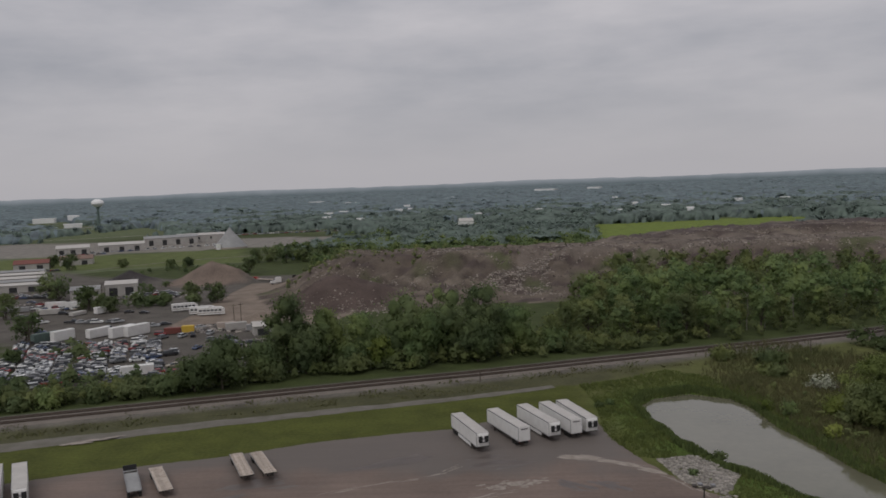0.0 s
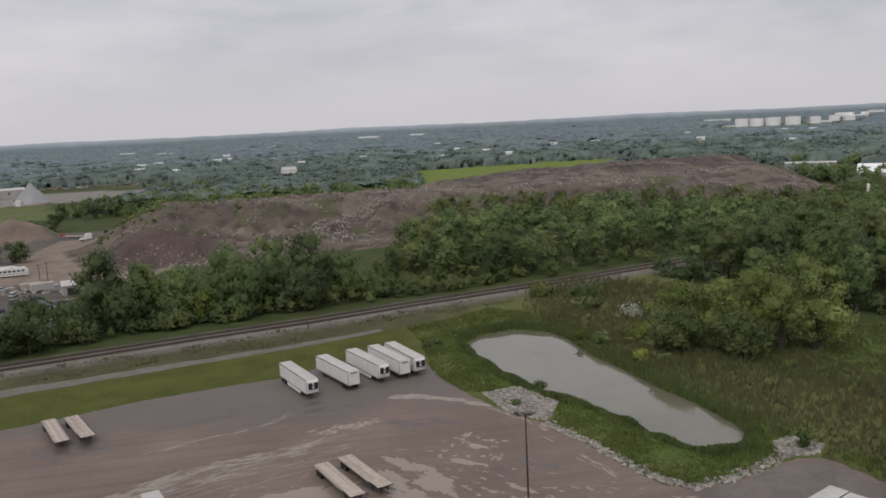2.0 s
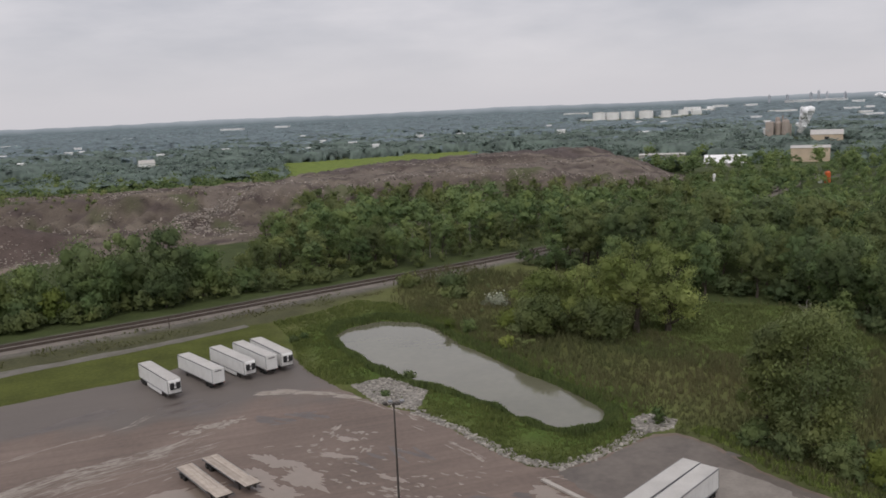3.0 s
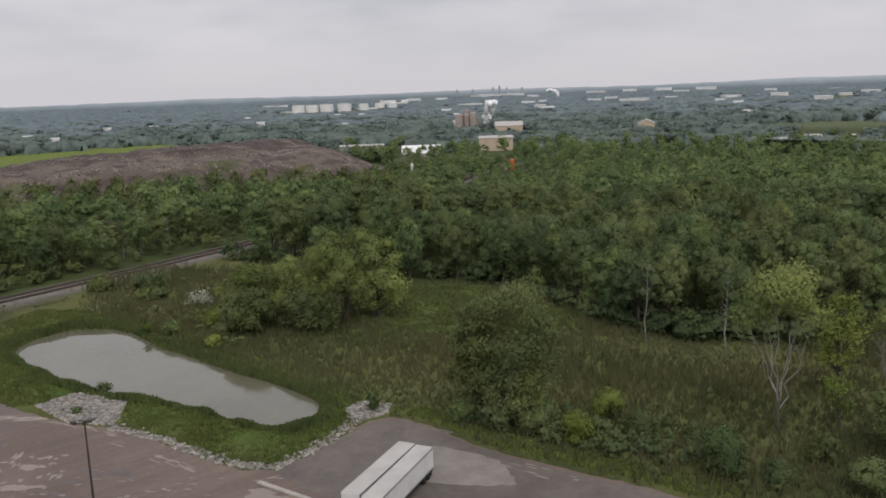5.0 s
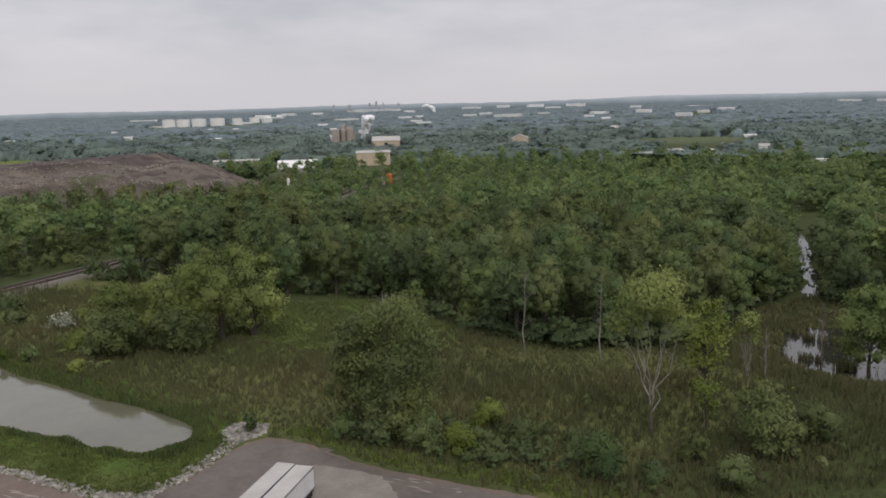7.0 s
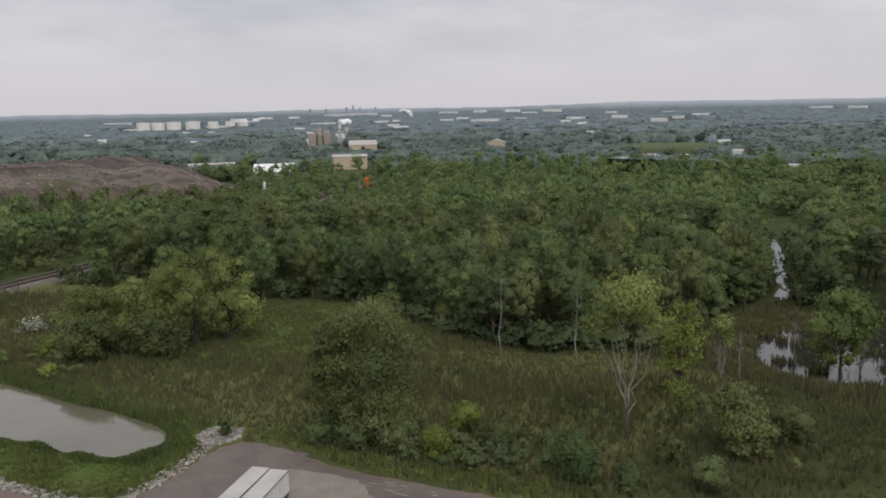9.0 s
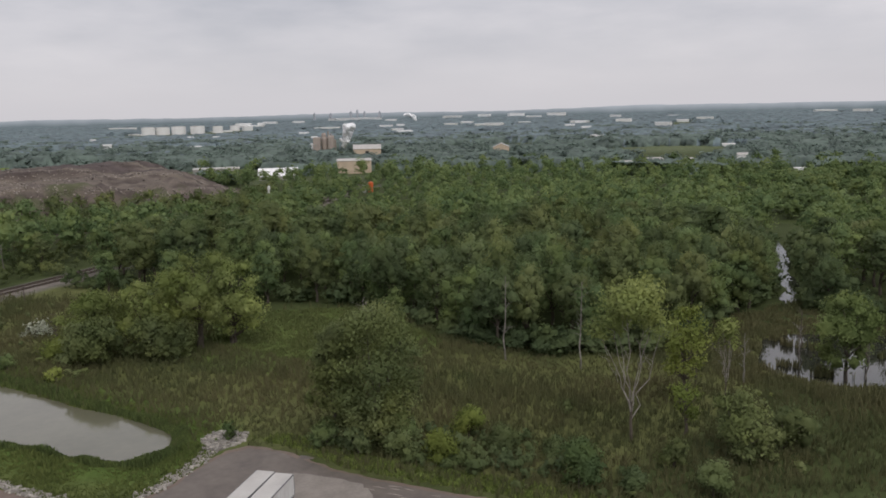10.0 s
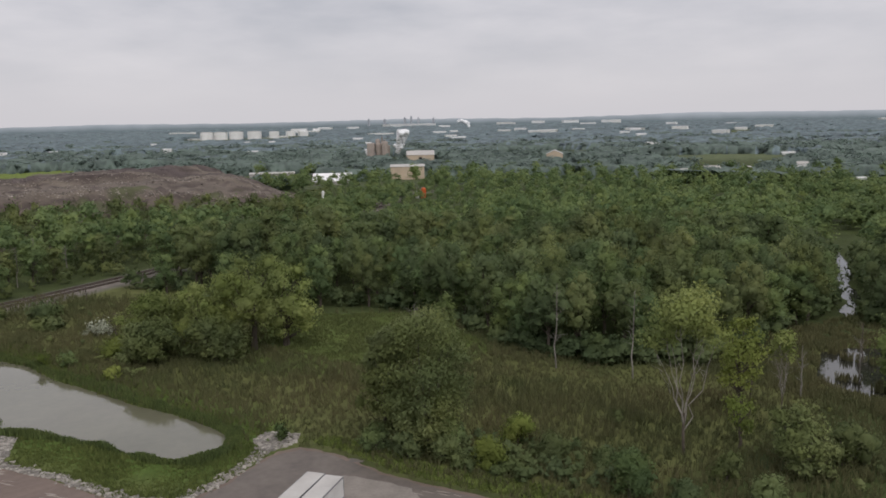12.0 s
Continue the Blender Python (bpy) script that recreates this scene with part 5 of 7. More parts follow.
tufts("bank_grass", x, y, 0.5 + 0.25 * wave(x, y, 15, 512), 0.13, M_BANKGRASS, "lush green grass on the pond bank", 4, 0.2, 513)
# taller rushes along both shores of the pond
rg = np.random.RandomState(531)
t = rg.uniform(0, len(POND), 9000)
i0 = t.astype(int)
pa, pb = np.array(POND)[i0], np.array(POND)[(i0 + 1) % len(POND)]
q = pa + (pb - pa) * (t - i0)[:, None]
out = (q - np.array([54.5, 165])) / np.linalg.norm(q - np.array([54.5, 165]), axis=1)[:, None]
q = q + out * rg.uniform(0.6, 3.4, (len(q), 1))
ok = ~inside(q[:, 0], q[:, 1], POND)
tufts("shore_rushes", q[ok, 0], q[ok, 1], 1.05 + 0.4 * wave(q[ok, 0], q[ok, 1], 12, 532), 0.12, mat("shore_rushes", (0.075, 0.105, 0.032), (0.11, 0.14, 0.042), rough=0.8, scale=0.2, per="island", spread=0.4), "dark green rushes along the pond shore", 4, 0.12, 533)
x, y = scatter([(-130, 176), (-60, 199), (-10, 212), (20, 222), (60, 240), (60, 251), (0, 232), (-60, 211), (-130, 190)], 16000, 551)
ok = wave(x, y * 2.5, 26, 552) > -0.15
tufts("verge_weeds", x[ok], y[ok], 0.45 + 0.25 * wave(x[ok], y[ok], 12, 553), 0.12, mat("verge_weeds", (0.104, 0.095, 0.046), (0.106, 0.12, 0.044), rough=0.85, scale=0.06, per="island", spread=0.35), "rough brown-green weeds beside the railway", 3, 0.4, 554)
EDGE = [(77, 111), (78.5, 104), (78.5, 93), (80.5, 85), (83, 78), (86, 70), (89, 58), (94, 58), (91, 70), (88, 78), (85, 86), (83, 95), (83, 105), (80, 112)]
x, y = scatter(EDGE, 9000, 521)
tufts("edge_weeds", x, y, 0.55 + 0 * x, 0.12, mat("lot_edge_weeds", (0.118, 0.158, 0.036), (0.158, 0.192, 0.048), rough=0.8, scale=0.3, per="island", spread=0.35), "low green weeds along the lot edge", 4, 0.35, 523)


# ---- stones ----
def stone_cloud(name, x, y, size, material, label, seed, lift=0.3, z=None):
    """Broken stones as small uneven blocks."""
    rg = np.random.RandomState(seed)
    n = len(x)
    cube = np.array([(-1, -1, -1), (1, -1, -1), (1, 1, -1), (-1, 1, -1), (-1, -1, 1), (1, -1, 1), (1, 1, 1), (-1, 1, 1)], float)
    v = cube[None] * (1 + rg.normal(size=(n, 8, 1)) * 0.22) + rg.normal(size=(n, 8, 3)) * 0.16
    v *= (size * rg.uniform(0.5, 1.35, (n, 1, 1))) * np.stack([rg.uniform(0.7, 1.4, n), rg.uniform(0.7, 1.3, n), rg.uniform(0.4, 0.9, n)], -1)[:, None]
    a = rg.uniform(0, 6.28, n)
    ca, sa = np.cos(a)[:, None], np.sin(a)[:, None]
    v = np.stack([v[..., 0] * ca - v[..., 1] * sa, v[..., 0] * sa + v[..., 1] * ca, v[..., 2]], -1)
    zz = terrain(x, y) if z is None else z
    v = v + np.stack([x, y, zz + size * lift], -1)[:, None]
    q = np.array([(4, 5, 6, 7), (0, 1, 5, 4), (1, 2, 6, 5), (2, 3, 7, 6), (3, 0, 4, 7)])
    f = (q[None] + 8 * np.arange(n)[:, None, None]).reshape(-1, 4)
    return tagged(part(name, raw_mesh(name, v.reshape(-1, 3), f, material), material), label, "stones", kind="stuff")


rx, ry = scatter([(31.5, 158), (38, 159.5), (44.5, 156), (44, 148), (39, 139), (33.5, 146)], 2300, 601)
line = [(38.8, 138), (43.4, 126), (46, 115), (48.2, 110.2), (51.6, 106.6), (58, 108.3), (64, 110.8), (69, 113.2), (71, 116)]
rg = np.random.RandomState(602)
for (x1, y1), (x2, y2) in zip(line, line[1:]):
    n = int(math.hypot(x2 - x1, y2 - y1) * 16)
    t = rg.uniform(0, 1, n)
    rx, ry = np.r_[rx, x1 + (x2 - x1) * t + rg.normal(size=n) * 0.5], np.r_[ry, y1 + (y2 - y1) * t + rg.normal(size=n) * 0.5]
x2_, y2_ = scatter([(69, 113), (71, 119.5), (75.4, 119.8), (77.4, 115.5), (74.6, 112.6)], 480, 603)
rx, ry = np.r_[rx, x2_], np.r_[ry, y2_]
stone_cloud("riprap", rx, ry, 0.22, M_STONE, "pale broken riprap stones edging the pond bank", 604)

# rubble over the dumped mound: in runs down its face and along its lip
rg = np.random.RandomState(611)
rx, ry = [], []
RUNS_WEST = [((31, 449), (20, 424), 2.2, 130), ((20, 424), (8, 402), 3.0, 170), ((8, 402), (36, 384), 3.5, 260), ((-4, 408), (8, 420), 2.0, 60), ((-20, 452), (-24, 425), 2.2, 70), ((-24, 425), (-34, 400), 3.0, 50), ((-14, 404), (4, 402), 2.0, 70),
                                    ((-70, 458), (-36, 458), 1.6, 50), ((-28, 457), (-8, 455), 1.2, 40), ((-62, 372), (-40, 368), 3, 60), ((-75, 420), (-55, 410), 4, 40)]
RUNS_EAST = [((40, 440), (110, 432), 3.5, 150), ((110, 432), (190, 420), 4.0, 150), ((60, 452), (200, 448), 2, 150), ((150, 405), (190, 398), 4, 60),
                                    ((110, 490), (260, 488), 4, 110), ((150, 392), (300, 424), 2.5, 260), ((200, 436), (320, 448), 2, 220), ((120, 468), (300, 470), 1.6, 240), ((95, 400), (150, 396), 2, 130), ((-30, 446), (50, 442), 1.4, 180), ((12, 430), (2, 396), 1.6, 160), ((24, 436), (16, 392), 1.8, 200), ((34, 440), (30, 396), 1.6, 120), ((36, 438), (32, 398), 1.4, 60)]
for (xa, ya), (xb, yb), wide, n in RUNS_WEST + RUNS_EAST:
    t = rg.uniform(0, 1, n)
    rx, ry = np.r_[rx, xa + (xb - xa) * t + rg.normal(size=n) * wide], np.r_[ry, ya + (yb - ya) * t + rg.normal(size=n) * wide]
for (xa, ya), (xb, yb), wide, n in (((44, 458), (120, 449), 3.0, 330), ((120, 449), (250, 436), 3.2, 420), ((120, 488), (270, 482), 3.0, 200), ((-86, 462), (44, 452), 2.4, 300), ((44, 452), (6, 398), 2.6, 420), ((-92, 372), (-36, 356), 4.0, 240), ((-90, 425), (-20, 402), 6.0, 260)):
    t = rg.uniform(0, 1, n)
    rx, ry = np.r_[rx, xa + (xb - xa) * t + rg.normal(size=n) * wide], np.r_[ry, ya + (yb - ya) * t + rg.normal(size=n) * wide]
stone_cloud("rubble", rx, ry, 0.27, M_RUBBLE, "pale broken concrete rubble on the dump mound", 612)


x, y = scatter(MOUND_LOW, 9000, 613)
ok = wave(x, y * 1.6, 24, 614) + 0.5 * wave(x, y, 9, 615) > 0.1
stone_cloud("debris", x[ok], y[ok], 0.24, mat("earthy_debris", (0.13, 0.105, 0.09), (0.05, 0.04, 0.038), rough=0.95, scale=0.4, per="island", spread=0.6, ramp=(0.4, 0.6)), "dark and pale debris strewn over the dump mound", 616)
M_SCRAP = mat("mixed_scrap", (0.3, 0.27, 0.24), (0.06, 0.055, 0.055), rough=0.6, scale=0.35, per="island", spread=0.7, ramp=(0.44, 0.56))
x, y = np.concatenate([np.stack(scatter(p, n, 640 + k)) for k, (p, n) in enumerate(((((-118, 316), (-84, 318), (-80, 330), (-112, 338)), 420), (((-186, 424), (-146, 428), (-148, 446), (-184, 440)), 300), (((-95, 284), (-78, 286), (-74, 298), (-92, 300)), 160),
                                                                                  (((-100, 480), (-88, 484), (-90, 498), (-104, 494)), 120), (((-232, 400), (-206, 396), (-204, 420), (-234, 428)), 160)))], axis=1)
stone_cloud("scrap_heaps", x, y, 0.55, M_SCRAP, "heaps of mixed scrap and parts in the yard", 650)


# ---- ruts and puddles of the lot ----
def blotch(bm, x, y, rx_, ry_, turn, z, rg, n=14):
    c, s = math.cos(turn), math.sin(turn)
    vs = []
    waves = [(h, w * rg.uniform(0.6, 1.3), rg.uniform(0, 6.28)) for h, w in ((2, 0.24), (3, 0.18), (4, 0.11), (5, 0.1), (7, 0.09), (11, 0.08), (17, 0.07), (23, 0.05), (31, 0.035)) if 2 * h < n]
    for k in range(n):
        a = 2 * math.pi * k / n
        e = max(0.3, 1 + sum(w * math.sin(h * a + p) for h, w, p in waves))
        px_, py_ = rx_ * math.cos(a) * e, ry_ * math.sin(a) * e
        vs.append(bm.verts.new((x + px_ * c - py_ * s, y + px_ * s + py_ * c, z)))
    bm.faces.new(vs)


def rut_run(bm, pts, n, rg, length=(0.6, 3.0), width=(0.08, 0.3), off=0.6):
    segs = [(math.hypot(b[0] - a[0], b[1] - a[1]), a, b) for a, b in zip(pts, pts[1:])]
    total = sum(s[0] for s in segs)
    for _ in range(n):
        d = rg.uniform(0, total)
        for ln, a, b in segs:
            if d <= ln:
                break
            d -= ln
        t = d / ln
        blotch(bm, a[0] + (b[0] - a[0]) * t + rg.gauss(0, off), a[1] + (b[1] - a[1]) * t + rg.gauss(0, off), rg.uniform(*length), rg.uniform(*width), math.atan2(b[1] - a[1], b[0] - a[0]) + rg.gauss(0, 0.12), 0.012 + rg.uniform(0, 0.008), rg, 10)


rr = random.Random(620)
# damp darker stains
bm = bmesh.new()
for x, y, a, b, t in ((-20, 160, 9, 2.2, 0.3), (2, 158, 8, 2.5, 0.2), (-45, 148, 10, 2.6, 0.5), (18, 145, 6, 1.6, -0.7), (6, 118, 5, 2.4, -1.1), (30, 122, 6, 1.4, -1.1), (60, 98, 6, 1.6, 0.4), (72, 100, 4.5, 1.5, -1.2), (-60, 130, 9, 2, 0.5), (40, 100, 5, 1.6, -0.6)):
    for k in range(7):
        blotch(bm, x + rr.gauss(0, a * 0.5), y + rr.gauss(0, b * 0.8), a * rr.uniform(0.2, 0.6), b * rr.uniform(0.2, 0.6), t + rr.gauss(0, 0.2), 0.003 + 0.0006 * k, rr, 22)
tagged(part("damp_stains", bm, mat("damp_asphalt", (0.075, 0.06, 0.053), (0.11, 0.088, 0.077), rough=0.45, scale=0.3, fine=1.4, bump=0.2, spec=0.45)), "damp dark stains on the asphalt", "stain", kind="stuff")
bm = bmesh.new()
rut_run(bm, [(-62, 103), (-48, 114), (-34, 124), (-20, 132), (-4, 138)], 150, rr, (0.8, 3.6), (0.03, 0.11), 1.6)
rut_run(bm, [(-66, 96), (-50, 107), (-36, 116), (-24, 122)], 150, rr, (0.8, 3.6), (0.03, 0.12), 2.0)
rut_run(bm, [(-52, 112), (-40, 121), (-27, 130.6), (-16.7, 135.7), (-6.7, 137.5), (-2.3, 140.6)], 170, rr, off=0.8)
rut_run(bm, [(-50, 108), (-38, 117), (-27, 126), (-14, 131)], 90, rr, (0.8, 3.4), (0.06, 0.2), 1.2)
rut_run(bm, [(-2.5, 145.5), (4.5, 146.7), (9, 148.5)], 70, rr, (0.25, 0.9), (0.15, 0.4), 0.8)
rut_run(bm, [(-30, 144), (-19.5, 149.3), (-14.6, 150.4), (-10, 153), (-6, 158)], 26, rr, (0.8, 2.2), (0.06, 0.18), 0.4)
rut_run(bm, [(14, 161), (18.9, 160), (26, 155.5), (30.5, 150.6)], 60, rr, (1.0, 3.2), (0.15, 0.5), 0.5)
rut_run(bm, [(31, 148), (33.5, 145), (38, 135)], 12, rr, (0.8, 2.0), (0.12, 0.25), 0.3)
rut_run(bm, [(14, 131), (20, 130), (24.4, 136.5), (27, 130.4), (24, 122)], 44, rr, (0.25, 1.0), (0.12, 0.42), 1.7)
rut_run(bm, [(20, 118), (26, 110), (30, 104)], 30, rr, (0.3, 0.9), (0.15, 0.4), 1.6)
rut_run(bm, [(36, 132), (40, 122), (43, 112)], 14, rr, (0.6, 2.0), (0.06, 0.2), 0.6)
rut_run(bm, [(47, 105), (50, 103)], 5, rr, (0.4, 1.0), (0.08, 0.2), 0.6)
rut_run(bm, [(72, 93), (76, 86), (80, 74)], 14, rr, (0.4, 1.3), (0.05, 0.2), 1.2)
for off in (-4.5, -3.2, -1.8, -0.6, 0.7, 1.9, 3.1, 5.0, 7.5):
    rut_run(bm, [(-62 + off, 97 - off), (-45 + off * 0.6, 112 - off), (-27 + off * 0.4, 126.5 - off), (-10, 134 - off), (4, 139 - off)], 34, rr, (0.7, 3.2), (0.025, 0.09), 0.35)
rut_run(bm, [(-30, 116), (-12, 128), (2, 140)], 40, rr, (0.3, 1.0), (0.05, 0.2), 4.0)
rut_run(bm, [(18, 126), (30, 116), (40, 104)], 50, rr, (0.2, 0.8), (0.05, 0.25), 4.0)
for x, y, a, b, t in ((-91, 178.5, 2.6, 0.9, 0.4), (-87.5, 180.4, 2.4, 0.8, 0.35), (-84, 182.2, 2.2, 0.6, 0.4), (-89, 178.2, 2.0, 0.5, 0.3)):
    blotch(bm, x, y, a, b, t, 0.2 + 0.004 * a, rr, 30)
tagged(part("gravel_ruts", bm, M_PALE), "pale gravel worn through in tyre ruts", "gravel", kind="stuff")
for k, (x, y, a, b, t) in enumerate(((12.4, 126.5, 4.2, 1.7, -1.0), (15.6, 118.5, 5.4, 2.0, -1.1), (9.6, 121.5, 4.6, 1.4, -1.1), (11.2, 115, 3.6, 1.8, -0.9), (-4, 119.6, 8.2, 2.9, 0.16), (46, 99.5, 2.6, 2.0, -1.1), (47.5, 96, 2.2, 1.4, -1.1), (21.5, 125, 3.0, 0.9, -0.8), (24.5, 131, 1.9, 0.8, -0.9), (27.5, 113, 2.4, 0.7, -1.0))):
    bm = bmesh.new()
    blotch(bm, x, y, a, b, t, 0.024 + 0.002 * k, rr, 110)
    tagged(part("puddle", bm, M_PUDDLE), "shallow muddy puddle on the asphalt lot", "puddle", "puddles on the lot", kind="structure")


# ---- trailers ----
def wheel(parent, x, y, r, w, flip=1):
    prof = [(r * 0.55, -w / 2), (r * 0.92, -w / 2), (r, -w * 0.32), (r, w * 0.32), (r * 0.92, w / 2), (r * 0.55, w / 2)]
    bm = lathe(prof, 16)
    bmesh.ops.rotate(bm, verts=bm.verts, matrix=Matrix.Rotation(math.pi / 2, 3, "X"))
    bmesh.ops.translate(bm, verts=bm.verts, vec=(x, y, r))
    t = part("tyre", bm, M_RUBBER, parent)
    hb = lathe([(r * 0.5, -w * 0.42), (r * 0.54, w * 0.4), (r * 0.2, w * 0.5)], 12)
    bmesh.ops.rotate(hb, verts=hb.verts, matrix=Matrix.Rotation(math.pi / 2 * -flip, 3, "X"))
    bmesh.ops.translate(hb, verts=hb.verts, vec=(x, y, r))
    part("rim", hb, M_STEEL, t)
    return t


def make_box_trailer(reefer=True, rear_front=False):
    """A 16 m box trailer, front at +x, standing on its wheels and landing legs. Origin under its middle."""
    t = root("box_trailer", "", "trailer", "parked box trailers")
    L, W = 16.15, 2.6
    x0, x1 = -L / 2, L / 2
    part("body", box(x0, x1, -W / 2, W / 2, 1.12, 4.05, 0.035), M_WHITE, t)
    part("roof", box(x0 + 0.05, x1 - 0.05, -W / 2 + 0.05, W / 2 - 0.05, 4.053, 4.1, 0.02), M_WHITE_ROOF, t, "weathered white roof skin")
    for s in (-1, 1):
        part("top_rail", box(x0, x1, s * W / 2 - 0.03, s * W / 2 + 0.03, 3.9, 4.08), M_STEEL, t)
        part("bottom_rail", box(x0, x1, s * W / 2 - 0.035, s * W / 2 + 0.035, 1.08, 1.28), M_STEEL, t)
        for k in range(13):
            xx = x0 + 0.7 + k * (L - 1.4) / 12
            part("side_post", box(xx - 0.04, xx + 0.04, s * (W / 2 + 0.002), s * (W / 2 + 0.022), 1.3, 3.88), M_WHITE, t)
        if reefer:
            part("side_skirt", box(x0 + 4.6, x1 - 3.6, s * W / 2 - 0.05, s * W / 2 - 0.01, 0.42, 1.08), M_WHITE, t)
        part("landing_leg", box(x1 - 3.2, x1 - 3.0, s * 0.85 - 0.1, s * 0.85 + 0.1, 0.06, 1.1), M_FRAME, t)
        part("landing_foot", box(x1 - 3.35, x1 - 2.85, s * 0.85 - 0.18, s * 0.85 + 0.18, 0.0, 0.06), M_FRAME, t)
        for xx in (x0 + 1.7, x0 + 2.95):
            wheel(t, xx, s * 1.0, 0.52, 0.5, s)
        part("mudflap", box(x0 + 0.95, x0 + 0.98, s * 1.0 - 0.3, s * 1.0 + 0.3, 0.25, 1.08), M_BLACK, t)
        for xx in (x0 + 0.03, x1 - 0.03):
            part("corner_post", box(xx - 0.05, xx + 0.05, s * W / 2 - 0.045, s * W / 2 + 0.045, 1.29, 3.88), M_GREYROOF, t)
        part("tail_light", box(x0 - 0.03, x0, s * 1.1 - 0.12, s * 1.1 + 0.12, 1.0, 1.1), M_RED, t)
    part("bogie", box(x0 + 1.0, x0 + 3.7, -0.55, 0.55, 0.6, 1.1), M_FRAME, t)
    part("underride_bar", box(x0, x0 + 0.1, -1.1, 1.1, 0.5, 0.62), M_FRAME, t)
    for s in (-1, 1):
        d = part("rear_door", box(x0 - 0.06, x0 - 0.002, min(0.015 * s, s * 1.24), max(0.015 * s, s * 1.24), 1.2, 3.95, 0.01), M_WHITE, t)
        for yy in (0.3, 0.95):
            part("lock_rod", tube((x0 - 0.09, s * yy, 1.2), (x0 - 0.09, s * yy, 3.9), 0.018, n=6), M_WHITE, d)
    part("door_plate", box(x0 - 0.075, x0 - 0.062, -0.75, 0.75, 3.5, 3.72), M_FRAME, t, "dark strip of unreadable writing")
    if reefer:
        u = part("cooling_unit", prism([(x1, 1.9), (x1 + 0.34, 2.0), (x1 + 0.42, 2.3), (x1 + 0.42, 3.38), (x1 + 0.3, 3.8), (x1, 3.88)], -1.06, 1.06), M_WHITE, t)
        for s in (-1, 1):
            part("grille", box(x1 + 0.425, x1 + 0.45, min(0.2 * s, 1.05 * s), max(0.2 * s, 1.05 * s), 2.3, 3.48), M_BLACK, u, "black cooling grille")
        part("lower_grille", box(x1 + 0.425, x1 + 0.45, -0.9, 0.9, 2.12, 2.297), M_BLACK, u, "black cooling grille")
        part("nose_bumper", box(x1 - 0.02, x1 + 0.06, -1.28, 1.28, 1.1, 1.3), M_FRAME, t)
        part("maker_plate", box(x1 + 0.425, x1 + 0.435, -0.22, 0.22, 2.75, 3.1), M_STEEL, u)
        part("fuel_tank", box(x1 - 5.6, x1 - 4.3, -0.5, 0.5, 0.55, 1.05, 0.08), M_STEEL, t)
    return t


def stand(ob, front, rear, half=None, **tags):
    """Sets a vehicle with its front and rear at these ground points."""
    a = math.degrees(math.atan2(front[1] - rear[1], front[0] - rear[0]))
    ob.matrix_basis = pose((front[0] + rear[0]) / 2, (front[1] + rear[1]) / 2, 0.0, 0, 0, a)
    return tagged(ob, **tags)


reefer, dry = make_box_trailer(True), make_box_trailer(False)
row = [(reefer, (-1.5, 164.9), (-7.1, 180.5), "white refrigerated trailer with a black-grilled cooling unit on the lot"),
       (dry, (0.7, 183.5), (7.0, 168.1), "white box trailer parked with its rear doors to the lot"),
       (reefer, (13.4, 171), (7.5, 186.3), "white refrigerated trailer with a black-grilled cooling unit on the lot"),
       (dry, (12.6, 187.9), (18.0, 172.6), "white box trailer parked close beside another"),
       (reefer, (21.3, 173.6), (16.6, 189.0), "white refrigerated trailer at the end of the parked row"),
       (dry, (50.3, 85.2), (65.2, 93.3), "white box trailer parked by the lot's far corner"),
       (dry, (51.6, 82.5), (66.2, 90.7), "white box trailer parked beside its twin by the lot's corner"),
       (reefer, (-82.2, 139.4), (-90.1, 154.2), "white box trailer at the verge end of the lot"),
       (reefer, (-86.6, 138.6), (-94.4, 153.4), "white box trailer at the verge end of the lot"),
       (reefer, (-19.4, 102.6), (-25.4, 117.9), "white box trailer on the lot")]
for proto, fr, re, lab in row:
    ob = copy_thing(proto, Matrix())
    d = Vector((fr[0] - re[0], fr[1] - re[1])).normalized() * 8.075
    c = ((fr[0] + re[0]) / 2, (fr[1] + re[1]) / 2)
    stand(ob, (c[0] + d.x, c[1] + d.y), (c[0] - d.x, c[1] - d.y), label=lab)
stash(reefer), stash(dry)


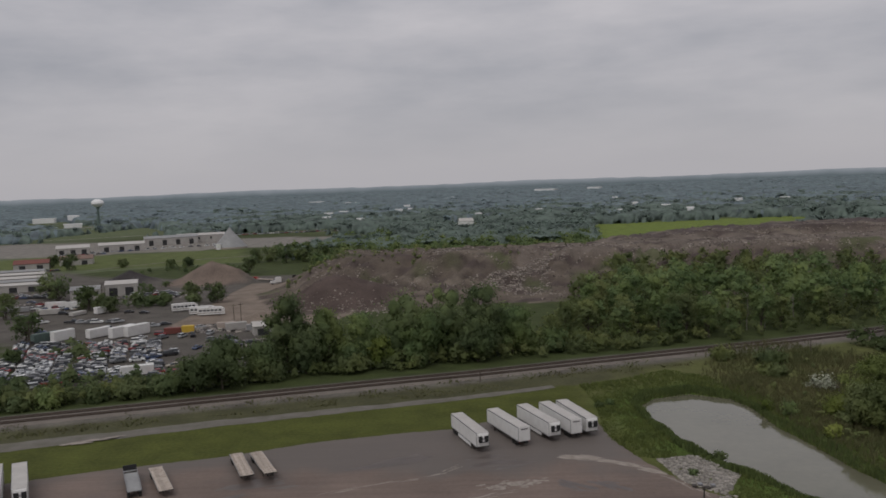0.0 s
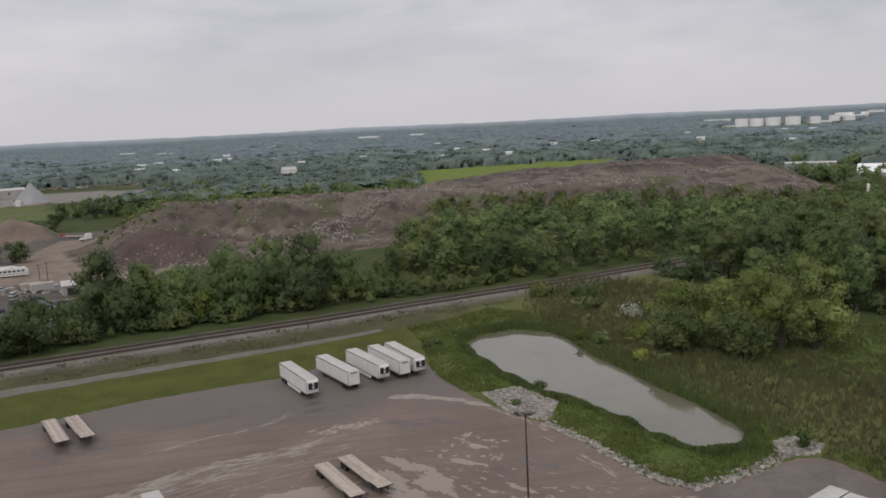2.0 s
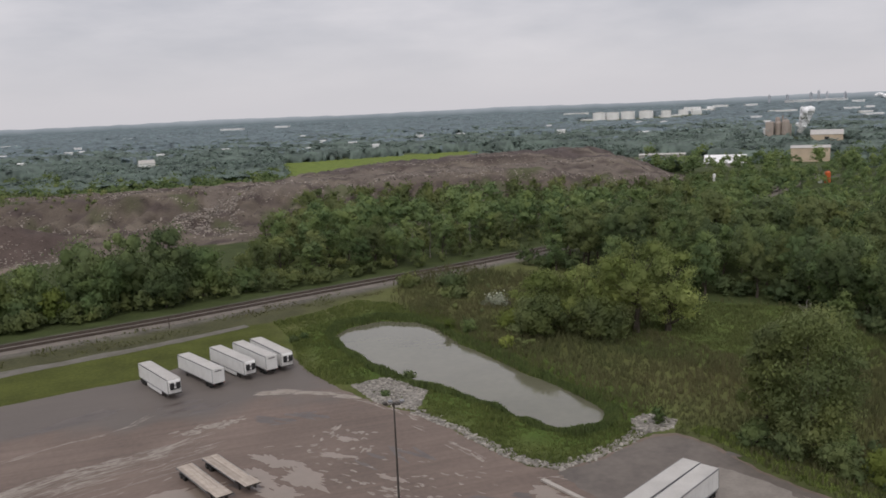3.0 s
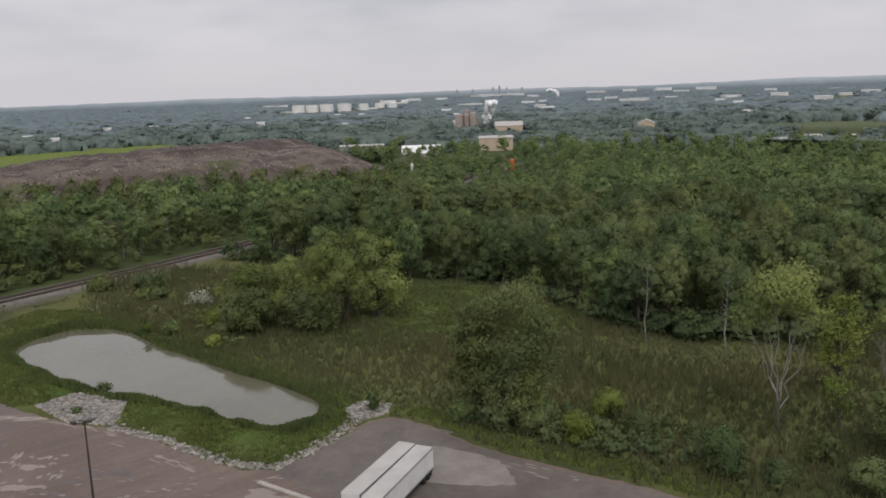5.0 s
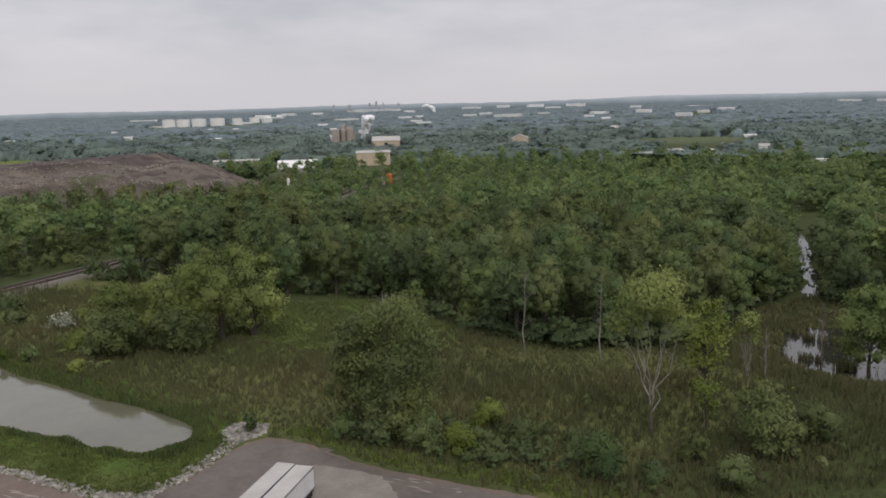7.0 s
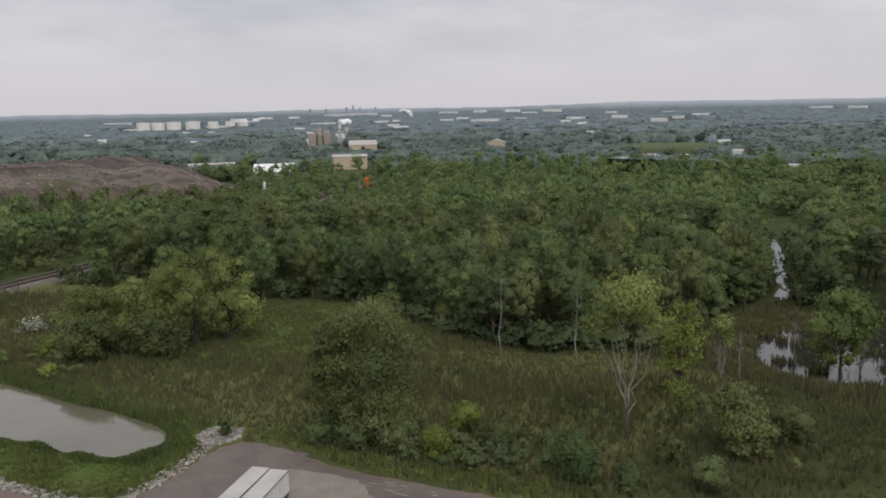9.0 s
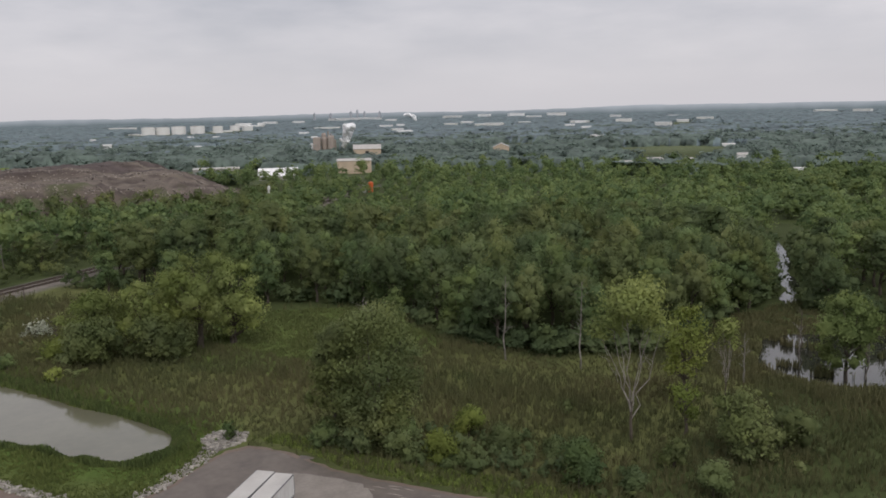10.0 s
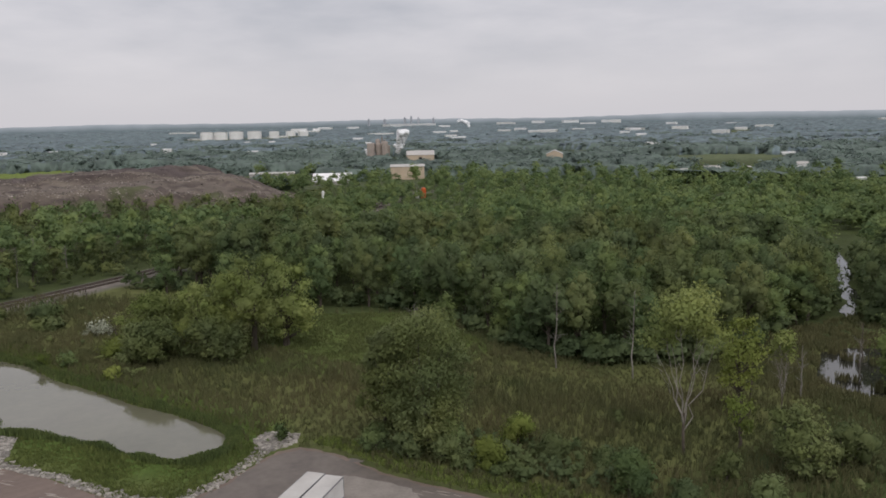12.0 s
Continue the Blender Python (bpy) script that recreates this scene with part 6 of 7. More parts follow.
def make_flatbed(L=14.8, drop=True):
    """A flatbed trailer, front at +x, with a boarded deck."""
    t = root("flatbed_trailer", "", "trailer", "parked flatbed trailers")
    W = 2.55
    x0, x1 = -L / 2, L / 2
    xs = x1 - 3.2
    deck = part("deck", box(x0, xs if drop else x1, -W / 2, W / 2, 1.2, 1.3, 0.02), M_FRAME, t)
    for k in range(9):
        y0 = -W / 2 + 0.06 + k * (W - 0.12) / 9
        part("deck_board", box(x0 + 0.05, (xs if drop else x1) - 0.05, y0 + 0.015, y0 + (W - 0.12) / 9 - 0.015, 1.302, 1.34 + 0.012 * (k % 3)), M_DECK, deck)
    if drop:
        up = part("upper_deck", box(xs, x1, -W / 2, W / 2, 1.36, 1.5, 0.02), M_FRAME, t)
        for k in range(9):
            y0 = -W / 2 + 0.06 + k * (W - 0.12) / 9
            part("deck_board", box(xs + 0.03, x1 - 0.05, y0 + 0.015, y0 + (W - 0.12) / 9 - 0.015, 1.502, 1.54 + 0.01 * (k % 2)), M_DECK, up)
    for s in (-1, 1):
        part("frame_rail", box(x0 + 0.3, x1 - 0.2, s * 0.5 - 0.08, s * 0.5 + 0.08, 0.75, 1.2), M_FRAME, t)
        part("side_rail", box(x0, xs if drop else x1, s * W / 2 - 0.0, s * (W / 2 + 0.05), 1.16, 1.32), M_STEEL, t)
        part("landing_leg", box(x1 - 3.0, x1 - 2.8, s * 0.8 - 0.09, s * 0.8 + 0.09, 0.0, 1.2), M_FRAME, t)
        for xx in (x0 + 1.5, x0 + 2.75):
            wheel(t, xx, s * 0.98, 0.5, 0.5, s)
    part("rear_bumper", box(x0 - 0.06, x0, -1.2, 1.2, 0.9, 1.2), M_FRAME, t)
    return t


flat_drop, flat_plain = make_flatbed(14.8, True), make_flatbed(14.6, False)
for proto, fr, re, lab in ((flat_plain, (-45.3, 150.7), (-51.7, 165.3), "flatbed trailer with a bleached board deck"), (flat_drop, (-41.5, 152.3), (-47.4, 165), "step-deck flatbed trailer with bleached boards"),
                           (flat_plain, (-58.1, 143.9), (-65.5, 158), "flatbed trailer with a bleached board deck"), (flat_drop, (3.6, 114.5), (-1.1, 127.7), "step-deck flatbed trailer standing by puddles"),
                           (flat_drop, (7.8, 116.3), (2.7, 129.9), "step-deck flatbed trailer standing by puddles")):
    ob = copy_thing(proto, Matrix())
    d = Vector((fr[0] - re[0], fr[1] - re[1])).normalized() * 7.35
    c = ((fr[0] + re[0]) / 2, (fr[1] + re[1]) / 2)
    stand(ob, (c[0] + d.x, c[1] + d.y), (c[0] - d.x, c[1] - d.y), label=lab)
stash(flat_drop), stash(flat_plain)
beam = part("concrete_beam", box(-4.83, 4.83, -0.36, 0.36, 0.0, 0.34, 0.04), M_CONCRETE)
beam.matrix_basis = pose(48.5, 98.9, 0, 0, 0, -73.7)
tagged(beam, "long pale concrete beam lying on the asphalt", "beam")


def build_roll_off():
    """A grey flat-decked dump trailer with a raised headboard."""
    t = root("dump_trailer", "grey steel low-sided trailer with a headboard", "trailer")
    part("bed_floor", box(-6.6, 6.0, -1.25, 1.25, 1.15, 1.3, 0.02), M_GREYROOF, t)
    for s in (-1, 1):
        part("side_board", box(-6.6, 6.0, s * 1.25 - 0.04, s * 1.25 + 0.04, 1.3, 1.62), M_STEEL, t)
        for xx in (4.2, 5.45):
            wheel(t, xx, s * 1.0, 0.5, 0.5, s)
        part("fender", box(3.5, 6.1, s * 1.0 - 0.3, s * 1.0 + 0.3, 1.05, 1.14), M_BLACK, t)
        part("frame_rail", box(-6.4, 5.8, s * 0.5 - 0.08, s * 0.5 + 0.08, 0.75, 1.15), M_FRAME, t)
        part("landing_leg", box(-5.0, -4.8, s * 0.8 - 0.09, s * 0.8 + 0.09, 0.0, 1.15), M_FRAME, t)
    part("headboard", box(-6.75, -6.6, -1.25, 1.25, 1.15, 2.3), M_BLACK, t)
    part("cross_bar", box(-5.2, -4.9, -1.2, 1.2, 1.3, 1.5), M_FRAME, t)
    stand(t, (-63.7, 143.5), (-70.0, 156.8))


build_roll_off()


def build_pole():
    t = root("light_pole", "tall dark steel lot light pole with a cluster of floodlights", "light pole", m=pose(24.4, 97.8, 0))
    part("base", lathe([(0.42, 0), (0.42, 0.7), (0.36, 0.76)], 20), M_PALE, t, "pale concrete footing")
    part("shaft", tube((0, 0, 0.7), (0, 0, 16.8), 0.17, 0.09, 12), M_FRAME, t)
    part("collar", tube((0, 0, 16.6), (0, 0, 17.0), 0.2, 0.2, 12), M_FRAME, t)
    part("cross_arm", box(-1.15, 1.15, -0.05, 0.05, 16.82, 16.92), M_FRAME, t)
    for k, (xx, yy) in enumerate(((-1.1, 0.15), (1.1, 0.15), (0.35, -0.55), (-0.3, 0.6))):
        h = part("floodlight", box(xx - 0.28, xx + 0.28, yy - 0.32, yy + 0.32, 16.95, 17.2, 0.05), M_STEEL if k % 2 else M_FRAME, t)
        part("lens", box(xx - 0.22, xx + 0.22, yy - 0.26, yy + 0.26, 16.93, 16.948), M_GLASS, h)


build_pole()


def build_line_post(x, y, h):
    t = root("line_post", "dark wooden post standing by the railway", "post", m=pose(x, y, float(terrain(x, y))))
    part("post", tube((0, 0, -0.3), (0, 0, h), 0.16, 0.12, 8), M_TIE, t)
    part("cap", box(-0.18, 0.18, -0.18, 0.18, h, h + 0.08), M_FRAME, t)


build_line_post(96.6, 250.9, 4.0)
# a made-up post stands in here for a small dark bush-like shape
build_line_post(-1.5, 224, 2.6)


# ---- salvage yard ----
def car_paint(name, c):
    return mat(name, c, tuple(v * 0.8 for v in c), rough=0.4, scale=1.2, spec=0.5)


PAINTS = [car_paint("white_car_paint", (0.72, 0.72, 0.7)), car_paint("silver_car_paint", (0.42, 0.43, 0.44)), car_paint("black_car_paint", (0.03, 0.03, 0.035)), car_paint("red_car_paint", (0.26, 0.03, 0.03)),
          car_paint("blue_car_paint", (0.06, 0.09, 0.17)), car_paint("grey_car_paint", (0.16, 0.165, 0.17)), car_paint("tan_car_paint", (0.33, 0.29, 0.23))]
PAINT_NAMES = ("white", "silver", "black", "dark red", "blue", "grey", "tan")


def slab(xa, xb, wa, za, xc, xd, wc, zc):
    """A block whose top is drawn in."""
    bm = bmesh.new()
    lo = [bm.verts.new(p) for p in ((xa, -wa, za), (xb, -wa, za), (xb, wa, za), (xa, wa, za))]
    hi = [bm.verts.new(p) for p in ((xc, -wc, zc), (xd, -wc, zc), (xd, wc, zc), (xc, wc, zc))]
    bm.faces.new(lo[::-1])
    bm.faces.new(hi)
    for i in range(4):
        bm.faces.new((lo[i], lo[(i + 1) % 4], hi[(i + 1) % 4], hi[i]))
    return bm


def make_car(kind, paint):
    """A parked wreck: body shell with bonnet and boot, dark glasshouse, roof panel and wheels."""
    t = root("scrap_car", "", "car", "scrap cars in the yard")
    if kind == 0:
        prof = [(-2.25, 0.32), (-2.3, 0.72), (-2.2, 0.92), (-1.4, 0.98), (0.9, 0.95), (2.0, 0.8), (2.25, 0.62), (2.22, 0.32)]
        glass, roof = (-1.75, 1.05, 0.8, 0.95, -1.0, 0.25, 0.62, 1.38), (-1.05, 0.3, 0.64, 1.38, -0.95, 0.2, 0.58, 1.43)
    elif kind == 1:
        prof = [(-2.3, 0.4), (-2.35, 1.05), (-2.2, 1.12), (1.0, 1.1), (2.05, 0.98), (2.3, 0.75), (2.28, 0.4)]
        glass, roof = (-2.2, 1.05, 0.86, 1.1, -1.95, 0.35, 0.72, 1.68), (-2.0, 0.4, 0.74, 1.68, -1.9, 0.3, 0.68, 1.75)
    else:
        prof = [(-2.8, 0.45), (-2.8, 1.08), (0.0, 1.1), (1.6, 1.08), (2.55, 0.98), (2.7, 0.7), (2.68, 0.45)]
        glass, roof = (-0.1, 1.6, 0.88, 1.1, 0.1, 1.05, 0.74, 1.72), (0.05, 1.1, 0.76, 1.72, 0.12, 1.0, 0.7, 1.79)
    b = prism(prof, -0.88, 0.88)
    bmesh.ops.bevel(b, geom=[e for e in b.edges if abs(e.verts[0].co.y - e.verts[1].co.y) < 0.01], offset=0.07, segments=1, affect="EDGES")
    part("body", b, paint, t)
    part("glasshouse", slab(*glass), M_GLASS, t)
    part("roof", slab(*roof), paint, t)
    if kind == 2:
        part("load_bed", box(-2.7, -0.12, -0.74, 0.74, 1.082, 1.115), M_BLACK, t)
    for sx in (-1.42, 1.4):
        for sy in (-0.8, 0.8):
            bm = lathe([(0.3, -0.1), (0.33, -0.05), (0.33, 0.05), (0.3, 0.1)], 10)
            bmesh.ops.rotate(bm, verts=bm.verts, matrix=Matrix.Rotation(math.pi / 2, 3, "X"))
            bmesh.ops.translate(bm, verts=bm.verts, vec=(sx, sy, 0.33))
            part("tyre", bm, M_RUBBER, t)
    return t


cars = [(make_car(k, PAINTS[p]), f"{PAINT_NAMES[p]} scrap {('sedan', 'van', 'pickup')[k]} in the salvage yard") for k in (0, 1, 2) for p in ((0, 1, 2, 3, 4, 5, 6) if k == 0 else (0, 1, 2, 3, 5) if k == 1 else (0, 3, 2))]
weights = [3, 4, 6, 2, 3, 6, 2, 2, 3, 3, 1.5, 3, 2, 1, 1.5]
cr = random.Random(700)
CAR_PARK = [(-171, 304), (-143, 228), (-131, 228), (-117, 241), (-117, 262), (-103, 275), (-117, 303), (-146, 299)]
CAR_PARK_EAST = [(-116, 241), (-103, 234), (-86, 240), (-84, 252), (-98, 268), (-116, 262)]
u, v = Vector((0.95, 0.31)), Vector((-0.36, 0.93))
for col in range(-8, 30):
    for rowk in range(-6, 60):
        q = Vector((-150, 225)) + u * (col * 5.6 + (0.7 if col % 3 == 0 else 0)) + v * (rowk * 2.6)
        q += Vector((cr.uniform(-0.5, 0.5), cr.uniform(-0.3, 0.3)))
        west = bool(inside(q.x, q.y, CAR_PARK))
        if (west and cr.random() < 0.88) or (bool(inside(q.x, q.y, CAR_PARK_EAST)) and cr.random() < 0.4):
            proto, lab = cr.choices(cars, weights)[0]
            put(proto, q.x, q.y, 1.1, 18 + cr.gauss(0, 9) + cr.choice((0, 180)), label=lab)
# loose vehicles further back in the yard
LOOSE_NEAR = [(-126, 309, 70), (-119, 308, 75), (-112, 309, 80), (-108, 311, 85), (-103, 313, 80), (-122, 316, 10), (-98, 300, 20), (-92, 302, 15), (-88, 296, 25), (-110, 330, 30), (-104, 334, 20), (-96, 330, 40), (-170, 318, 10)]
LOOSE_FAR = [(-176, 330, 15), (-184, 378, 15), (-190, 380, 12), (-197, 384, 10), (-205, 388, 12), (-160, 378, 20), (-152, 376, 10), (-180, 428, 20), (-174, 432, 15), (-168, 430, 10), (-162, 434, 20), (-156, 431, 12), (-150, 436, 15),
                (-170, 440, 12), (-160, 443, 15), (-152, 445, 10), (-212, 410, 20), (-220, 416, 15), (-228, 424, 20), (-215, 398, 30), (-98, 286, 60), (-92, 288, 70), (-84, 288, 20), (-80, 290, 30), (-86, 282, 20)]
for x, y, a in LOOSE_NEAR + LOOSE_FAR:
    proto, lab = cr.choices(cars, weights)[0]
    put(proto, x + cr.uniform(-1, 1), y + cr.uniform(-1, 1), 1.0, a + cr.gauss(0, 8), label=lab)
# vehicles in the far rows of the yards, behind the cone store and along its lot: too small to pick apart
def join_vehicles(name, places, label):
    vs, fs, ids, mats, nv = [], [], [], [], 0
    for proto, x, y, scale, turn in places:
        m = Matrix.Translation((x, y, float(terrain(x, y)))) @ pose(0, 0, 0, 0, 0, turn) @ Matrix.Scale(scale, 4)
        for ob in proto.children_recursive:
            if ob.name.startswith("tyre"):
                continue
            if ob.data.materials[0] not in mats:
                mats.append(ob.data.materials[0])
            vs += [tuple(m @ q.co) for q in ob.data.vertices]
            fs += [tuple(i + nv for i in p.vertices) for p in ob.data.polygons]
            ids += [mats.index(ob.data.materials[0])] * len(ob.data.polygons)
            nv += len(ob.data.vertices)
    me = bpy.data.meshes.new(name)
    me.from_pydata(vs, [], fs)
    for q in mats:
        me.materials.append(q)
    me.polygons.foreach_set("material_index", ids)
    tagged(new(name, me), label, "cars", kind="stuff")


places = []
for xa, ya, xb, yb, n, turn in ((-212, 400, -188, 395, 7, 80), (-182, 443, -156, 437, 9, 15), (-184, 448, -160, 444, 7, 12), (-250, 444, -226, 443, 8, 20), (-248, 450, -230, 449, 6, 15), (-338, 590, -318, 560, 9, 60), (-330, 604, -300, 600, 10, 20), (-232, 402, -216, 394, 6, 30),
                            (-206, 372, -186, 352, 7, 40), (-150, 330, -126, 340, 6, 25), (-176, 352, -150, 350, 6, 20), (-88, 268, -72, 280, 7, 20), (-86, 262, -70, 272, 6, 25), (-300, 470, -270, 458, 8, 15), (-296, 462, -262, 452, 9, 15),
                            (-240, 470, -215, 462, 8, 15), (-320, 575, -290, 572, 9, 20), (-345, 560, -310, 545, 10, 20), (-370, 742, -330, 752, 9, 25), (-286, 985, -150, 1000, 34, 30), (-372, 752, -250, 824, 18, 60), (-290, 994, -170, 1006, 26, 20)):
    for k in range(n):
        f = (k + 0.5) / n
        places.append((cr.choices(cars, weights)[0][0], xa + (xb - xa) * f + cr.uniform(-1, 1), ya + (yb - ya) * f + cr.uniform(-1, 1), 1.12, turn + cr.gauss(0, 12)))
join_vehicles("far_vehicles", places, "cars and vans in the far rows of the yards")
for c, _ in cars:
    stash(c)


def container(x, y, turn, L, W, H, material, label, category="container"):
    t = root("shipping_box", label, category, "boxes in the yard", m=pose(x, y, float(terrain(x, y)), 0, 0, turn))
    part("shell", box(-L / 2, L / 2, -W / 2, W / 2, 0.35, H, 0.04), material, t)
    for s in (-1, 1):
        for k in range(int(L / 0.9)):
            xx = -L / 2 + 0.5 + k * 0.9
            part("rib", box(xx - 0.06, xx + 0.06, s * (W / 2 + 0.002), s * (W / 2 + 0.04), 0.5, H - 0.15), material, t)
        part("skid", box(-L / 2, L / 2, s * W / 2 - 0.15, s * W / 2, 0.0, 0.35), M_FRAME, t)
        part("door", box(L / 2 + 0.002, L / 2 + 0.05, min(0.02 * s, s * (W / 2 - 0.08)), max(0.02 * s, s * (W / 2 - 0.08)), 0.45, H - 0.1), material, t)


container(-157.5, 311, 64, 9, 2.6, 4.0, M_WHITE, "white weathered box van body in the yard")
container(-146, 315.5, 60, 9, 2.6, 3.6, M_WHITE, "white weathered box van body in the yard")
container(-136.5, 315, 62, 10.5, 2.6, 4.2, M_WHITE, "white box trailer body beside its twin in the yard")
container(-132, 318, 62, 10.5, 2.6, 4.2, M_WHITE, "white box trailer body beside its twin in the yard")
M_REDROOF_ = mat("dull_red_paint", (0.2, 0.06, 0.05), (0.14, 0.05, 0.04), rough=0.6, scale=0.6)
M_GREENBOX = mat("faded_green_paint_and_haze", (0.12, 0.17, 0.15), (0.09, 0.12, 0.11), rough=0.6, scale=0.5)
container(-164, 311, 60, 11, 2.6, 3.4, M_GREENBOX, "faded green open-topped container in the yard")
container(-118, 317.5, 10, 6, 2.4, 2.6, M_REDROOF_, "dull red steel bin in the yard")
container(-112.5, 319, 10, 4.5, 2.4, 2.9, M_YELLOW, "yellow steel bin in the yard")
container(-173, 379, 62, 5, 2.5, 3.2, M_WHITE, "white box body by the fence")
container(-198, 381, 14, 10, 2.4, 2.6, M_WHITE_ROOF, "pale van bodies by the fence")
container(-95, 323, 25, 8, 2.5, 3.0, M_WALL, "pale weathered container in the scrap yard")
container(-87, 320, 15, 6, 2.5, 2.6, M_GREYROOF, "grey container in the scrap yard")
container(-204, 400, 12, 9, 2.6, 3.4, M_WHITE, "white van body in a row by the fence")
container(-194, 397, 12, 7, 2.5, 3.6, M_WHITE, "white box truck body in a row by the fence")
container(-221, 392, 8, 16, 2.6, 2.4, M_GREYROOF, "long grey trailer bed in the yard")
container(-182, 376, 70, 8, 2.5, 1.8, M_WHITE_ROOF, "pale flat trailer in the yard")
container(-100, 327, 20, 7, 2.5, 2.6, M_TAN, "tan steel bin in the scrap yard")
container(-104, 247, 20, 9.5, 2.4, 3.0, M_WHITE, "long white van body among scrap cars")


def camper(x, y, turn, label):
    t = root("camper_van", label, "camper", "campers in the yard", m=pose(x, y, float(terrain(x, y)), 0, 0, turn))
    b = prism([(-5.6, 0.5), (-5.7, 3.4), (-5.4, 3.6), (4.2, 3.6), (5.7, 2.7), (5.8, 0.5)], -1.25, 1.25)
    part("body", b, M_WHITE, t)
    for s in (-1, 1):
        for k in range(6):
            part("window", box(-4.9 + k * 1.65, -3.75 + k * 1.65, s * 1.252, s * 1.28, 1.9, 2.7), M_GLASS, t)
        part("stripe", box(-5.6, 5.7, s * 1.252, s * 1.27, 1.1, 1.35), M_PALE, t)
        for xx in (-3.4, 3.6):
            wheel(t, xx, s * 1.05, 0.45, 0.35, s)
    part("roof_unit", box(-1.0, 0.6, -0.5, 0.5, 3.6, 3.9, 0.08), M_WHITE_ROOF, t)
    part("windscreen", slab(5.0, 5.78, 1.1, 1.6, 4.4, 5.4, 1.0, 2.95), M_GLASS, t)


camper(-134, 379, 22, "long white camper with a row of dark windows")
camper(-122, 367, 14, "long white camper with a row of dark windows")
camper(-117, 363, 12, "long white camper parked behind another")


def utility_pole(x, y, h):
    t = root("utility_pole", "weathered wooden utility pole in the yard", "utility pole", "utility poles in the yard", m=pose(x, y, float(terrain(x, y)), 0, 0, 30))
    part("pole", tube((0, 0, -0.3), (0, 0, h), 0.17, 0.11), M_BARK, t)
    part("crossarm", box(-1.1, 1.1, -0.07, 0.07, h - 0.9, h - 0.72), M_BARK, t)
    for xx in (-0.9, 0.9):
        part("insulator", tube((xx, 0, h - 0.72), (xx, 0, h - 0.52), 0.06, 0.04, 8), M_STEEL, t)


for x, y, h in ((-165.4, 302.1, 9.5), (-98.2, 332.2, 9), (-95.2, 331.5, 9.5), (-190, 420, 10)):
    utility_pole(x, y, h)


def semi(x, y, turn):
    t = root("semi_truck", "white sleeper-cab truck on the bare earth", "truck", m=pose(x, y, float(terrain(x, y)), 0, 0, turn))
    part("sleeper", box(-2.6, 0.4, -1.2, 1.2, 1.0, 3.9, 0.12), M_WHITE, t)
    part("cab", prism([(0.42, 0.8), (0.42, 3.3), (1.0, 3.0), (1.6, 2.0), (3.4, 1.8), (3.6, 0.7)], -1.1, 1.1), M_WHITE, t)
    part("windscreen", prism([(1.06, 2.95), (1.12, 2.98), (1.68, 2.06), (1.6, 2.04)], -0.95, 0.95), M_GLASS, t)
    part("frame", box(-7.0, 3.4, -0.45, 0.45, 0.7, 1.0), M_FRAME, t)
    for xx in (-6.0, -4.7, 2.5):
        for s in (-1, 1):
            wheel(t, xx, s * 1.0, 0.52, 0.5, s)


semi(-113.5, 474, 205)


def lowboy(x, y, turn, label):
    t = root("equipment_trailer", label, "trailer", m=pose(x, y, float(terrain(x, y)), 0, 0, turn))
    part("deck", box(-8, 8, -1.3, 1.3, 0.9, 1.15, 0.03), M_DECK, t)
    part("gooseneck", slab(6.5, 10.0, 0.9, 1.15, 7.4, 10.0, 0.9, 2.2), M_RED, t)
    for s in (-1, 1):
        part("ramp", slab(-10.2, -8.0, 0.4, 0.9, -9.8, -8.2, 0.4, 2.6), M_FRAME, t) if s > 0 else None
        for xx in (-6.5, -5.2, -3.9):
            wheel(t, xx, s * 1.05, 0.48, 0.45, s)


lowboy(-97, 486, 25, "long flat equipment trailer on the bare earth")
lowboy(-124, 492, 150, "dark equipment trailer by the soil heaps")


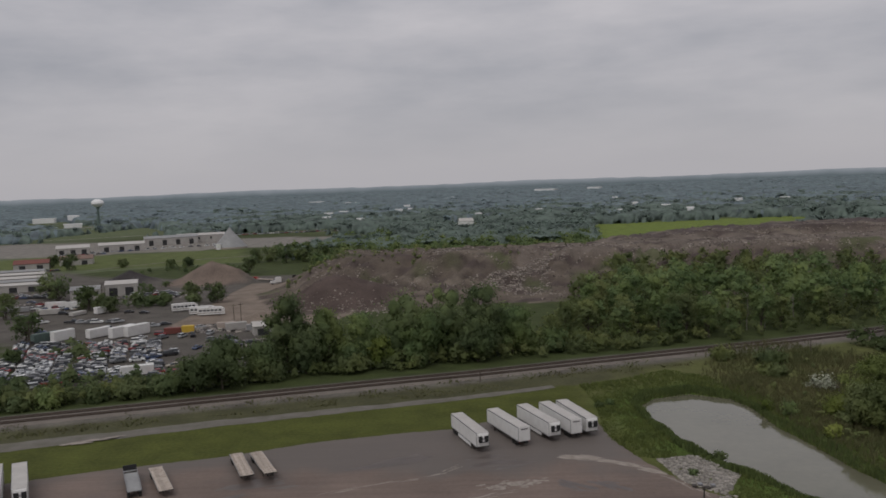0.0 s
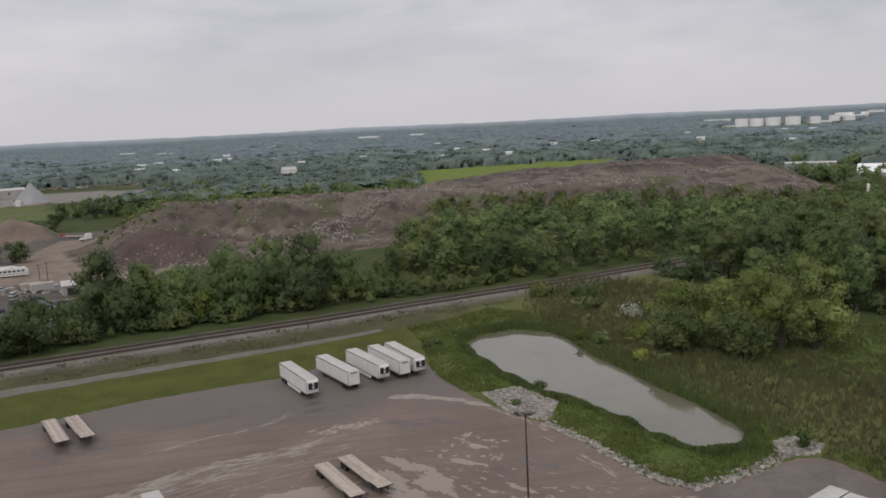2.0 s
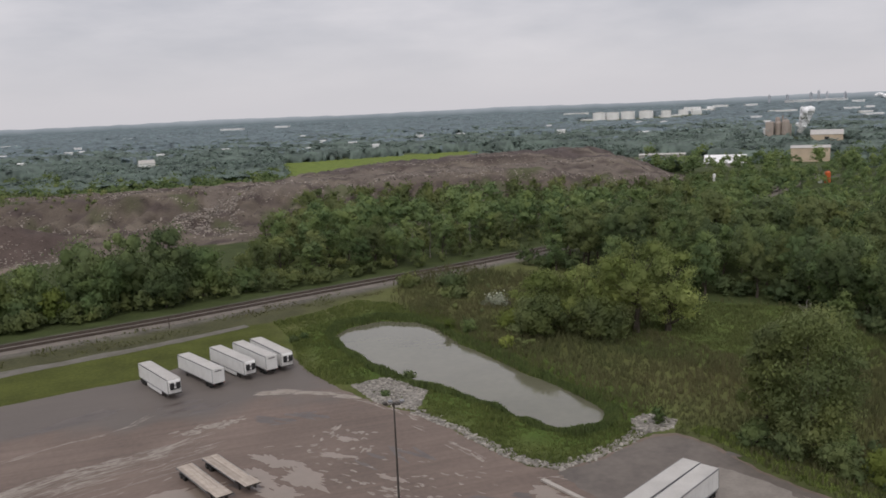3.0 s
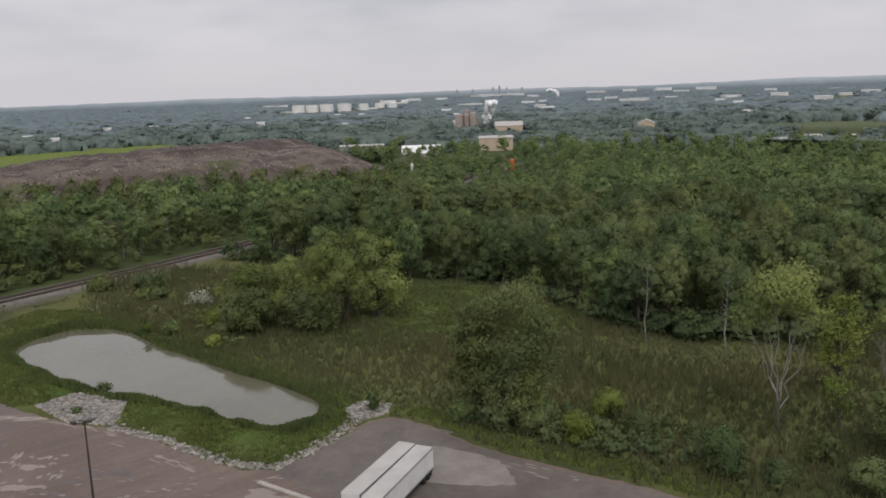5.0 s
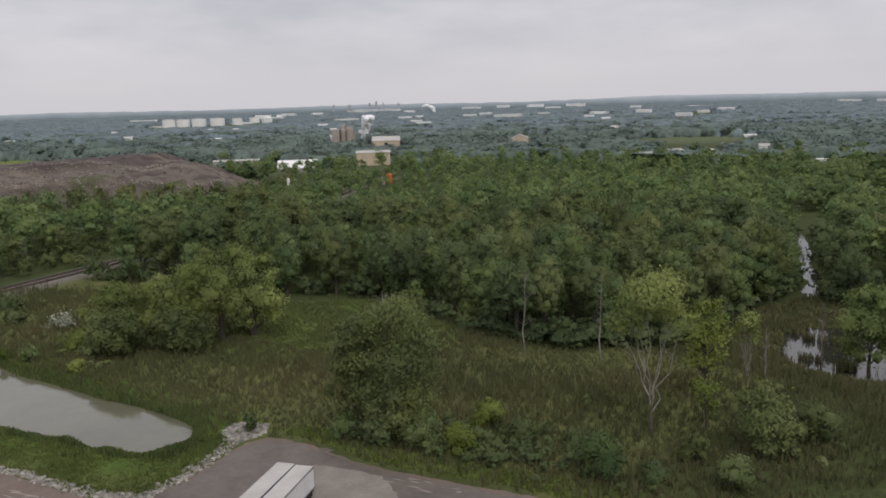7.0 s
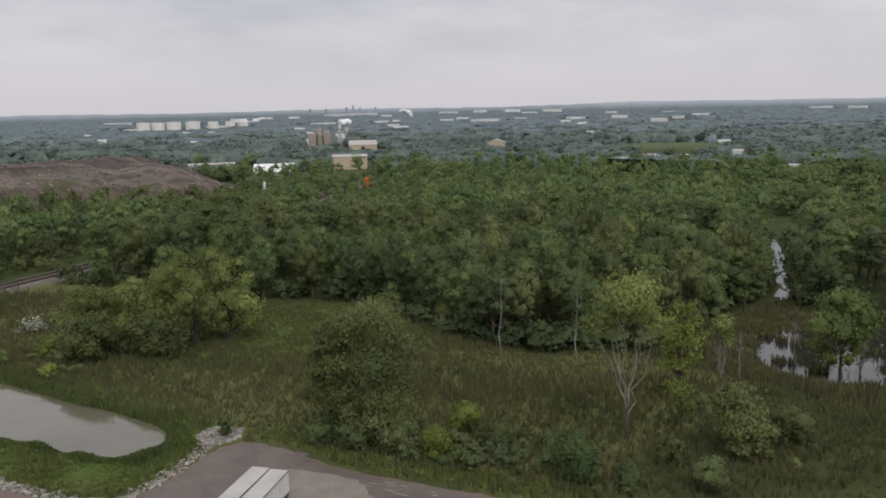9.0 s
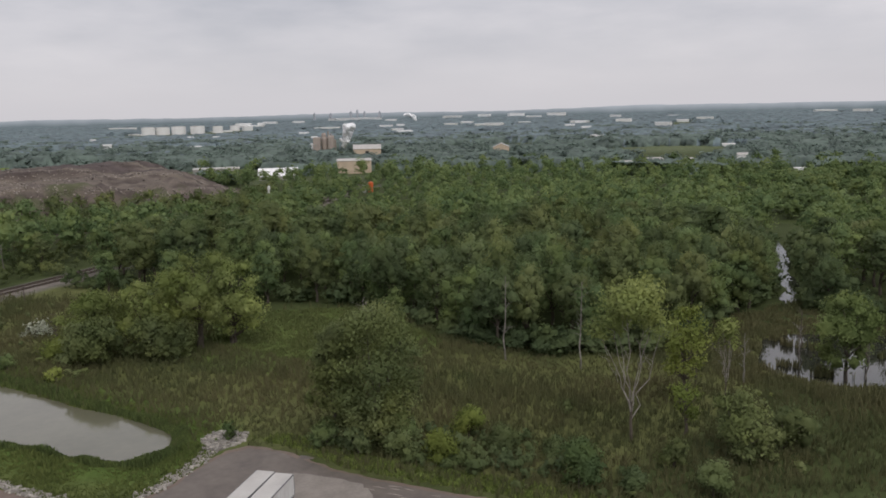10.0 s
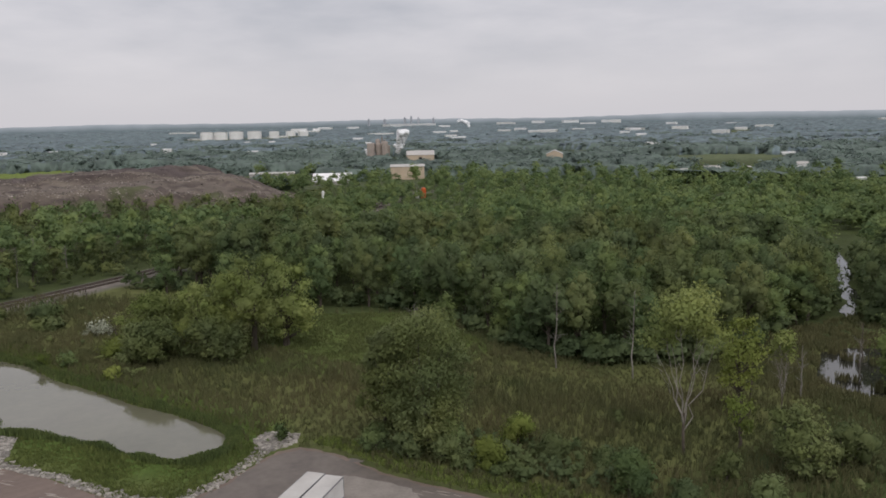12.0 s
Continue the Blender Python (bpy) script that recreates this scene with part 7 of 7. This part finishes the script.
# ---- buildings ----
def building(name, x, y, turn, L, W, H, wall, roof, label, category="building", ridge=1.5, doors=0, windows=0, group=""):
    """A shed: thick walls, a pitched roof with eaves, and doors and windows set on its long faces."""
    t = root(name, label, category, group, m=pose(x, y, 0.0, 0, 0, turn))
    for s in (-1, 1):
        part("wall", box(-L / 2, L / 2, min(s * W / 2, s * (W / 2 - 0.25)), max(s * W / 2, s * (W / 2 - 0.25)), -0.2, H), wall, t)
        part("wall", prism([(-W / 2 + 0.26, -0.2), (W / 2 - 0.26, -0.2), (W / 2 - 0.26, H), (0, H + ridge * 0.95), (-W / 2 + 0.26, H)], -0.12, 0.12), wall, t).matrix_basis = pose(s * (L / 2 - 0.13), 0, 0, 0, 0, 90)
    e = 0.4
    for s in (-1, 1):
        bm = bmesh.new()
        p = [(-L / 2 - e, s * (W / 2 + e), H - ridge * 2 * e / W), (L / 2 + e, s * (W / 2 + e), H - ridge * 2 * e / W), (L / 2 + e, 0, H + ridge), (-L / 2 - e, 0, H + ridge)]
        lo = [bm.verts.new((a, b, c + 0.02)) for a, b, c in p]
        hi = [bm.verts.new((a, b, c + 0.22)) for a, b, c in p]
        bm.faces.new(lo), bm.faces.new(hi)
        for i in range(4):
            bm.faces.new((lo[i], lo[(i + 1) % 4], hi[(i + 1) % 4], hi[i]))
        part("roof", bm, roof, t)
    for s in (-1, 1):
        for k in range(doors):
            xx = -L / 2 + L * (k + 0.5) / doors
            dw = min(4.2, L / doors * 0.6)
            # flat dark panel; the shade inside the bay is painted in its colour
            part("door", box(xx - dw / 2, xx + dw / 2, s * (W / 2 + 0.003), s * (W / 2 + 0.06), 0, H * 0.72), M_DARK, t)
        for k in range(windows):
            xx = -L / 2 + L * (k + 0.5) / windows + (L / windows * 0.3)
            part("window", box(xx - 0.8, xx + 0.8, s * (W / 2 + 0.003), s * (W / 2 + 0.05), H * 0.45, H * 0.75), M_GLASS, t)
    return t


building("yard_shed", -203, 431, 18, 14, 10, 5.6, M_WALL, M_GREYROOF, "grey weathered metal shed in the salvage yard", doors=1, windows=2)
building("yard_shed", -191, 448, 18, 16, 11, 6.2, M_WALL, M_WHITE_ROOF, "metal shed with a pale roof in the yard", doors=2)
building("scrap_shed", -82, 312, 20, 7, 6, 3.4, M_WALL, M_WHITE_ROOF, "small shed with a pale pink-white roof", ridge=1.3, doors=1)
for k, (x, y, L, W, H, rf) in enumerate(((-262, 478, 30, 9, 4.0, M_WHITE_ROOF), (-268, 496, 28, 8, 4.2, M_GREYROOF), (-278, 516, 32, 8, 4.2, M_WHITE_ROOF), (-292, 538, 32, 9, 4.4, M_WHITE_ROOF), (-303, 562, 30, 8, 4.2, M_GREYROOF))):
    building("low_shed", x - 4, y, 16, L, W, H, M_WALL, rf, "long low shed with a pale roof", ridge=0.9, doors=3, group="long low sheds")
M_REDROOF = mat("faded_red_roof", (0.2, 0.075, 0.06), (0.15, 0.06, 0.05), rough=0.7, scale=0.3)
building("red_roofed_barn", -332, 625, 20, 24, 14, 4.5, M_WALL, M_REDROOF, "low barn with a faded red roof", ridge=2.5, doors=2)
building("red_roofed_barn", -312, 655, 20, 24, 14, 4.5, M_WALL, mat("brown_roof", (0.22, 0.15, 0.12), (0.17, 0.12, 0.1), scale=0.3), "low barn with a brown roof", ridge=2.5, doors=2)
building("office_shed", -366, 764, 22, 28, 14, 6.2, M_WALL, M_WHITE_ROOF, "white-roofed metal building with bays", ridge=2.4, doors=3)
building("equipment_shed", -331, 788, 22, 40, 16, 6.5, M_WALL, M_WHITE_ROOF, "long pale metal equipment building", ridge=2.0, doors=3)
building("warehouse", -312, 866, 22, 52, 24, 7.2, M_WALL, M_GREYROOF, "large warehouse with dark open bays", ridge=1.8, doors=4)
building("warehouse", -288, 888, 22, 48, 22, 7.4, M_WALL, M_WHITE_ROOF, "large warehouse with a long white roof", ridge=1.6, windows=4)
building("white_barn", -10, 1040, 12, 17, 12, 4.6, M_TANK, M_WHITE_ROOF, "white barn alone among trees", ridge=3.4)


def build_cone():
    t = root("cone_store", "pale grey conical salt storage tent", "storage cone", m=pose(-225, 776, 0))
    part("skirt", lathe([(15.2, -0.2), (15.2, 1.4), (15.0, 1.45)], 40), M_TAN, t)
    part("cone", lathe([(15.05, 1.452), (10.2, 7.2), (5.2, 13.0), (0.9, 18.1), (0.05, 18.9)], 40), M_GREYROOF, t)
    part("door_frame", box(-8.5, -4.5, -15.6, -12.2, 0, 5.0, 0.1), M_WHITE, t, "white framed doorway")


build_cone()


def build_water_tower():
    t = root("water_tower", "white spheroid water tower on a single stem", "water tower", m=pose(-595, 1340, 0))
    # Grey-green stem colour stands in for the haze that hides it.
    part("stem", lathe([(5.5, 0), (2.6, 5), (1.9, 14), (1.9, 30), (3.2, 33)], 24), M_GREENBOX, t)
    part("tank", lathe([(3.2, 33), (7.0, 35), (9.6, 38), (9.8, 40), (8.4, 43), (4.5, 45), (0.3, 45.6)], 32), M_TANK, t)


build_water_tower()


# ---- industry to the east ----
def build_tank(x, y, r, h):
    t = root("storage_tank", "large white cylindrical fuel storage tank", "storage tank", "tank farm", m=pose(x, y, 0))
    part("shell", lathe([(r, 0), (r, h), (r - 0.1, h + 0.05)], 40), M_TANK, t)
    part("roof", lathe([(r + 0.15, h + 0.06), (r + 0.15, h + 0.3), (r * 0.5, h + r * 0.07), (0.2, h + r * 0.09)], 40), M_WHITE_ROOF, t)
    part("stair", box(r, r + 0.5, -1.2, 1.2, 0, h * 0.98), M_STEEL, t)


for x, y, r, h in ((1143, 2075, 17, 20), (1178, 2065, 18, 19), (1213, 2045, 18.5, 20), (1250, 2014, 18.5, 20), (1324, 2033, 13.5, 18), (1494, 2204, 14.5, 15), (1540, 2218, 8.5, 14)):
    build_tank(x, y, r, h)


def build_plant():
    t = root("concrete_plant", "tan concrete silos of a works beneath a steam plume", "industrial plant", m=pose(717, 847, 0, 0, 0, 48))
    for k, (xx, yy, r, h) in enumerate(((-14, 0, 4.2, 21), (-5, 0, 4.2, 21), (-9, 8, 4.0, 19), (5, 2, 3.2, 16), (-1, 9, 3.0, 24))):
        bm = lathe([(r, 0), (r, h - 2), (r * 0.8, h), (0.3, h + 0.6)], 20)
        bmesh.ops.translate(bm, verts=bm.verts, vec=(xx, yy, 0))
        part("silo", bm, M_TAN, t)
    part("gantry", box(-16, 8, -1.2, 1.2, 21.4, 23.4, 0.1), M_GREYROOF, t)
    part("hopper_house", box(8, 18, -6, 6, 0, 15, 0.1), M_TAN, t)
    part("bin_house", box(-20, 8, 13, 22, 0, 19, 0.1), M_TAN, t)
    part("stack", tube((12, 4, 0), (12, 4, 26), 1.4, 1.1, 14), M_PALE, t)


build_plant()
M_STEAM.node_tree.nodes["Principled BSDF"].inputs["Alpha"].default_value = 0.9


def build_steam(x, y, z, h, w, lean, seed, label):
    rg = np.random.RandomState(seed)
    bm = bmesh.new()
    for k in range(140):
        t = rg.uniform(0, 1) ** 0.8
        c = Vector((x + lean[0] * t * t + rg.normal() * w * (0.12 + 0.35 * t), y + lean[1] * t * t + rg.normal() * w * (0.12 + 0.35 * t), z + h * t + rg.normal() * 1.0))
        r = w * (0.16 + 0.3 * t) * rg.uniform(0.4, 1.1)
        got = bmesh.ops.create_icosphere(bm, subdivisions=2, radius=r, matrix=Matrix.Translation(c))
        for vt in got["verts"]:
            d = (vt.co - c).normalized()
            vt.co = c + d * r * (1 + 0.35 * noise.noise(vt.co * (2.2 / r)))
    for f in bm.faces:
        f.smooth = True
    tagged(part("steam_plume", bm, M_STEAM), label, "steam", kind="stuff")


build_steam(731, 838, 3, 30, 8.5, (6, -5), 801, "white steam plume rising from the works")
build_steam(2310, 2240, 4, 30, 12, (-24, 18), 802, "small far white steam plume")
building("works_hall", 667, 726, -42, 31, 20, 8.5, M_BEIGE, M_WHITE_ROOF, "beige metal works hall with a pale roof", ridge=4.5, doors=1)
building("works_hall", 481, 540, -42, 28, 18, 10.5, M_BEIGE, M_WHITE_ROOF, "tall beige metal hall with a white roof", ridge=1.5)
building("flat_hall", 412, 552, -38, 30, 30, 2.8, M_WALL, M_TANK, "wide low hall with a bright white roof", ridge=5.4)
building("flat_hall", 431, 668, -33, 40, 14, 3.0, M_WALL, M_WHITE_ROOF, "long low white-roofed sheds", ridge=1.0)
building("flat_hall", 380, 600, -35, 20, 12, 3.4, M_WALL, M_GREYROOF, "low grey-roofed shed among the trees", ridge=1.0)
building("house", 764, 609, 38, 24, 18, 7.5, M_BEIGE, M_WHITE_ROOF, "large beige gabled building in the woods", ridge=4.0, windows=4)
for k, (x, y, L, H) in enumerate(((631, 416, 7, 3.2), (627, 370, 11, 3.8), (671, 367, 13, 4.0), (685, 346, 14, 3.4), (720, 310, 9, 6.5), (723, 527, 9, 3.4), (640, 402, 6, 3.0), (660, 372, 7, 3.4), (800, 300, 10, 4))):
    building("house", x, y, -60 + 9 * (k % 4), L, L * 0.75, H, M_TANK, M_WHITE_ROOF, "small white house half hidden in the woods", ridge=1.6, windows=2, group="small houses in the woods")


def build_silo_pair():
    t = root("orange_tank", "orange-red and white upright tank by the works", "tank", m=pose(372, 403, 0))
    part("tank", lathe([(1.7, 0), (1.7, 5.8), (1.1, 6.5), (0.2, 6.7)], 24), M_ORANGE, t)
    part("white_tank", lathe([(1.1, 0), (1.1, 4.4), (0.7, 5.0), (0.2, 5.2)], 24), M_WHITE, t).matrix_basis = pose(-4.0, 1.5, 0)


build_silo_pair()
t = root("white_silo", "slim white silo half hidden by trees", "silo", m=pose(303, 416, 0))
part("shell", lathe([(0.8, 0), (0.8, 8.2), (0.45, 8.8), (0.1, 9.0)], 20), M_TANK, t)


M_FARWALL = mat("far_pale_siding", (0.78, 0.78, 0.77), (0.68, 0.68, 0.67), rough=0.7, scale=0.03)


def far_shed(x, y, L, H, turn, label="long white warehouse roof far across the woods"):
    t = root("far_warehouse", label, "warehouse", "far warehouses", m=pose(x, y, 0, 0, 0, turn))
    part("wall", box(-L / 2, L / 2, -L * 0.2, L * 0.2, 0, H - 1.2), M_FARWALL, t)
    part("roof", prism([(-L * 0.21, H - 1.2), (L * 0.21, H - 1.2), (L * 0.21, H - 0.6), (0, H), (-L * 0.21, H - 0.6)], -L / 2 - 1, L / 2 + 1), M_TANK, t).matrix_basis = pose(0, 0, 0, 0, 0, 90)


SHEDS_EAST = [(1653, 1969, 90, 7), (1862, 1524, 94, 10), (2070, 1559, 42, 10), (2203, 1452, 67, 8.5), (1786, 953, 33, 9), (1214, 768, 27, 5), (937, 968, 28, 4), (3137, 2796, 109, 21), (3238, 2679, 74, 26), (3333, 2560, 95, 27),
                   (3447, 2404, 113, 25), (2806, 3129, 300, 22), (1510, 1339, 30, 5), (1839, 2630, 129, 9), (3824, 1285, 110, 14), (1604, 3100, 120, 9)]
SHEDS_NORTH = [(-839, 1649, 50, 12), (-800, 1690, 26, 16), (-654, 1376, 34, 9), (549, 1527, 19, 5), (410, 1744, 7, 8), (482, 1464, 8, 5),
                   (640, 1500, 16, 6), (-300, 2100, 40, 12), (-60, 2300, 30, 12), (250, 2900, 90, 17), (420, 2950, 60, 17), (-420, 2300, 50, 13), (560, 1900, 18, 9), (1150, 2110, 90, 5), (1380, 2100, 70, 6)]
SHEDS_WORKS = [(1832, 1482, 62, 13), (1142, 720, 20, 6), (1778, 949, 44, 13), (2071, 1196, 30, 9), (2206, 1119, 38, 9), (2505, 1197, 62, 10), (630, 229, 8, 5), (969, 434, 16, 5), (850, 299, 9, 5), (2900, 1500, 80, 12), (1900, 1700, 46, 11), (1480, 1500, 36, 8)]
fr = random.Random(811)
SCATTERED = []
for k in range(18):
    a, r = radians(fr.uniform(34, 80)), fr.uniform(1500, 3600)
    SCATTERED.append((r * math.sin(a), r * math.cos(a), fr.uniform(14, 34) * r / 1500, 11.5 + r * 0.0022))
for k in range(22):
    a, r = radians(fr.uniform(-12, 40)), fr.uniform(1050, 1800)
    SCATTERED.append((r * math.sin(a), r * math.cos(a), fr.uniform(9, 16), fr.uniform(12.5, 14.5)))
for x, y, L, H in SHEDS_EAST + SHEDS_NORTH + SHEDS_WORKS + SCATTERED:
    far_shed(x, y, L * 0.8, H * 0.8, -math.degrees(math.atan2(x, y)) + 25 * math.sin(x * 0.37))


# haze painted into the tower tone: pale blue-grey
M_SKYLINE = mat("far_tower_haze_grey", (0.4, 0.42, 0.45), (0.35, 0.37, 0.4), rough=0.9, scale=0.01)
for x, y, w, h in ((2855, 3215, 10, 50), (2880, 3195, 8, 57), (2905, 3170, 9, 48), (2960, 3120, 10, 46), (2720, 3330, 9, 45), (2780, 3280, 12, 43)):
    t = root("far_tower", "hazy grey tower on the far skyline", "tower", "far skyline towers", m=pose(x, y, 0, 0, 0, 20))
    part("shaft", box(-w / 2, w / 2, -w / 2, w / 2, 0, h - 6), M_SKYLINE, t)
    part("crown", box(-w / 4, w / 4, -w / 4, w / 4, h - 6, h), M_SKYLINE, t)


# ---- the distance behind everything, blue haze painted as a glowing ramp ----
def build_backdrop():
    m = bpy.data.materials.new("hazy_distance")
    m.use_nodes = True
    nt, ln = m.node_tree.nodes, m.node_tree.links
    nt.clear()
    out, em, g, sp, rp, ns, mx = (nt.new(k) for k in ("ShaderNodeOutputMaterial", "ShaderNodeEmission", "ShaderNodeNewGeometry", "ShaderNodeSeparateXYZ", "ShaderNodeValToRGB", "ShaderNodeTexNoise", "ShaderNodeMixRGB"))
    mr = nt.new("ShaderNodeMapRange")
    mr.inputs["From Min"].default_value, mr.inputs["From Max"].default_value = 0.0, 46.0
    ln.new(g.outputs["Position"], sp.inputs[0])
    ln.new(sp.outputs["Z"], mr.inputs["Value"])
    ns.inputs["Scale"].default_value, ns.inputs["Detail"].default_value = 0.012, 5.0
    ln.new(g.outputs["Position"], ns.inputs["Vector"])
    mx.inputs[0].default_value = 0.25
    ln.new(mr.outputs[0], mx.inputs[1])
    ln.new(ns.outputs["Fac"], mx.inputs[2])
    # haze painted as a ramp, paler towards the top; the strip itself glows
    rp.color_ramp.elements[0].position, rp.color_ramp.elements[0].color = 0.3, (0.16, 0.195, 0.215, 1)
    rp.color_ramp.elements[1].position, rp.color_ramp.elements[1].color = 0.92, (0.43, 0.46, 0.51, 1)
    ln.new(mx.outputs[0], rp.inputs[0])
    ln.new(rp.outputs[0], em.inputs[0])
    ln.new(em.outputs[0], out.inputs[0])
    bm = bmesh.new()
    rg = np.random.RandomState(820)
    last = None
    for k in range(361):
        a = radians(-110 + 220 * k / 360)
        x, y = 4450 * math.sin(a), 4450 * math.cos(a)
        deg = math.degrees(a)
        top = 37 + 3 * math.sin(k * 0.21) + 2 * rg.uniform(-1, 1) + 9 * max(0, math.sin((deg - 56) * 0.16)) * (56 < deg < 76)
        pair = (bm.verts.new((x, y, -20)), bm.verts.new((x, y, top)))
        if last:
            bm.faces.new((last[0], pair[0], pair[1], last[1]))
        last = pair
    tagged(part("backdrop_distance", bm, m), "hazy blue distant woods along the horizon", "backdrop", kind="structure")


build_backdrop()
